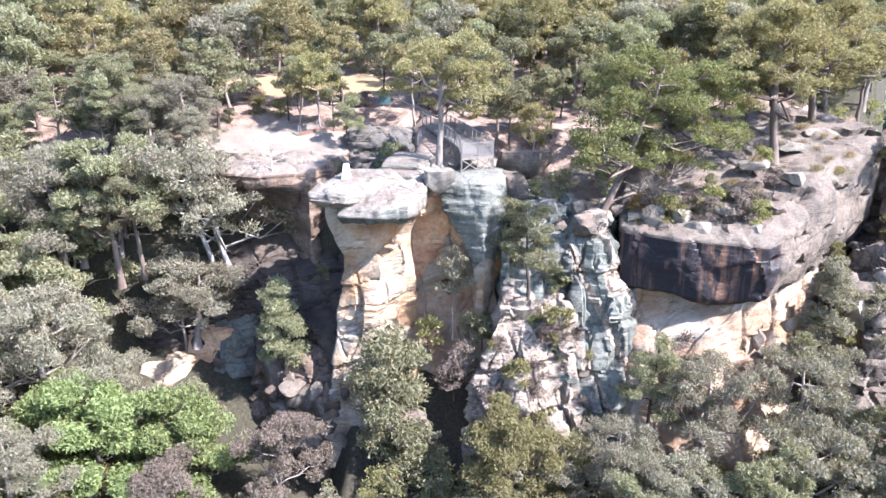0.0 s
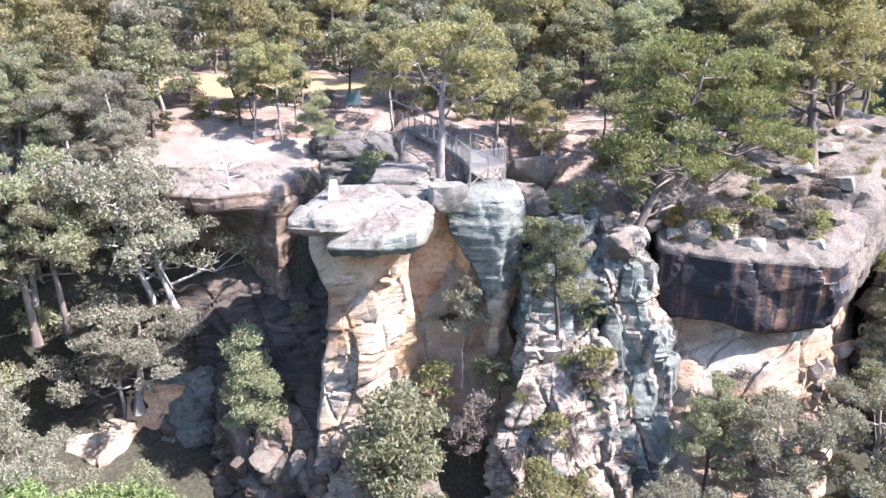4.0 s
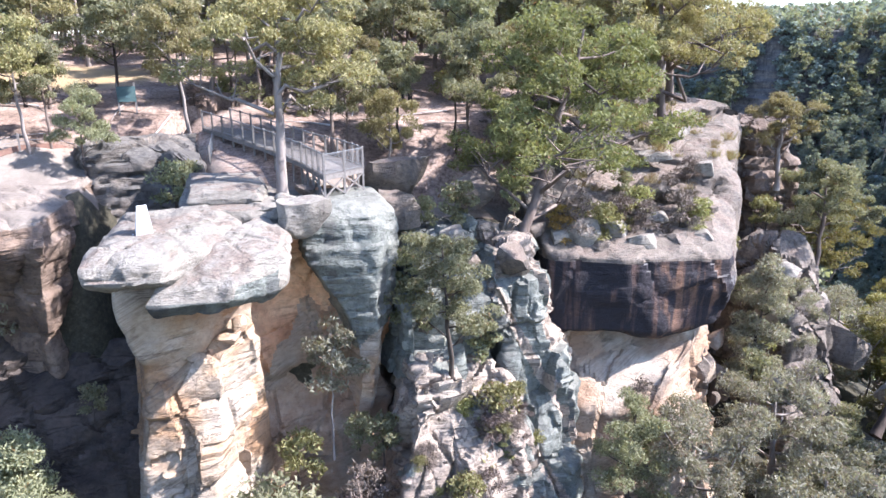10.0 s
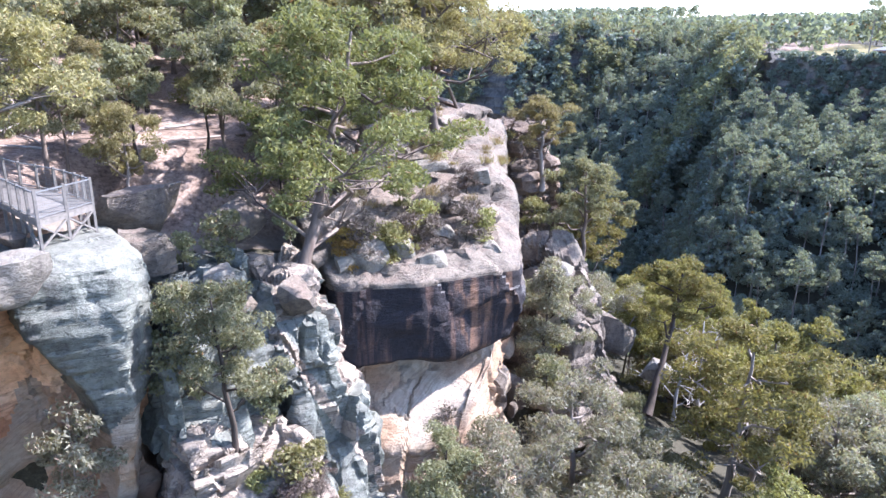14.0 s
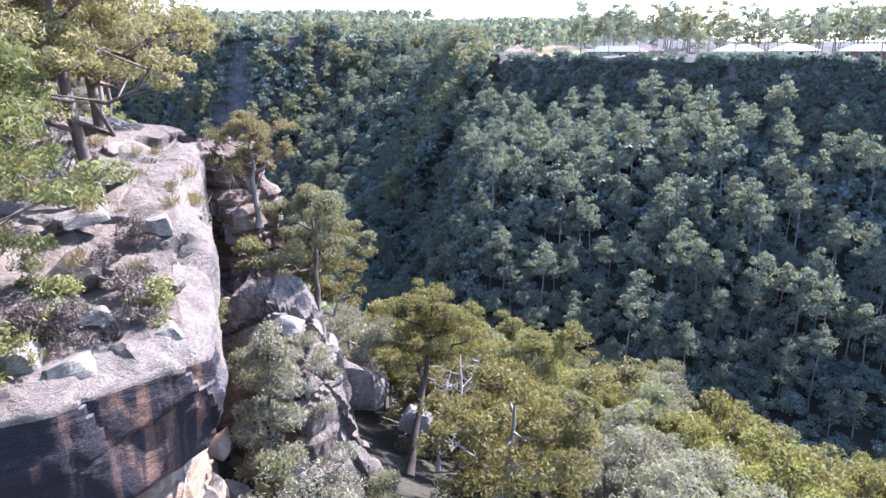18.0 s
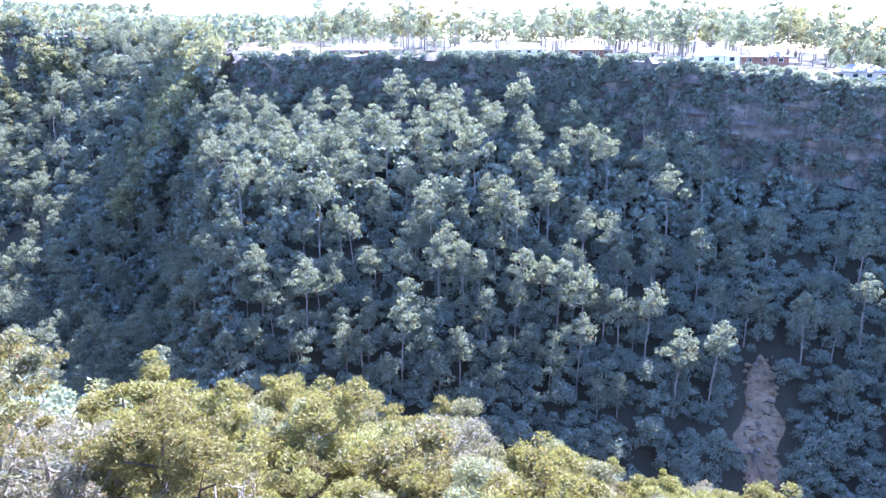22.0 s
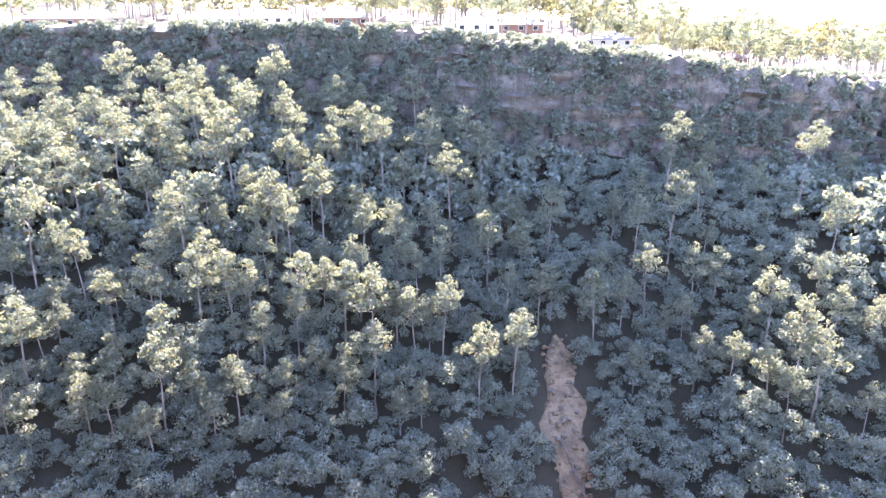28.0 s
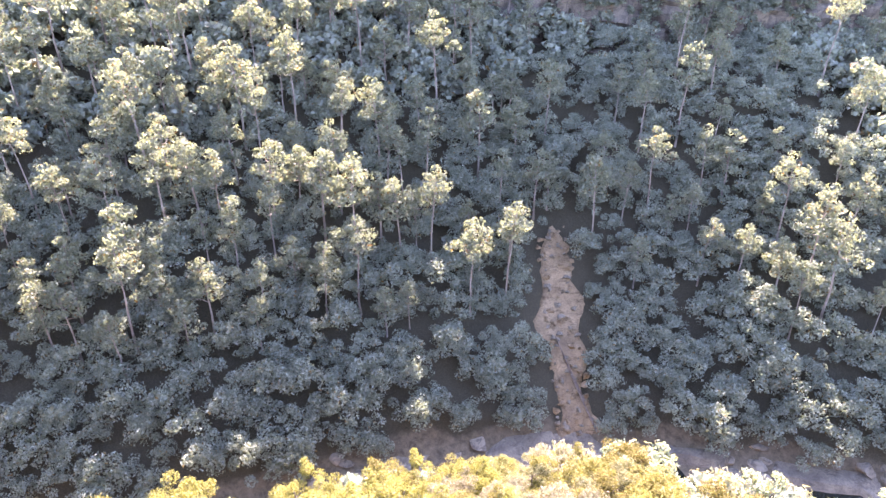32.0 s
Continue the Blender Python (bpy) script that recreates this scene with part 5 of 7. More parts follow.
tree_kind("slope_a", 116, "slope", "pale", 10, 4.6, 0.84, 261, 0.25, 0.084, bole=0.3, limbs=10, twigs=6, thick=0.27, gnarl=0.09)
tree_kind("leaning", 118, "slope", "dark", 10, 3.8, 0.8, 275, 0.24, 0.076, bole=0.5, limbs=10, twigs=6, thick=0.3, lean=0.6, heading=0.15, gnarl=0.08)
tree_kind("slope_b", 117, "slope", "pink", 11, 4.2, 0.97, 216, 0.29, 0.106, bole=0.32, limbs=10, twigs=5, thick=0.2, sides=6, gnarl=0.05)
tree_kind("mid_e", 115, "wattle", "dark", 9, 3.8, 1.01, 198, 0.29, 0.112, bole=0.22, limbs=10, twigs=5, thick=0.18, sides=6)
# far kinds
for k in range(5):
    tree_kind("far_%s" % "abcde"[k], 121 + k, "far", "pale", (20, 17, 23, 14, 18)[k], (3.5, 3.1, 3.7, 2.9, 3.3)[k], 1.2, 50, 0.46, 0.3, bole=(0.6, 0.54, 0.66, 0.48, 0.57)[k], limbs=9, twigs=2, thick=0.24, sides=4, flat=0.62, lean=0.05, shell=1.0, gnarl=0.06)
for k in range(3):
    tree_kind("low_%s" % "abc"[k], 131 + k, "low", "dark", (7, 9, 6)[k], 3.4, 1.7, 13, 1.25, 0.95, bole=0.2, limbs=7, twigs=2, thick=0.16, sides=4, shell=0.9)
for k in range(3):
    tree_kind("lowfine_%s" % "abc"[k], 171 + k, "low", "dark", (7, 9, 6)[k], 3.6, 1.5, 56, 0.46, 0.3, bole=0.2, limbs=7, twigs=2, thick=0.16, sides=4, shell=0.6)
for k in range(4):
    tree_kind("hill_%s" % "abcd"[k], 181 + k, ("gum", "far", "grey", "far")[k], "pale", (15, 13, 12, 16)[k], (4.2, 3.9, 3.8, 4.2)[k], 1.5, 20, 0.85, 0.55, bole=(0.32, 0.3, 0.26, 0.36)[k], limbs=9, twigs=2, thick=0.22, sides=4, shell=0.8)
for k in range(3):
    tree_kind("scrub_%s" % "abc"[k], 191 + k, ("grey", "gum", "wattle")[k], "dark", (6, 7, 5)[k], 2.8, 1.0, 42, 0.42, 0.2, bole=0.15, limbs=8, twigs=2, thick=0.1, sides=4, shell=0.6)
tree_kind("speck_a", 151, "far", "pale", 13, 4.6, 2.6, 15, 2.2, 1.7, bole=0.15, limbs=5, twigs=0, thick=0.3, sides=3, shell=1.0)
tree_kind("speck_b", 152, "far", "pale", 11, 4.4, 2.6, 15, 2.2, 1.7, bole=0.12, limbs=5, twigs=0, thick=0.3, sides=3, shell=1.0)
tree_kind("bleached", 161, "grey", "white", 9.0, 5.4, 0.9, 150, 0.25, 0.09, bole=0.3, limbs=14, twigs=5, thick=0.23, lean=0.34, rise=0.55, heading=3.0, gnarl=0.13)
tree_kind("bare", 162, "twig", "white", 6, 3.4, 0.5, 3, 0.2, 0.06, bole=0.12, limbs=8, twigs=6, thick=0.14, lean=0.3, rise=0.4, gnarl=0.08)
# bushes and grass
tree_kind("bush_green", 141, "gum", "dark", 1.4, 0.8, 0.4, 60, 0.16, 0.08, bole=0.1, limbs=7, twigs=2, thick=0.04, sides=5)
tree_kind("bush_olive", 142, "wattle", "dark", 1.2, 0.8, 0.4, 60, 0.16, 0.07, bole=0.1, limbs=7, twigs=2, thick=0.04, sides=5)
tree_kind("bush_dry", 143, "twig", "dark", 1.8, 0.9, 0.4, 50, 0.2, 0.04, bole=0.1, limbs=9, twigs=3, thick=0.05, sides=5)
tree_kind("bush_flower", 144, "flower", "dark", 0.9, 0.6, 0.3, 50, 0.14, 0.07, bole=0.1, limbs=6, twigs=2, thick=0.03, sides=5)
rng = np.random.default_rng(145)
gp = np.concatenate([rng.normal(size=(90, 2)) * 0.16, np.zeros((90, 1))], 1)
ga = rng.normal(size=(90, 3)) * 0.5 + np.array([0, 0, 1.0])
ga = ga / np.linalg.norm(ga, axis=1, keepdims=True) * rng.uniform(0.2, 0.5, (90, 1))
gb_ = np.cross(ga, rng.normal(size=(90, 3)))
gb_ = gb_ / np.linalg.norm(gb_, axis=1, keepdims=True) * 0.012
TUFT = grid_mesh("grass_tuft", np.stack([gp - gb_, gp + gb_, gp + ga * 0.6 + gb_ * 0.7, gp + ga], 1).reshape(-1, 3), np.arange(360).reshape(-1, 4), LEAF["dry"], smooth=False)


def woods(name, label, spots, keys, seed, size=(0.8, 1.25), sink=0.3, heights=None):
    """Trees past counting, joined: spots are (x, y), on the ground or at the heights given."""
    rng = np.random.default_rng(seed)
    z = (land(spots[:, 0], spots[:, 1]) if heights is None else heights) - sink
    pick = rng.integers(0, len(keys), len(spots))
    v, f, m, mats, base = [], [], [], [], 0
    for k, key in enumerate(keys):
        trunk, crown, lv, lf, tv, tf = KINDS[key]
        own = np.where(pick == k)[0]
        a, s = rng.uniform(0, 6.28, len(own)), rng.uniform(*size, len(own))
        for src, faces, mat in ((lv, lf, crown.materials[0]), (tv, tf, trunk.materials[0]))[:1 if key[:3] in ("low", "spe") else 2]:
            c, sn = np.cos(a)[:, None] * s[:, None], np.sin(a)[:, None] * s[:, None]
            p = np.stack([src[None, :, 0] * c - src[None, :, 1] * sn, src[None, :, 0] * sn + src[None, :, 1] * c, src[None, :, 2] * s[:, None] * np.ones_like(c)], -1)
            p += np.stack([spots[own, 0], spots[own, 1], z[own]], 1)[:, None]
            v.append(p.reshape(-1, 3).astype(np.float32))
            f.append((faces[None] + (np.arange(len(own)) * len(src))[:, None, None]).reshape(-1, 3) + base)
            if mat not in mats:
                mats.append(mat)
            m.append(np.full(len(own) * len(faces), mats.index(mat), dtype=np.int32))
            base += len(own) * len(src)
    me = grid_mesh(name, np.concatenate(v), np.concatenate(f), mats, smooth=False)
    me.polygons.foreach_set("material_index", np.concatenate(m))
    return tagged(new(name, me), label, "trees", kind="stuff")


def strew(x0, x1, y0, y1, gap, seed, keep):
    """Jittered spots in a field, kept where keep(x, y) holds."""
    rng = np.random.default_rng(seed)
    x, y = np.meshgrid(np.arange(x0, x1, gap), np.arange(y0, y1, gap), indexing="ij")
    x = (x + rng.uniform(-0.48, 0.48, x.shape) * gap).ravel()
    y = (y + rng.uniform(-0.48, 0.48, y.shape) * gap).ravel()
    ok = keep(x, y)
    return np.stack([x[ok], y[ok]], 1)


def on_slope(x, y):
    d, s, _ = along(x, y, EDGE)
    r, q, _ = along(x, y, RIVER)
    return (s < 0) & (q > 0) & (d > 4) & (r > 10)


def on_plateau(x, y):
    d, s, _ = along(x, y, EDGE)
    return (s > 0) & (d > np.where(x > 38, 0.8, 3))


def slip_mid(x):
    return -24.0 - 0.28 * (x - 134)


def on_far_slope(x, y):
    r, q, _ = along(x, y, RIVER)
    d, s, _ = along(x, y, FAR)
    return (q < 0) & (s > 0) & (r > 9) & (d > 2) & ((np.abs(y - slip_mid(x)) > 5.5) | (x > 167))


def on_far_top(x, y):
    d, s, _ = along(x, y, FAR)
    r, q, _ = along(x, y, RIVER)
    return (q < 0) & (s < 0)


# trees by themselves
plant("lookout", "gum_tree", "tall pale-barked gum growing beside the lookout platform", -0.3, 53.3, -0.5, 0.95, 40)
plant("ledge", "gum_tree", "broad green gum leaning from the cliff ledge", 11.7, 50.9, -3.4, 1.12, 0, tilt=(0, 8))
plant("ledge", "gum_tree", "leafy green gum among the rocks of the cliff top", 20.2, 57.0, -0.4, 0.72, 250)
plant("gum_c", "gum_tree", "grey-green gum rooted in the rocky gully", 6.2, 48.4, -9.4, 0.85, 10)
plant("sapling", "sapling_tree", "slender grey-green sapling before the hollowed rock wall", 0.7, 50.4, -12.6, 1.15, 80)
plant("column_b", "column_tree", "tall leafy green tree at the foot of the pillar", -3.0, 44.8, -22.2, 1.6, 0)
plant("column_b", "column_tree", "leafy grey-green tree in the shaded gully", -12.4, 50.2, -15.6, 0.98, 70)
plant("rim_gum", "gum_tree", "spreading olive gum on the bare rock rim of the cliff", 26.6, 56.2, 0.2, 1.15, 130)
plant("rim_gum", "gum_tree", "spreading olive gum on the bare rock rim of the cliff", 32.2, 61.6, 1.8, 1.15, 210)
plant("gum_b", "gum_tree", "small olive gum on the rocks at the end of the cliff", 38.6, 56.2, -3.8, 0.7, 20)
for k, (x, y) in enumerate(((42.0, 70.6), (44.4, 74.0), (46.6, 77.6), (48.4, 81.0), (50.6, 84.6), (53.6, 88.8), (45.0, 71.6), (49.6, 79.4))):
    plant("scrub_%s" % "abc"[k % 3], "rim_shrub", "bushy shrub at the wooded brink of the plateau", x, y, None, 0.55 + 0.1 * (k % 2), 70 * k, group="shrubs on the plateau's brink")
plant("gum_a", "gum_tree", "leafy green tree on the rock outcrop", 40.4, 53.0, -11.4, 1.0, 20)
plant("column_a", "column_tree", "pointed grey-green tree below the overhang", 28.3, 48.6, -15, 1.05, 20)
plant("leaning", "gum_tree", "dark-trunked olive gum leaning off the slope", 39.8, 46.4, -20.0, 1.05, 0)
plant("bleached", "dead_limbed_tree", "spreading tree with bleached white bare limbs", -17.8, 56.6, -10.4, 1.25, 0)
plant("bleached", "dead_limbed_tree", "spreading tree with bleached white bare limbs", -19.4, 57.2, -9.8, 1.15, 40)
plant("grey_a", "gum_tree", "wide olive-grey tree over the shaded gully", -20.4, 53.6, -15.0, 1.25, 60, tall=0.62)
plant("bare", "dead_tree", "bare dead tree with pale branches by the hollowed cliff", -13.6, 55.6, -1.5, 0.6, 120)
plant("bare", "dead_tree", "bare dead tree with pale branches on the slope", 45.6, 44.8, -22.2, 1.35, 0)
plant("bare", "dead_tree", "bare dead tree with pale branches on the slope", 43.4, 45.8, -21.6, 1.15, 330)
for key, name, label, x, y, z, s in (
        ("bright_a", "leafy_tree", "bright green leafy tree low on the slope", -22.4, 40.5, -21.0, 1.2),
        ("bright_a", "leafy_tree", "bright green leafy tree low on the slope", -17.0, 41.5, -21.8, 1.1),
        ("bright_a", "leafy_tree", "bright green leafy tree low on the slope", -26.4, 41.5, -21.0, 1.1),
        ("russet_a", "russet_tree", "russet-brown tree with pale bare limbs", -11.0, 41, -21.6, 1.0),
        ("russet_a", "russet_tree", "russet-brown tree with pale bare limbs", -17.3, 37, -23, 1.0),
        ("wattle_a", "wattle_tree", "yellow-green wattle below the broken ridge", 4.4, 40.6, -22.8, 1.1),
        ("gum_c", "gum_tree", "grey-green gum below the blue-grey rocks", 14.6, 44.4, -18, 0.8),
        ("grey_a", "gum_tree", "grey-green gum below the undercut cliff", 18.2, 43.5, -20, 0.95),
        ("grey_a", "gum_tree", "grey-green gum below the undercut cliff", 25.2, 43.6, -20.5, 1.05),
        ("grey_a", "gum_tree", "grey-green gum below the undercut cliff", 24.4, 39.5, -24, 1.1),
        ("grey_a", "gum_tree", "grey-green tree on the wooded slope", -26.8, 43, -16, 1.1),
        ("gum_a", "gum_tree", "green gum below the hollowed cliff", -23.5, 52.5, -8.5, 0.9),
        ("grey_a", "gum_tree", "grey-green tree below the hollowed cliff", -29, 54, -8, 1.0),
        ("grey_a", "gum_tree", "grey-green tree on the rock shelf", -21.5, 59.5, 0.2, 0.7),
        ("gum_a", "gum_tree", "green gum on the rock shelf", -27.5, 60, -0.2, 0.85),
        ("gum_c", "gum_tree", "dark green gum on the wooded slope", -33, 49, -9.5, 1.1)):
    plant(key, name, label, x, y, z, s)

for key, x, y, z, s in (("grey_a", -33, 55.5, -9, 1.0), ("gum_c", -30, 54.6, -9, 1.0), ("grey_a", -26.4, 55, -9, 1.0), 
                         ("gum_a", -25.4, 52.4, -9, 1.15), ("grey_a", -29.2, 52, -9, 1.2), ("grey_a", -24.2, 58.6, -0.9, 0.7), ("grey_a", -20.6, 58.0, -0.9, 0.55), ("gum_a", -27.4, 58.8, -0.9, 0.75), ("gum_a", -32, 58.6, -1.0, 0.75), ("grey_a", -28.6, 59.4, -0.9, 0.7), ("gum_a", -25, 59, -0.9, 0.65), ("grey_a", -22.4, 60.8, -0.7, 0.6), ("gum_c", -30, 62, -0.4, 0.8), ("grey_a", -26.6, 63, -0.2, 0.75), ("gum_a", -23.4, 64, 0.2, 0.7)):
    plant(key, "shelf_tree", "grey-green tree hiding the hollowed cliff and its shelf", x, y, z, s, x * 77)
for x, y, s in ((42, 72, 0.9), (44.5, 75.5, 1.0), (41, 76.5, 1.1), (48, 81.5, 0.95), (44, 81, 1.0), (51, 86, 1.0), (47, 86, 1.1), (55, 91.5, 1.0), (52, 93, 1.1), (59, 98, 1.0), (38.6, 72, 0.9)):
    plant("gum_b" if x % 1 else "gum_a", "rim_gum_tree", "olive gum at the wooded end of the plateau", x, y, None, s, x * 31, group="gums at the plateau's end")
# trees crowding the left slope and shelf
crowd_rng = np.random.default_rng(17)
for x, y in strew(-62, -13.5, 43, 68, 4.3, 18, lambda x, y: (y > 43) & (np.hypot((x + 15.5) / 6.5, (y - 60.5) / 4.5) > 1) & ((x < -21) | (y < 48) & (x < -14)) & ~((np.abs(x + 15) < 3) & (y > 44.5) & (y < 52)) & ~((x > -24) & (x < -17.5) & (y > 45.5) & (y < 50))):
    key = str(crowd_rng.choice(["grey_a", "gum_a", "gum_c", "mid_c", "mid_a"], p=[0.28, 0.12, 0.15, 0.3, 0.15]))
    plant(key, "slope_tree", "grey-green tree crowding the rocky slope", x, y, size=crowd_rng.uniform(0.55, 0.85) if y > 56 else crowd_rng.uniform(0.75, 1.0), turn=crowd_rng.uniform(0, 360), group="trees on the near slope")

# wooded slope
slope_rng = np.random.default_rng(9)
spots = strew(-110, 128, -60, 75, 5.2, 5, on_slope)
for x, y in spots:
    if 30 < x < 50.5 and y > 40.5 or not (34 < x < 112 and -12 < y < 60 or (-70 < x < -36 and 36 < y < 43)):
        continue
    key = slope_rng.choice(["gum_a", "slope_a", "grey_a", "slope_b", "wattle_a", "mid_e"], p=[0.14, 0.3, 0.16, 0.2, 0.14, 0.06] if x > 30 else [0.25, 0.1, 0.4, 0.2, 0.05, 0.0])
    plant(key, "slope_tree", "olive and grey-green gum on the wooded slope", x, y, size=slope_rng.uniform(0.9, 1.35) * (1 if x < 62 else (1.12 if y > 32 else 0.9) if x < 95 else 0.8), turn=slope_rng.uniform(0, 360), group="trees on the near slope")
outer = spots[~((spots[:, 0] > 34) & (spots[:, 0] < 112) & (spots[:, 1] > -12) & (spots[:, 1] < 60) | (spots[:, 0] < 34) | (spots[:, 1] < -40))]
heroes = [(o.location.x, o.location.y) for o in scene.objects if o.type == "EMPTY" and o.get("category") == "tree" and o.location.y < 56]
for x, y in strew(-36, 34, 33, 44, 4.4, 7, on_slope):
    if min(math.hypot(x - hx, y - hy) for hx, hy in heroes) < 3.4 or (-9 < x < 11 and y > 39) or (-25 < x < 8 and y < 39.5) or (11 <= x < 28 and y > 42):
        continue
    key = str(slope_rng.choice(["grey_a", "gum_a", "gum_c", "wattle_a", "bright_a"], p=[0.35, 0.2, 0.25, 0.12, 0.08]))
    plant(key, "slope_tree", "grey-green tree low on the slope below the cliff", x, y, size=slope_rng.uniform(0.75, 1.0), turn=slope_rng.uniform(0, 360), group="trees on the near slope")
woods("slope_undergrowth", "low scrub under the trees below the cliff", strew(-60, 34, 24, 47, 2.3, 8, lambda x, y: on_slope(x, y) & ~((x > -14) & (x < -2) & (y > 43)) ), ["scrub_a", "scrub_b", "scrub_c"], 29, (0.3, 0.6))
for key, x, y, z, s in (("grey_a", 33.6, 50.6, -15, 0.7), ("slope_a", 43.2, 55.0, -14, 0.9)):
    plant(key, "gully_tree", "leafy tree crowding the rocky gully beside the cliff", x, y, z, s, x * 50)
woods("slope_woods", "gums covering the slope down to the river", outer, ["hill_b", "hill_c", "low_b"], 27, (0.55, 0.8))
woods("slope_woods", "gums covering the slope under the cliff", strew(-130, 34, -70, 25, 5.6, 46, on_slope), ["hill_b", "hill_c", "low_b"], 47, (0.5, 0.8))
woods("slope_woods", "gums covering the slope beyond the cliff's end", strew(44, 300, 62, 480, 8.5, 6, on_slope), ["hill_a", "hill_b", "low_b"], 28, (0.6, 0.9))

# plateau woods
woods("plateau_scrub", "low scrub under the gums at the plateau's end", strew(35, 64, 61, 100, 2.1, 48, lambda x, y: on_plateau(x, y) & (y > 64)), ["scrub_a", "scrub_b", "scrub_c"], 49, (0.2, 0.5))
front = strew(-95, 66, 60, 104, 5.0, 21, lambda x, y: on_plateau(x, y) & (np.hypot((x + 6) / 15, (y - 61) / 9) > 1) & (np.hypot((x - 6) / 16, (y - 62) / 8.5) > 1) & (np.hypot((x + 15) / 14, (y - 81) / 6.5) > 1) & (np.hypot((x - 31) / 9, (y - 59) / 7) > 1) & (np.hypot((x - 8) / 8, (y - 57) / 4) > 1))
plateau_rng = np.random.default_rng(19)
for x, y in front:
    key = plateau_rng.choice(["mid_a", "mid_b", "mid_c", "mid_d"])
    plant(key, "plateau_tree", "slim gum in open woodland on the plateau", x, y, size=plateau_rng.uniform(0.75, 1.15), turn=plateau_rng.uniform(0, 360), group="woodland on the plateau")
for x, y, s in ((-14.5, 66.6, 0.5), (-13.2, 65, 0.45), (-11.1, 64.5, 0.55), (-10.1, 65.3, 0.5), (-8.6, 62.6, 0.42), (-2.3, 70.6, 0.8), (-2.6, 66, 0.6), (4.6, 60.5, 0.75), (5.8, 61, 0.55), (7.6, 58.6, 0.5), (13.1, 59.4, 0.7), (9.5, 62, 0.6), (15.6, 57.8, 0.6)):
    plant(str(plateau_rng.choice(["mid_a", "mid_d", "mid_b"])), "plateau_tree", "slim young gum on the open litter-strewn ground", x, y, size=s, turn=plateau_rng.uniform(0, 360), group="woodland on the plateau", tall=1.15)
for x, y in strew(-14, 27, 61.5, 76, 4.4, 52, lambda x, y: on_plateau(x, y) & (np.hypot((x + 15) / 12, (y - 82) / 6) > 1) & (np.abs(x - 2.4 + 0.38 * (y - 57)) > 2.6) & ((x > 2) | (y > 67.5))):
    plant(str(plateau_rng.choice(["pole_a", "pole_b"])), "young_gum_tree", "thin young gum with a bare dark trunk", x, y, size=plateau_rng.uniform(0.6, 1.05), turn=plateau_rng.uniform(0, 360), group="thin gums on the plateau")
woods("plateau_woods", "open gum woodland going back over the plateau", strew(-130, 100, 104, 190, 6.8, 23, on_plateau), ["hill_a", "hill_b", "hill_c", "hill_d"], 24, (0.7, 1.0))
woods("plateau_woods", "open gum woodland going back over the plateau", strew(-190, -95, 60, 160, 8.0, 25, on_plateau), ["hill_a", "hill_b", "hill_c"], 26, (0.6, 0.95))

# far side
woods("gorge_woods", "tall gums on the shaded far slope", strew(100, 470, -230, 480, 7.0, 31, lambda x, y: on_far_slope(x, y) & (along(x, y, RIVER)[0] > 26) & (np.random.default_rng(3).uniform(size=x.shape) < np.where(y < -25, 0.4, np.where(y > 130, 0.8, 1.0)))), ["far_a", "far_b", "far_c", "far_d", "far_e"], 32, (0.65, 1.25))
under = np.concatenate([strew(95, 290, -200, 200, 4.1, 33, on_far_slope), strew(290, 400, 60, 330, 6.0, 43, on_far_slope)])
close = (under[:, 1] > -95) & (under[:, 1] < 90) & (under[:, 0] < 195)
woods("gorge_undergrowth", "dark low trees on the shaded far slope", under[close], ["lowfine_a", "lowfine_b", "lowfine_c"], 34, (0.65, 1.1))
woods("gorge_undergrowth", "dark low trees on the shaded far slope", under[~close], ["low_a", "low_b", "low_c"], 35, (0.65, 1.1))
woods("far_town_trees", "tall gums among houses on the far plateau", strew(202, 420, -300, 140, 14, 35, lambda x, y: on_far_top(x, y) & (along(x, y, FAR)[0] > 62)), ["hill_a", "hill_b", "hill_d"], 36, (0.9, 1.6))
woods("distant_woods", "wooded hills far beyond the gorge", strew(250, 900, 120, 900, 14, 37, on_far_top), ["speck_a", "speck_b"], 38, (0.8, 1.25))
woods("distant_woods", "wooded gorge and hills far away", strew(240, 1000, 480, 1500, 19, 44, lambda x, y: ~on_plateau(x, y) & ~((x < 900) & (y < 900) & on_far_top(x, y))), ["speck_a", "speck_b"], 45, (0.9, 1.4))
woods("distant_woods", "wooded plateau going back to the horizon", strew(-260, 330, 190, 520, 13, 39, on_plateau), ["speck_a", "speck_b"], 40, (0.7, 1.1))

# survey pillar
PAINT = plain_material("white_weathered_paint", (0.72, 0.71, 0.68), 0.6, 0.1)
TIMBER = plain_material("grey_weathered_timber", (0.15, 0.137, 0.124), 0.85, 0.3, 6)
MESH = plain_material("dull_galvanised_steel", (0.2, 0.203, 0.206), 0.55, 0.15, 8, metal=0.5)
trig = holder("survey_pillar", -6.8, 48.8, -0.62, "white painted tapered survey pillar on the caprock", "survey pillar")
part("column", loft("column", PAINT, [(0, [(-0.36, -0.36), (0.36, -0.36), (0.36, 0.36), (-0.36, 0.36)]), (1.3, [(-0.2, -0.2), (0.2, -0.2), (0.2, 0.2), (-0.2, 0.2)])], res=0.1, dome=0.02, soft=0, rough=0, bed_depth=0, block_depth=0, fine=0.01), trig)
trig.scale = (0.88, 0.88, 0.88)
part("footing", box_data("footing", PAINT, [((0, 0, 0.0), (0.95, 0.95, 0.16))]), trig, "low concrete footing")
rock_at("flat_rock", chunk("flat_rock", GREY, (1.3, 0.7, 0.35), 31, k=8, turn=10), -7.1, 47.9, -0.75, "small dark flat rock before the survey pillar", "rock")

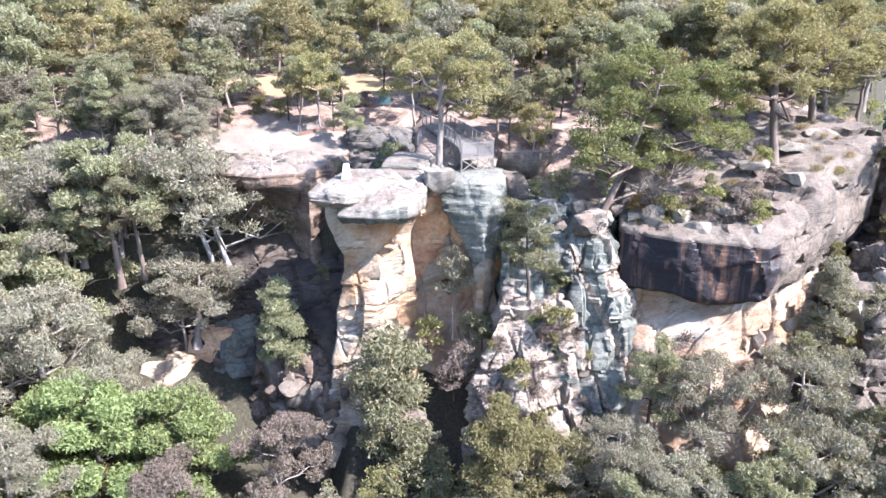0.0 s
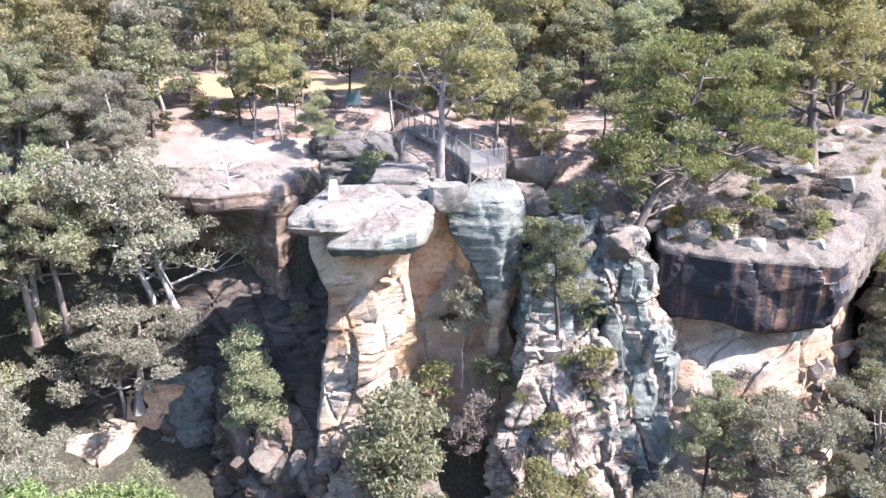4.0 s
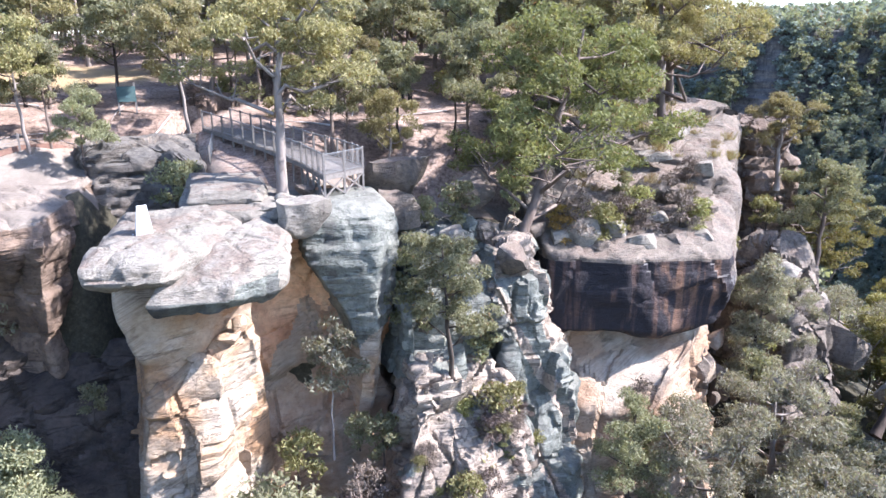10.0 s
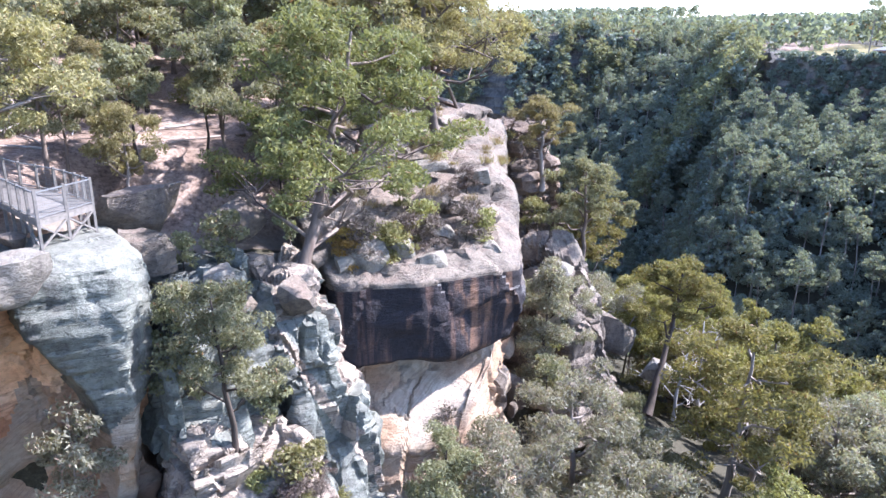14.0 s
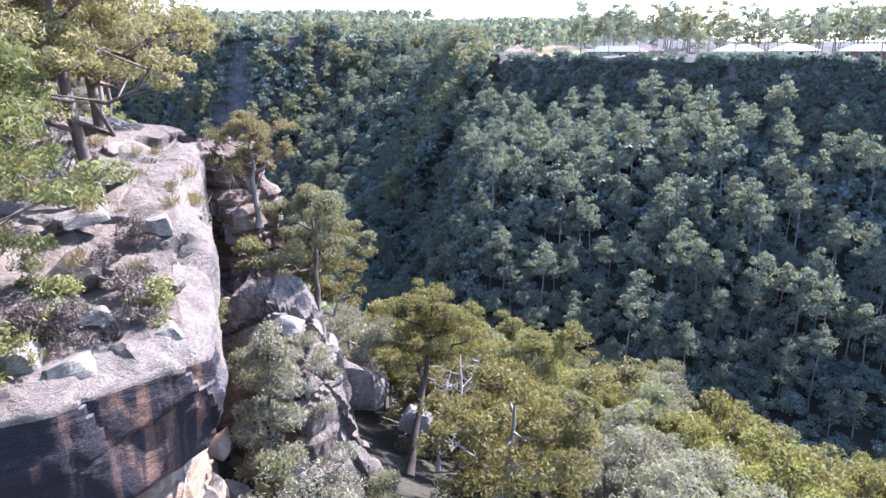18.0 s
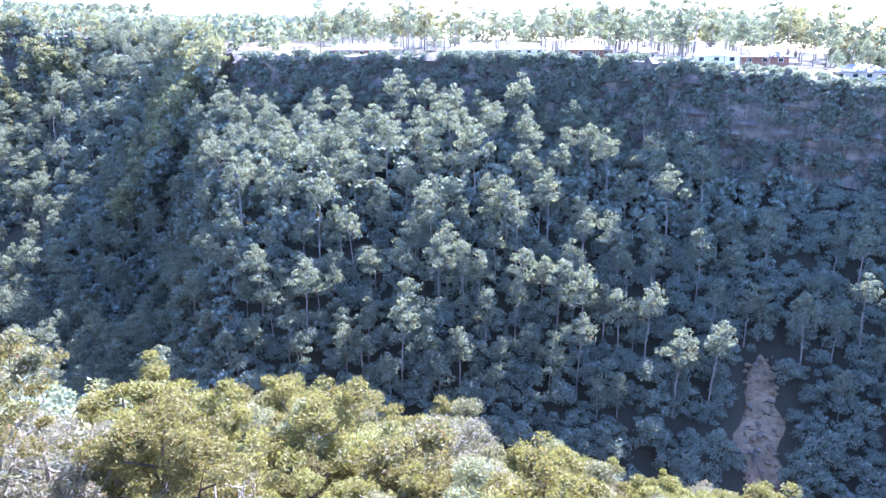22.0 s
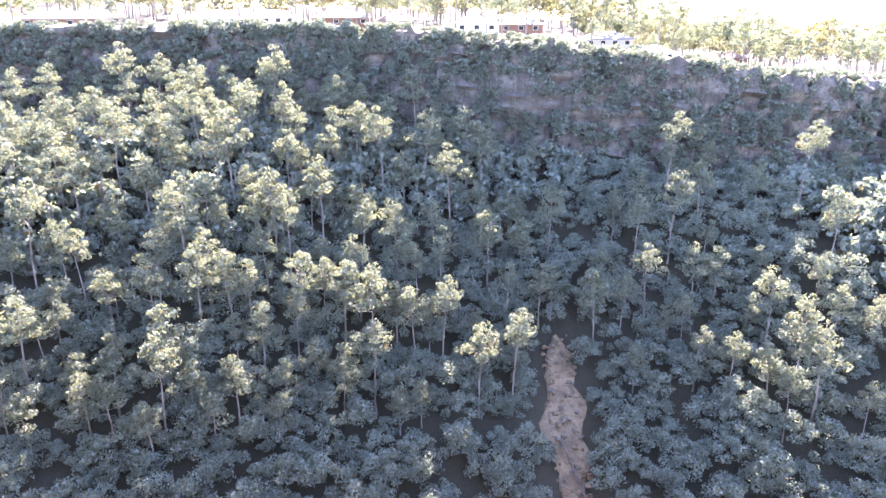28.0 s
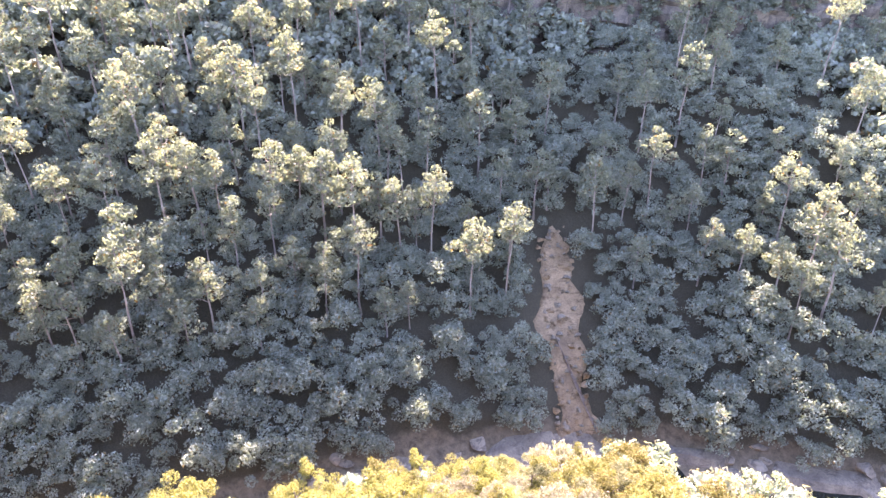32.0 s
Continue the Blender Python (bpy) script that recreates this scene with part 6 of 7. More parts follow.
# lookout platform and walkway
walkway = holder("lookout_walkway", 2.6, 54, 0.5, "grey timber lookout platform and raised walkway with mesh railings", "walkway")
LEFT = [(1.4, 52.0, 0.5), (1.35, 53.6, 0.56), (1.3, 55.4, 0.64), (0.95, 57.4, 0.78), (0.4, 59.4, 0.98), (-0.35, 61.4, 1.2), (-1.1, 63.4, 1.42), (-1.9, 65.4, 1.65)]
RIGHT = [(3.85, 53.4, 0.5), (3.75, 54.6, 0.56), (3.5, 56.2, 0.64), (2.75, 58.0, 0.78), (2.2, 60.0, 0.98), (1.45, 62.0, 1.2), (0.7, 64.0, 1.42), (-0.1, 66.0, 1.65)]


def put(name, data, parent, label=""):
    """A part modelled in the world's own metres under a holder that stands elsewhere."""
    ob = part(name, data, parent, label)
    ob.matrix_parent_inverse = Matrix.Translation(-Vector(parent.location))
    return ob


def lerp3(a, b, t):
    return tuple(p + (q - p) * t for p, q in zip(a, b))


for k in range(len(LEFT) - 1):
    steps_here = 11
    for m in range(steps_here):
        a, b = lerp3(LEFT[k], LEFT[k + 1], (m + 0.5) / steps_here), lerp3(RIGHT[k], RIGHT[k + 1], (m + 0.5) / steps_here)
        put("deck_board", beam_data("deck_board", TIMBER, a, b, 0.155, 0.04), walkway)
    for side in (LEFT, RIGHT):
        put("edge_beam", beam_data("edge_beam", TIMBER, tuple(np.array(side[k]) - (0, 0, 0.13)), tuple(np.array(side[k + 1]) - (0, 0, 0.13)), 0.08, 0.2), walkway)
put("edge_beam", beam_data("edge_beam", TIMBER, tuple(np.array(LEFT[0]) - (0, 0, 0.13)), tuple(np.array(RIGHT[0]) - (0, 0, 0.13)), 0.08, 0.2), walkway)


def railing(a, b, foot=True):
    """One bay: posts at the ends, top and foot rails, a mesh panel between."""
    a, b = np.array(a), np.array(b)
    up = np.array([0, 0, 1.0])
    put("rail", beam_data("rail", MESH, a + up * 1.0, b + up * 1.0, 0.05, 0.05), walkway)
    put("rail", beam_data("rail", MESH, a + up * 0.1, b + up * 0.1, 0.035, 0.035), walkway)
    n = max(3, int(np.linalg.norm(b - a) / 0.09))
    v, f = [], []
    for i in range(1, n):
        p = a + (b - a) * i / n
        w = (b - a) / np.linalg.norm(b - a) * 0.006
        base = len(v)
        v += [p + up * 0.1 - w, p + up * 0.1 + w, p + up * 1.0 + w, p + up * 1.0 - w]
        f.append((base, base + 1, base + 2, base + 3))
    for i in range(1, 10):
        z = 0.1 + 0.9 * i / 10
        base = len(v)
        v += [a + up * (z - 0.005), b + up * (z - 0.005), b + up * (z + 0.005), a + up * (z + 0.005)]
        f.append((base, base + 1, base + 2, base + 3))
    put("mesh_panel", grid_mesh("mesh_panel", np.array(v), f, MESH, smooth=False), walkway, "grey wire mesh railing panel")


def post(p, drop):
    p = np.array(p)
    put("post", beam_data("post", TIMBER, p - (0, 0, drop), p + (0, 0, 1.08), 0.1, 0.1), walkway)


for side, drops in ((LEFT, (1.25, 1.2, 1.2, 1.0, 0.7, 0.6, 0.5, 0.5)), (RIGHT, (1.2, 0.9, 0.7, 0.6, 0.6, 0.5, 0.5, 0.5))):
    for k, p in enumerate(side):
        post(p, drops[k])
        if k < len(side) - 1:
            post(lerp3(side[k], side[k + 1], 0.5), drops[k])
            mid = lerp3(side[k], side[k + 1], 0.5)
            railing(side[k], mid)
            railing(mid, side[k + 1])
for t in (0.0, 0.5):
    railing(lerp3(LEFT[0], RIGHT[0], t), lerp3(LEFT[0], RIGHT[0], t + 0.5))
post(lerp3(LEFT[0], RIGHT[0], 0.5), 1.2)
mid = lerp3(LEFT[0], RIGHT[0], 0.5)
for a, b in ((LEFT[0], mid), (mid, RIGHT[0]), (mid, LEFT[0]), (RIGHT[0], mid), (LEFT[0], LEFT[1])):
    put("brace", beam_data("brace", TIMBER, (a[0], a[1], a[2] - 1.05), (b[0], b[1], b[2] - 0.2), 0.07, 0.07), walkway)

# low fence along the cleft
fence = holder("timber_fence", -7, 66, 0.6, "low dark timber fence along the rock cleft", "fence")
REDWOOD = plain_material("dark_red_brown_timber", (0.17, 0.1, 0.075), 0.85, 0.3, 6)
FENCE = [(-13.2, 64.4), (-11.6, 64.9), (-10.1, 65.3), (-8.1, 66.6), (-6.4, 66.9), (-4.8, 66.7), (-3.1, 65.6)]
for k, (x, y) in enumerate(FENCE):
    z = at(x, y)
    put("post", beam_data("post", TIMBER, (x, y, z - 0.3), (x, y, z + 0.95), 0.1, 0.1), fence)
    if k:
        px, py = FENCE[k - 1]
        pz = at(px, py)
        put("board", beam_data("board", REDWOOD, (px, py, pz + 0.15), (x, y, z + 0.15), 0.05, 0.3), fence)
        put("wire", beam_data("wire", MESH, (px, py, pz + 0.85), (x, y, z + 0.85), 0.02, 0.02), fence)
        put("wire", beam_data("wire", MESH, (px, py, pz + 0.55), (x, y, z + 0.55), 0.02, 0.02), fence)

# wire guard where the walkway leaves the ground
guard = holder("wire_guard", -2.6, 63, 0.2, "short grey wire mesh guard by the rock cleft", "fence")
GUARD = [(-3.4, 65.2), (-2.9, 63.4), (-2.2, 61.8), (-1.8, 62.9)]
for k, (x, y) in enumerate(GUARD):
    z = at(x, y)
    put("post", beam_data("post", TIMBER, (x, y, z - 0.3), (x, y, z + 1.05), 0.09, 0.09), guard)
    if k:
        px, py = GUARD[k - 1]
        pz = at(px, py)
        n = 12
        wires = [(lerp3((px, py, pz + 0.1), (x, y, z + 0.1), i / n), lerp3((px, py, pz + 1.0), (x, y, z + 1.0), i / n)) for i in range(1, n)]
        wires += [((px, py, pz + 0.1 + 0.15 * i), (x, y, z + 0.1 + 0.15 * i)) for i in range(7)]
        for a, b in wires:
            put("wire", beam_data("wire", MESH, a, b, 0.014, 0.014), guard)
# notice board among the trees
BOARD = plain_material("faded_teal_board", (0.06, 0.105, 0.105), 0.6, 0.15, 5)
sign = holder("notice_board", -5.7, 69.8, at(-5.7, 69.8), "faded teal notice board on two timber posts", "sign")
for x in (-0.5, 0.5):
    part("post", beam_data("post", TIMBER, (x, 0, -0.3), (x, 0, 1.9), 0.1, 0.1), sign)
part("panel", box_data("panel", BOARD, [((0, -0.08, 1.2), (1.1, 0.05, 0.95))]), sign)

# bushes, grass and litter on the ledges
bush_rng = np.random.default_rng(61)
for key, name, label, spots in (
        ("bush_flower", "flowering_bush", "orange-yellow flowering bush on the cliff edge", [(14.4, 50.9, -3.4), (15.0, 51.6, -3.2)]),
        ("bush_green", "green_bush", "green bush in a rock crevice", [(5.0, 50.9, -4.6), (4.9, 50.2, -6.6), (2.0, 50.2, -12.4), (3.0, 49.4, -12.8), (8.6, 49.2, -8.6), (16.3, 51.6, -3.2), (20.5, 53, -2.0), (-3.6, 59.2, -0.4), (-4.6, 58.6, -1.2), (9.0, 52.8, -2.4), (7.2, 53.2, -2.4), (12.8, 53.2, -2.0), (-9.6, 52.6, -9), (26, 46.6, -13), (30.4, 51.6, -10), (29.4, 53.4, -8)]),
        ("bush_olive", "olive_bush", "yellow-green grassy bush on a rock ledge", [(17.2, 49.8, -3.7), (22.8, 49.2, -3.5), (20.0, 51.2, -2.9), (6.8, 46.4, -13.6), (5.2, 45.2, -14.2), (8.0, 47.0, -11.2), (16.6, 50.4, -3.6), (18.6, 50.9, -3.2), (31.6, 54, -7.6), (30.6, 49.8, -13), (37.2, 55.6, -6.4), (-1.2, 50.2, -13.2), (25.6, 55.4, -0.3)]),
        ("bush_dry", "dry_bush", "brown dead bush among the rocks", [(15.4, 50.6, -3.6), (19.6, 49.8, -3.6), (21.6, 49.4, -3.6), (23.2, 50.2, -3.0), (25.2, 52.4, -1.6), (18.0, 50.2, -3.4), (17.6, 47.2, -14.0), (17.9, 47.4, -13.0), (16.8, 47.2, -15.0), (22.6, 51.4, -2.6), (1.6, 48.2, -15), (0.8, 47.6, -16), (30.8, 55, -7), (7.8, 46.8, -12), (6.4, 45.6, -14.6)])):
    for x, y, z in spots:
        plant(key, name, label, x, y, z - 0.15, bush_rng.uniform(0.8, 1.5), bush_rng.uniform(0, 360))

# shrubs and fallen branches on the plateau
scrub_rng = np.random.default_rng(67)
for k in range(46):
    x, y = scrub_rng.uniform(-30, 34), scrub_rng.uniform(61, 80)
    if not on_plateau(np.array([x]), np.array([y]))[0] or math.hypot((x + 15) / 12, (y - 80) / 5) < 1:
        continue
    key, name, label = (("bush_green", "green_bush", "low green bush under the gums"), ("bush_dry", "dry_bush", "low brown bush under the gums"), ("bush_olive", "olive_bush", "low olive bush under the gums"))[int(scrub_rng.integers(3))]
    plant(key, name, label, x, y, None, scrub_rng.uniform(0.7, 1.4), scrub_rng.uniform(0, 360), group="bushes on the plateau")
for k in range(34):
    x, y = scrub_rng.uniform(-14, 32), scrub_rng.uniform(57, 74)
    if not on_plateau(np.array([x]), np.array([y]))[0]:
        continue
    n, a, bv, bf = scrub_rng.uniform(1.2, 4.0), scrub_rng.uniform(0, 6.28), [], []
    dx, dy = math.cos(a) * n, math.sin(a) * n
    tube([(x, y, at(x, y) + 0.05), (x + dx / 2 + 0.1, y + dy / 2, at(x + dx / 2, y + dy / 2) + 0.12), (x + dx, y + dy, at(x + dx, y + dy) + 0.06)], [0.07, 0.055, 0.02], 5, bv, bf)
    tube([(x + dx / 2, y + dy / 2, at(x + dx / 2, y + dy / 2) + 0.1), (x + dx * 0.7 - dy * 0.2, y + dy * 0.7 + dx * 0.2, at(x + dx * 0.7, y + dy * 0.7) + 0.2)], [0.035, 0.012], 4, bv, bf)
    tagged(new("fallen_branch", grid_mesh("fallen_branch", np.concatenate(bv), np.concatenate(bf), BARK["pale" if k % 3 else "white"])), "dead grey branch lying on the leaf litter", "branch", "fallen branches")
# dead twigs and tufts on the broken ridge
for k in range(22):
    x, z = scrub_rng.uniform(2.4, 11), scrub_rng.uniform(-18, -9.6)
    y = float(np.interp(z, [-26, -19, -14, -10.6, -9], [43.0, 44.6, 45.6, 47.0, 49.0])) - 1.0
    found = scene.ray_cast(bpy.context.evaluated_depsgraph_get(), (x, y - 2, z + 1.5), (0, 0.8, -0.6))
    if found[0]:
        key, name, label = (("bush_dry", "dry_bush", "dead twiggy bush on the broken ridge"), ("bush_olive", "olive_bush", "yellow-green tussock on the broken ridge"))[k % 2]
        plant(key, name, label, found[1].x, found[1].y, found[1].z - 0.1, scrub_rng.uniform(0.4, 0.9), scrub_rng.uniform(0, 360), group="bushes on the broken ridge")

tuft_rng = np.random.default_rng(63)
for x, y, z in [(17.5 + tuft_rng.uniform(-2.5, 6), 51.5 + tuft_rng.uniform(-1.5, 3.5), None) for _ in range(26)] + [(tuft_rng.uniform(24, 33), tuft_rng.uniform(54, 62), None) for _ in range(26)]:
    hit_top = scene.ray_cast(bpy.context.evaluated_depsgraph_get(), (x, y, 4.5), (0, 0, -1))
    if not hit_top[0] or hit_top[1].z < -6:
        continue
    ob = new("grass_tuft", TUFT)
    ob.location = hit_top[1]
    s = tuft_rng.uniform(0.8, 1.8)
    ob.scale = (s, s, s)
    ob.rotation_euler = (0, 0, tuft_rng.uniform(0, 6))
    tagged(ob, "dry straw-coloured grass tuft on the bare rock", "grass", "grass tufts on the cliff top")

# ---- the far side ----


def cliff_strip(name, label, line, z_top, depth, mat, seed, step=1.3, proud=1.5, lean=4.0):
    """A long bedded cliff along a line of (x, y), facing to its left."""
    pts, tops = [], []
    for k, ((ax, ay), (bx, by)) in enumerate(zip(line, line[1:])):
        n = max(1, int(math.hypot(bx - ax, by - ay) / step))
        for m in range(n):
            pts.append((ax + (bx - ax) * m / n, ay + (by - ay) * m / n))
            tops.append(z_top[k] + (z_top[k + 1] - z_top[k]) * m / n)
    pts, tops = np.array(pts), np.array(tops)
    for _ in range(6):
        pts[1:-1] = (pts[:-2] + 2 * pts[1:-1] + pts[2:]) / 4
    d = np.gradient(pts, axis=0)
    out = np.stack([-d[:, 1], d[:, 0]], 1) / np.linalg.norm(d, axis=1, keepdims=True)
    rows = int(depth / 1.0)
    p = []
    for r in range(-4, rows + 1):
        if r < 0:
            off, z = proud - 10 * (-r / 4.0), tops + 0.8 - 0.5 * (-r / 4.0)
        else:
            t = r / rows
            off, z = proud + lean * t ** 1.2, tops + 0.7 - depth * t
        p.append(np.column_stack([pts + out * off, z]))
    p = np.array(p)
    h, w = p.shape[:2]
    i, j = np.meshgrid(np.arange(h - 1), np.arange(w - 1), indexing="ij")
    quads = np.stack([i * w + j, (i + 1) * w + j, (i + 1) * w + j + 1, i * w + j + 1], -1).reshape(-1, 4)
    v = p.reshape(-1, 3)
    nrm = point_normals(v, np.concatenate([quads[:, :3], quads[:, [0, 2, 3]]]))
    v = weather(v, nrm, 1.5, 2.6, 0.8, 6.0, 1.2, seed, 0.3)
    return tagged(new(name, crisp(grid_mesh(name, v, quads, mat), 40)), label, "cliff")


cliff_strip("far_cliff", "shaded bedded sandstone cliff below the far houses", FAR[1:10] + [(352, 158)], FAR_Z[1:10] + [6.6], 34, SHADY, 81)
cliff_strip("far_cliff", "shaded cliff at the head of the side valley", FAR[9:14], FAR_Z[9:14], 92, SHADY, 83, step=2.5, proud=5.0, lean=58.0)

# scrub clinging to ledges of the far cliff
ledge_rng = np.random.default_rng(97)
line = np.array(FAR, float)
run = np.concatenate([[0], np.cumsum(np.linalg.norm(np.diff(line, axis=0), axis=1))])
way = np.concatenate([ledge_rng.uniform(2.0, 8.0, 1600), np.interp(ledge_rng.uniform(run[8], run[13], 1300), run, np.arange(len(run)))])
way = np.minimum(way, 12.999)
foot_k = np.floor(way).astype(int)
rim_z = np.interp(way, np.arange(len(FAR_Z)), FAR_Z)
step_xy = line[foot_k + 1] - line[foot_k]
step_xy /= np.linalg.norm(step_xy, axis=1, keepdims=True)
down = ledge_rng.uniform(0, 1, 2900) ** np.where(way < 8, 1.3, 1.0) * np.where(way < 8, 26, 64)
spot = line[foot_k] + (line[foot_k + 1] - line[foot_k]) * (way - foot_k)[:, None] + np.stack([-step_xy[:, 1], step_xy[:, 0]], 1) * np.where(way < 8, 1.6 + 0.12 * down, 5.6 + 0.62 * down)[:, None]
woods("cliff_scrub", "dark scrub clinging to ledges of the far cliff", spot[way < 8], ["low_a", "low_c"], 98, (0.22, 0.6), 0.6, (rim_z - down)[way < 8])
woods("cliff_scrub", "gums clinging to the steep head of the side valley", spot[way >= 8], ["hill_a", "low_b", "low_a"], 99, (0.7, 1.3), 1.0, (rim_z - down)[way >= 8])

# landslip
u = np.linspace(0, 1, 60)
w = np.linspace(-1, 1, 17)
U, V = np.meshgrid(u, w, indexing="ij")
sx = 131 + (166 - 131) * U
half = np.interp(U, [0, 0.12, 0.3, 0.6, 0.9, 1.0], [5.5, 4.2, 3.6, 5.0, 3.0, 0.5]) * (1 + 0.7 * fbm(np.stack([sx, V * 0, V * 0 + 9 * np.sign(V)], -1), 4, 4, 91))
sy = slip_mid(sx) + V * half
sz = land(sx, sy) + 0.6 + 0.9 * fbm(np.stack([sx, sy, sx * 0], -1), 3, 4, 93) - 1.0 * np.abs(V) ** 4
i, j = np.meshgrid(np.arange(59), np.arange(16), indexing="ij")
slip = holder("landslip", 0, 0, 0, "bare pinkish earth scar of a landslip down the far slope", "landslip")
part("scar", grid_mesh("scar", np.stack([sx, sy, sz], -1).reshape(-1, 3), np.stack([i * 17 + j, (i + 1) * 17 + j, (i + 1) * 17 + j + 1, i * 17 + j + 1], -1).reshape(-1, 4), EARTH), slip)
slip_rng = np.random.default_rng(95)
for k in range(110):
    x = slip_rng.uniform(133, 165)
    y = slip_mid(x) + slip_rng.uniform(-3.5, 3.5)
    ob = part("rock", block_data(EARTH if k % 2 else RIVERROCK, int(slip_rng.integers(6))), slip)
    ob.location = (x, y, at(x, y) + 0.9)
    s = slip_rng.uniform(0.5, 1.6)
    ob.scale = (s, s, s)
    ob.rotation_euler = (slip_rng.uniform(-0.4, 0.4), 0, slip_rng.uniform(0, 6))
for k in range(2):
    x = 137 + 5 * k
    y = slip_mid(x) - 2 + k * 1.5
    lv, lf = [], []
    tube([(x - 5, y - 0.6, at(x - 5, y) + 1.2), (x, y, at(x, y) + 1.5), (x + 6, y + 0.5, at(x + 6, y) + 1.7)], [0.2, 0.17, 0.09], 6, lv, lf)
    part("fallen_trunk", grid_mesh("fallen_trunk", np.concatenate(lv), np.concatenate(lf), BARK["pink"]), slip, "pale fallen tree trunk")

# river
WATER, wn, wl, wb = nodes_of("dark_river_water", 0.08)
wb.inputs["Base Color"].default_value = (0.012, 0.014, 0.012, 1)
wb.inputs["Specular IOR Level"].default_value = 0.5
bump(wn, wl, wb, noise_node(wn, wl, 1.5, 4), 0.15, 0.05)
rx = np.array([p for p in RIVER[4:13]], float)
dense = np.concatenate([rx[k] + (rx[k + 1] - rx[k]) * np.linspace(0, 1, 12, endpoint=False)[:, None] for k in range(len(rx) - 1)])
for _ in range(8):
    dense[1:-1] = (dense[:-2] + 2 * dense[1:-1] + dense[2:]) / 4
dd = np.gradient(dense, axis=0)
nn2 = np.stack([-dd[:, 1], dd[:, 0]], 1) / np.linalg.norm(dd, axis=1, keepdims=True)
rv = np.concatenate([np.column_stack([dense + nn2 * o, np.full(len(dense), -86.3)]) for o in (6.0, 2.0, -2.0, -6.0)])
nd = len(dense)
i, j = np.meshgrid(np.arange(3), np.arange(nd - 1), indexing="ij")
tagged(new("water", grid_mesh("water", rv, np.stack([i * nd + j, (i + 1) * nd + j, (i + 1) * nd + j + 1, i * nd + j + 1], -1).reshape(-1, 4), WATER)), "dark still river in the gorge", "river", kind="structure")
river_rng = np.random.default_rng(97)
for k in range(110):
    t = river_rng.uniform(1.2, 6.6)
    a, b = RIVER[4 + int(t)], RIVER[5 + int(t)]
    px, py = a[0] + (b[0] - a[0]) * (t % 1), a[1] + (b[1] - a[1]) * (t % 1)
    ln = math.hypot(b[0] - a[0], b[1] - a[1])
    off = river_rng.choice([river_rng.uniform(4, 11), river_rng.uniform(-5, 5)])
    x, y = px + (b[1] - a[1]) / ln * off, py - (b[0] - a[0]) / ln * off
    s = river_rng.uniform(0.8, 3.2)
    ob = rock_at("river_boulder", block_data(RIVERROCK, int(river_rng.integers(6))), x, y, at(x, y) + 0.2, "grey boulder on the river bank", "boulder", "boulders along the river")
    ob.scale = (s * 1.3, s * 1.3, s * 0.8)
    ob.rotation_euler = (0, 0, river_rng.uniform(0, 6))
for x, y, sx_, sy_ in ((133, -12, 10, 16), (131, -24, 9, 12), (121, -42, 8, 14), (110, -60, 8, 16), (100, -74, 8, 14), (136, 10, 8, 18)):
    rock_at("river_shelf", chunk("river_shelf", RIVERROCK, (sx_, sy_, 3.0), int(x), k=16, cuts=6, rough=0.1, round_off=0.3, turn=-35 if y < -30 else -12), x + 1, y, -86.4, "flat layered rock shelf beside the river", "rock shelf")

# houses along the far rim
WALLS = [plain_material("house_wall_%s" % n, c, 0.8, 0.08, 1.0) for n, c in (("cream", (0.4, 0.36, 0.3)), ("brick", (0.2, 0.11, 0.08)), ("white", (0.6, 0.59, 0.56)))]
ROOFS = [plain_material("house_roof_%s" % n, c, 0.6, 0.12, 2.0) for n, c in (("pale", (0.5, 0.49, 0.48)), ("grey", (0.16, 0.16, 0.17)), ("brown", (0.14, 0.09, 0.07)))]
GLASS, gn, gl, gb = nodes_of("dark_window_glass", 0.05)
gb.inputs["Base Color"].default_value = (0.03, 0.035, 0.04, 1)


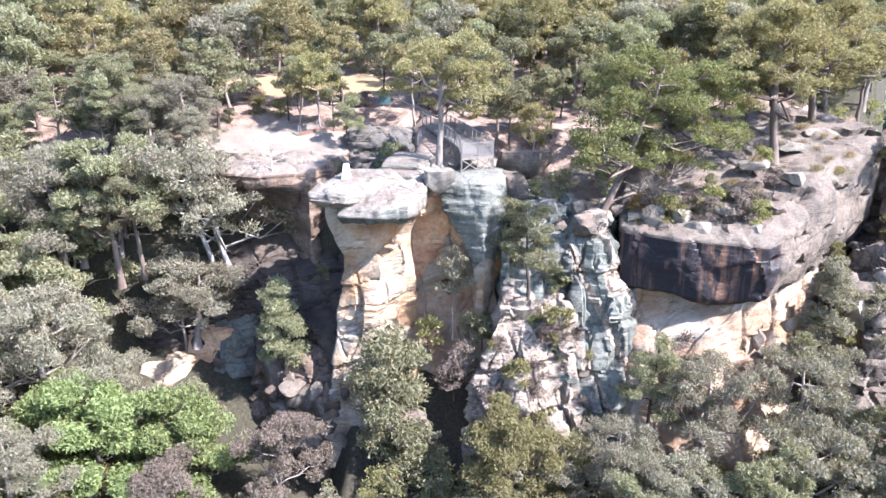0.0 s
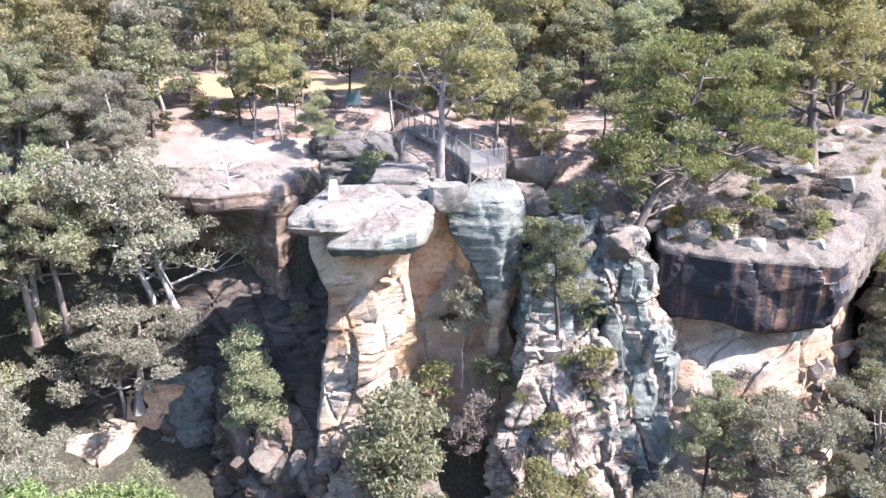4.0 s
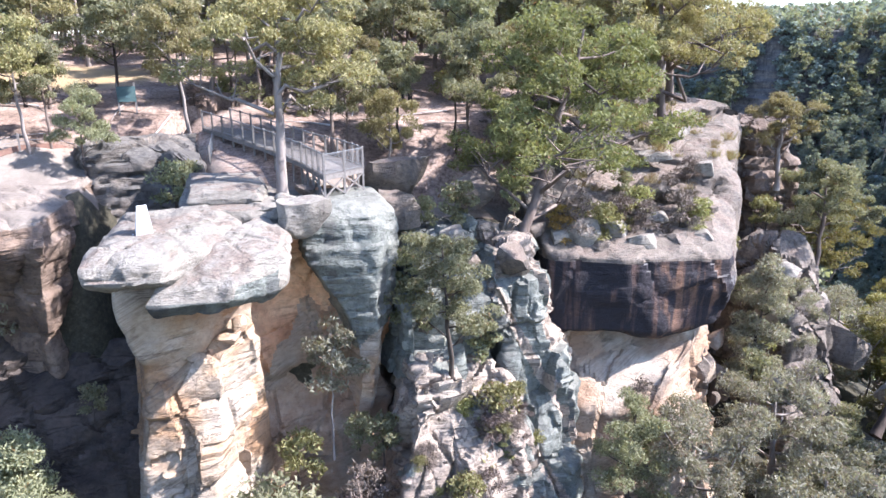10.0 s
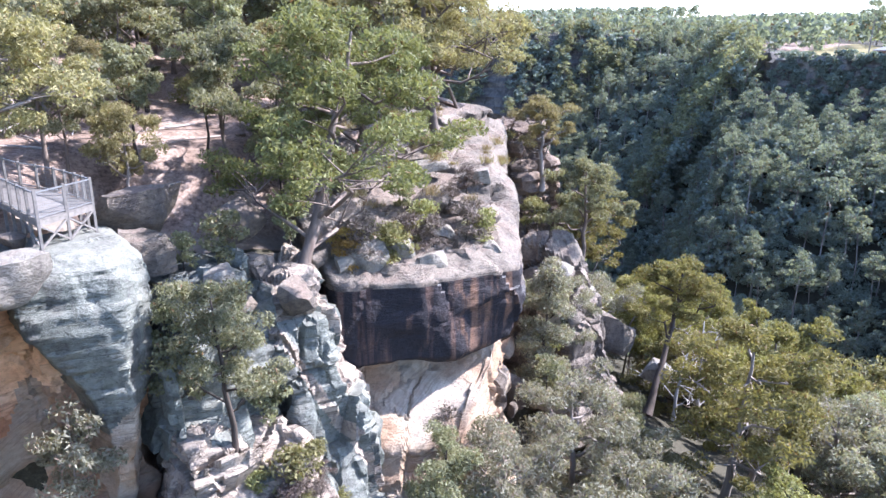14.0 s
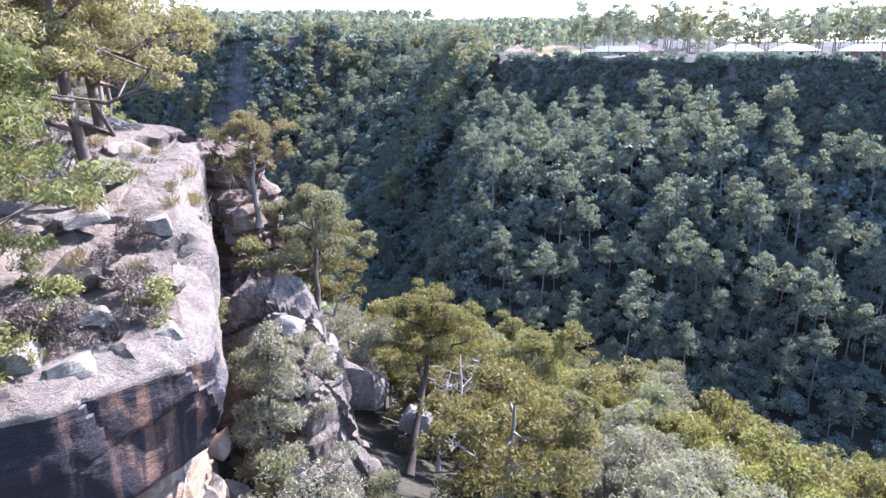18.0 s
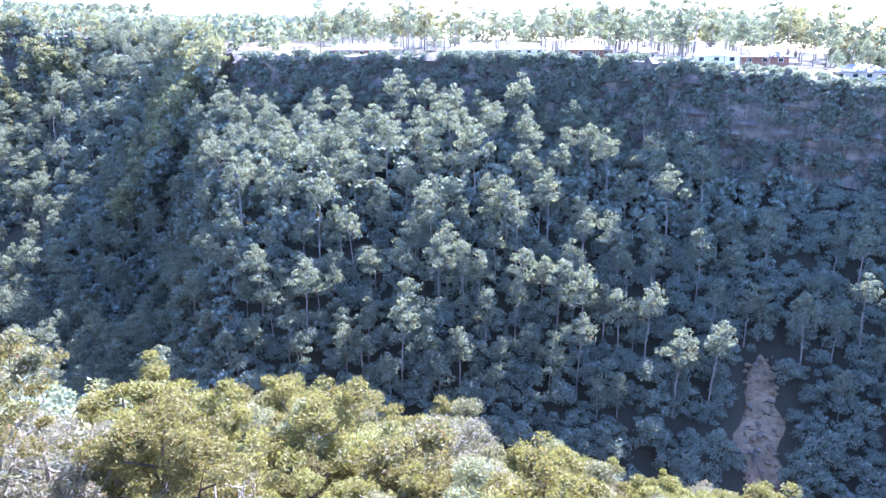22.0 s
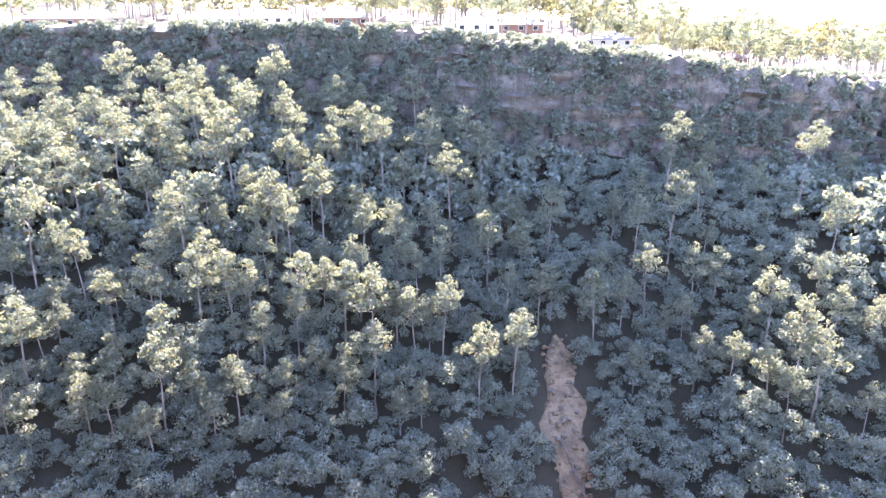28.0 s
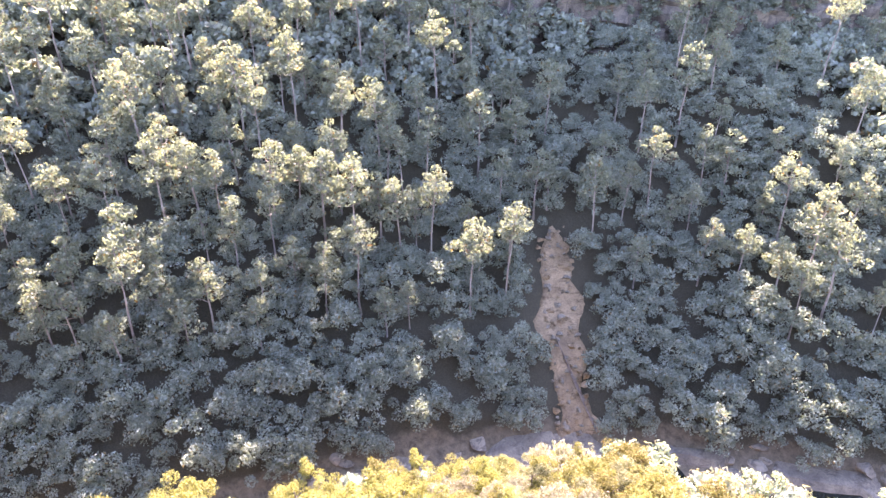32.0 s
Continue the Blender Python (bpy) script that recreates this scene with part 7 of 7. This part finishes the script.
def house(x, y, w, d, wall, roof, turn, label):
    ob = holder("house", x, y, at(x, y), label, "house", "houses on the far rim")
    ob.rotation_euler = (0, 0, radians(turn))
    part("wall", box_data("wall", wall, [((0, 0, 1.3), (w, d, 3.0))]), ob)
    e, r = 0.6, min(w, d) / 2
    hw, hd = w / 2 + e, d / 2 + e
    ridge = max(0.3, (w - d) / 2) if w > d else 0.3
    v = np.array([(-hw, -hd, 2.75), (hw, -hd, 2.75), (hw, hd, 2.75), (-hw, hd, 2.75), (-ridge, 0, 2.8 + r * 0.45), (ridge, 0, 2.8 + r * 0.45), (-hw, -hd, 2.6), (hw, -hd, 2.6), (hw, hd, 2.6), (-hw, hd, 2.6)])
    f = [(0, 1, 5, 4), (2, 3, 4, 5), (1, 2, 5, 5), (3, 0, 4, 4), (6, 7, 1, 0), (7, 8, 2, 1), (8, 9, 3, 2), (9, 6, 0, 3), (9, 8, 7, 6)]
    me = bpy.data.meshes.new("roof")
    me.from_pydata([tuple(p) for p in v], [], [tuple(dict.fromkeys(q)) for q in f])
    me.materials.append(roof)
    part("roof", me, ob)
    n = max(2, int(w / 4))
    for k in range(n):
        for side in (-1, 1):
            win = part("window", box_data("window", GLASS, [((0, 0, 0), (1.5, 0.08, 1.2))]), ob)
            win.location = (-w / 2 + w * (k + 0.5) / n, side * (d / 2 + 0.02), 1.6)
            frame_part = part("window_frame", box_data("window_frame", WALLS[2], [((0, 0, 0.65), (1.7, 0.12, 0.1)), ((0, 0, -0.65), (1.7, 0.12, 0.1)), ((-0.8, 0, 0), (0.1, 0.12, 1.4)), ((0.8, 0, 0), (0.1, 0.12, 1.4))]), win)
    part("door", box_data("door", ROOFS[2], [((-w / 2 - 0.03, d * 0.2, 0.95), (0.08, 1.0, 2.1))]), ob)
    return ob


for x, y, w, d, wall, roof, turn, label in (
        (302, 79, 24, 10, 1, 1, 95, "long low house with a dark roof"), (322, 72, 18, 11, 0, 2, 90, "cream house with a brown roof"), (300, 33, 17, 11, 2, 0, 88, "white house with a pale roof"),
        (300, 14, 16, 10, 2, 0, 92, "white house with a pale roof"), (286, -8, 18, 10, 1, 1, 90, "brick house with a grey roof"), (272, -24, 13, 9, 0, 2, 84, "cream house with a brown roof"),
        (258, -46, 14, 10, 2, 0, 80, "white house with a pale hipped roof"), (270, -66, 15, 10, 1, 1, 80, "brick house with a grey roof"), (256, -92, 16, 10, 0, 1, 75, "cream house with a grey roof"),
        (258, -112, 13, 10, 2, 0, 75, "white house with a pale hipped roof"), (270, -150, 16, 10, 1, 2, 70, "brick house with a brown roof"), (262, -190, 15, 10, 2, 1, 70, "white house with a grey roof")):
    house(x, y, w, d, WALLS[wall], ROOFS[roof], turn, label)
# bushes and single trees on the far rim
rim_rng = np.random.default_rng(99)
for k in range(95):
    x, y = rim_rng.uniform(206, 305), rim_rng.uniform(-200, 110)
    dist, side, _ = along(np.array([x]), np.array([y]), FAR)
    if side[0] > 0 or dist[0] < 3:
        continue
    plant(str(rim_rng.choice(["far_b", "far_d", "far_e"])), "rim_tree", "single gum on the lawn of the far rim", x, y, size=rim_rng.uniform(0.5, 1.4), turn=rim_rng.uniform(0, 360), group="trees on the far rim")
brush = strew(186, 300, -230, 140, 3.4, 41, lambda x, y: on_far_top(x, y) & (along(x, y, FAR)[0] < 9))
woods("rim_scrub", "pale scrub along the edge of the far cliff", brush, ["low_a", "low_c"], 42, (0.25, 0.5))
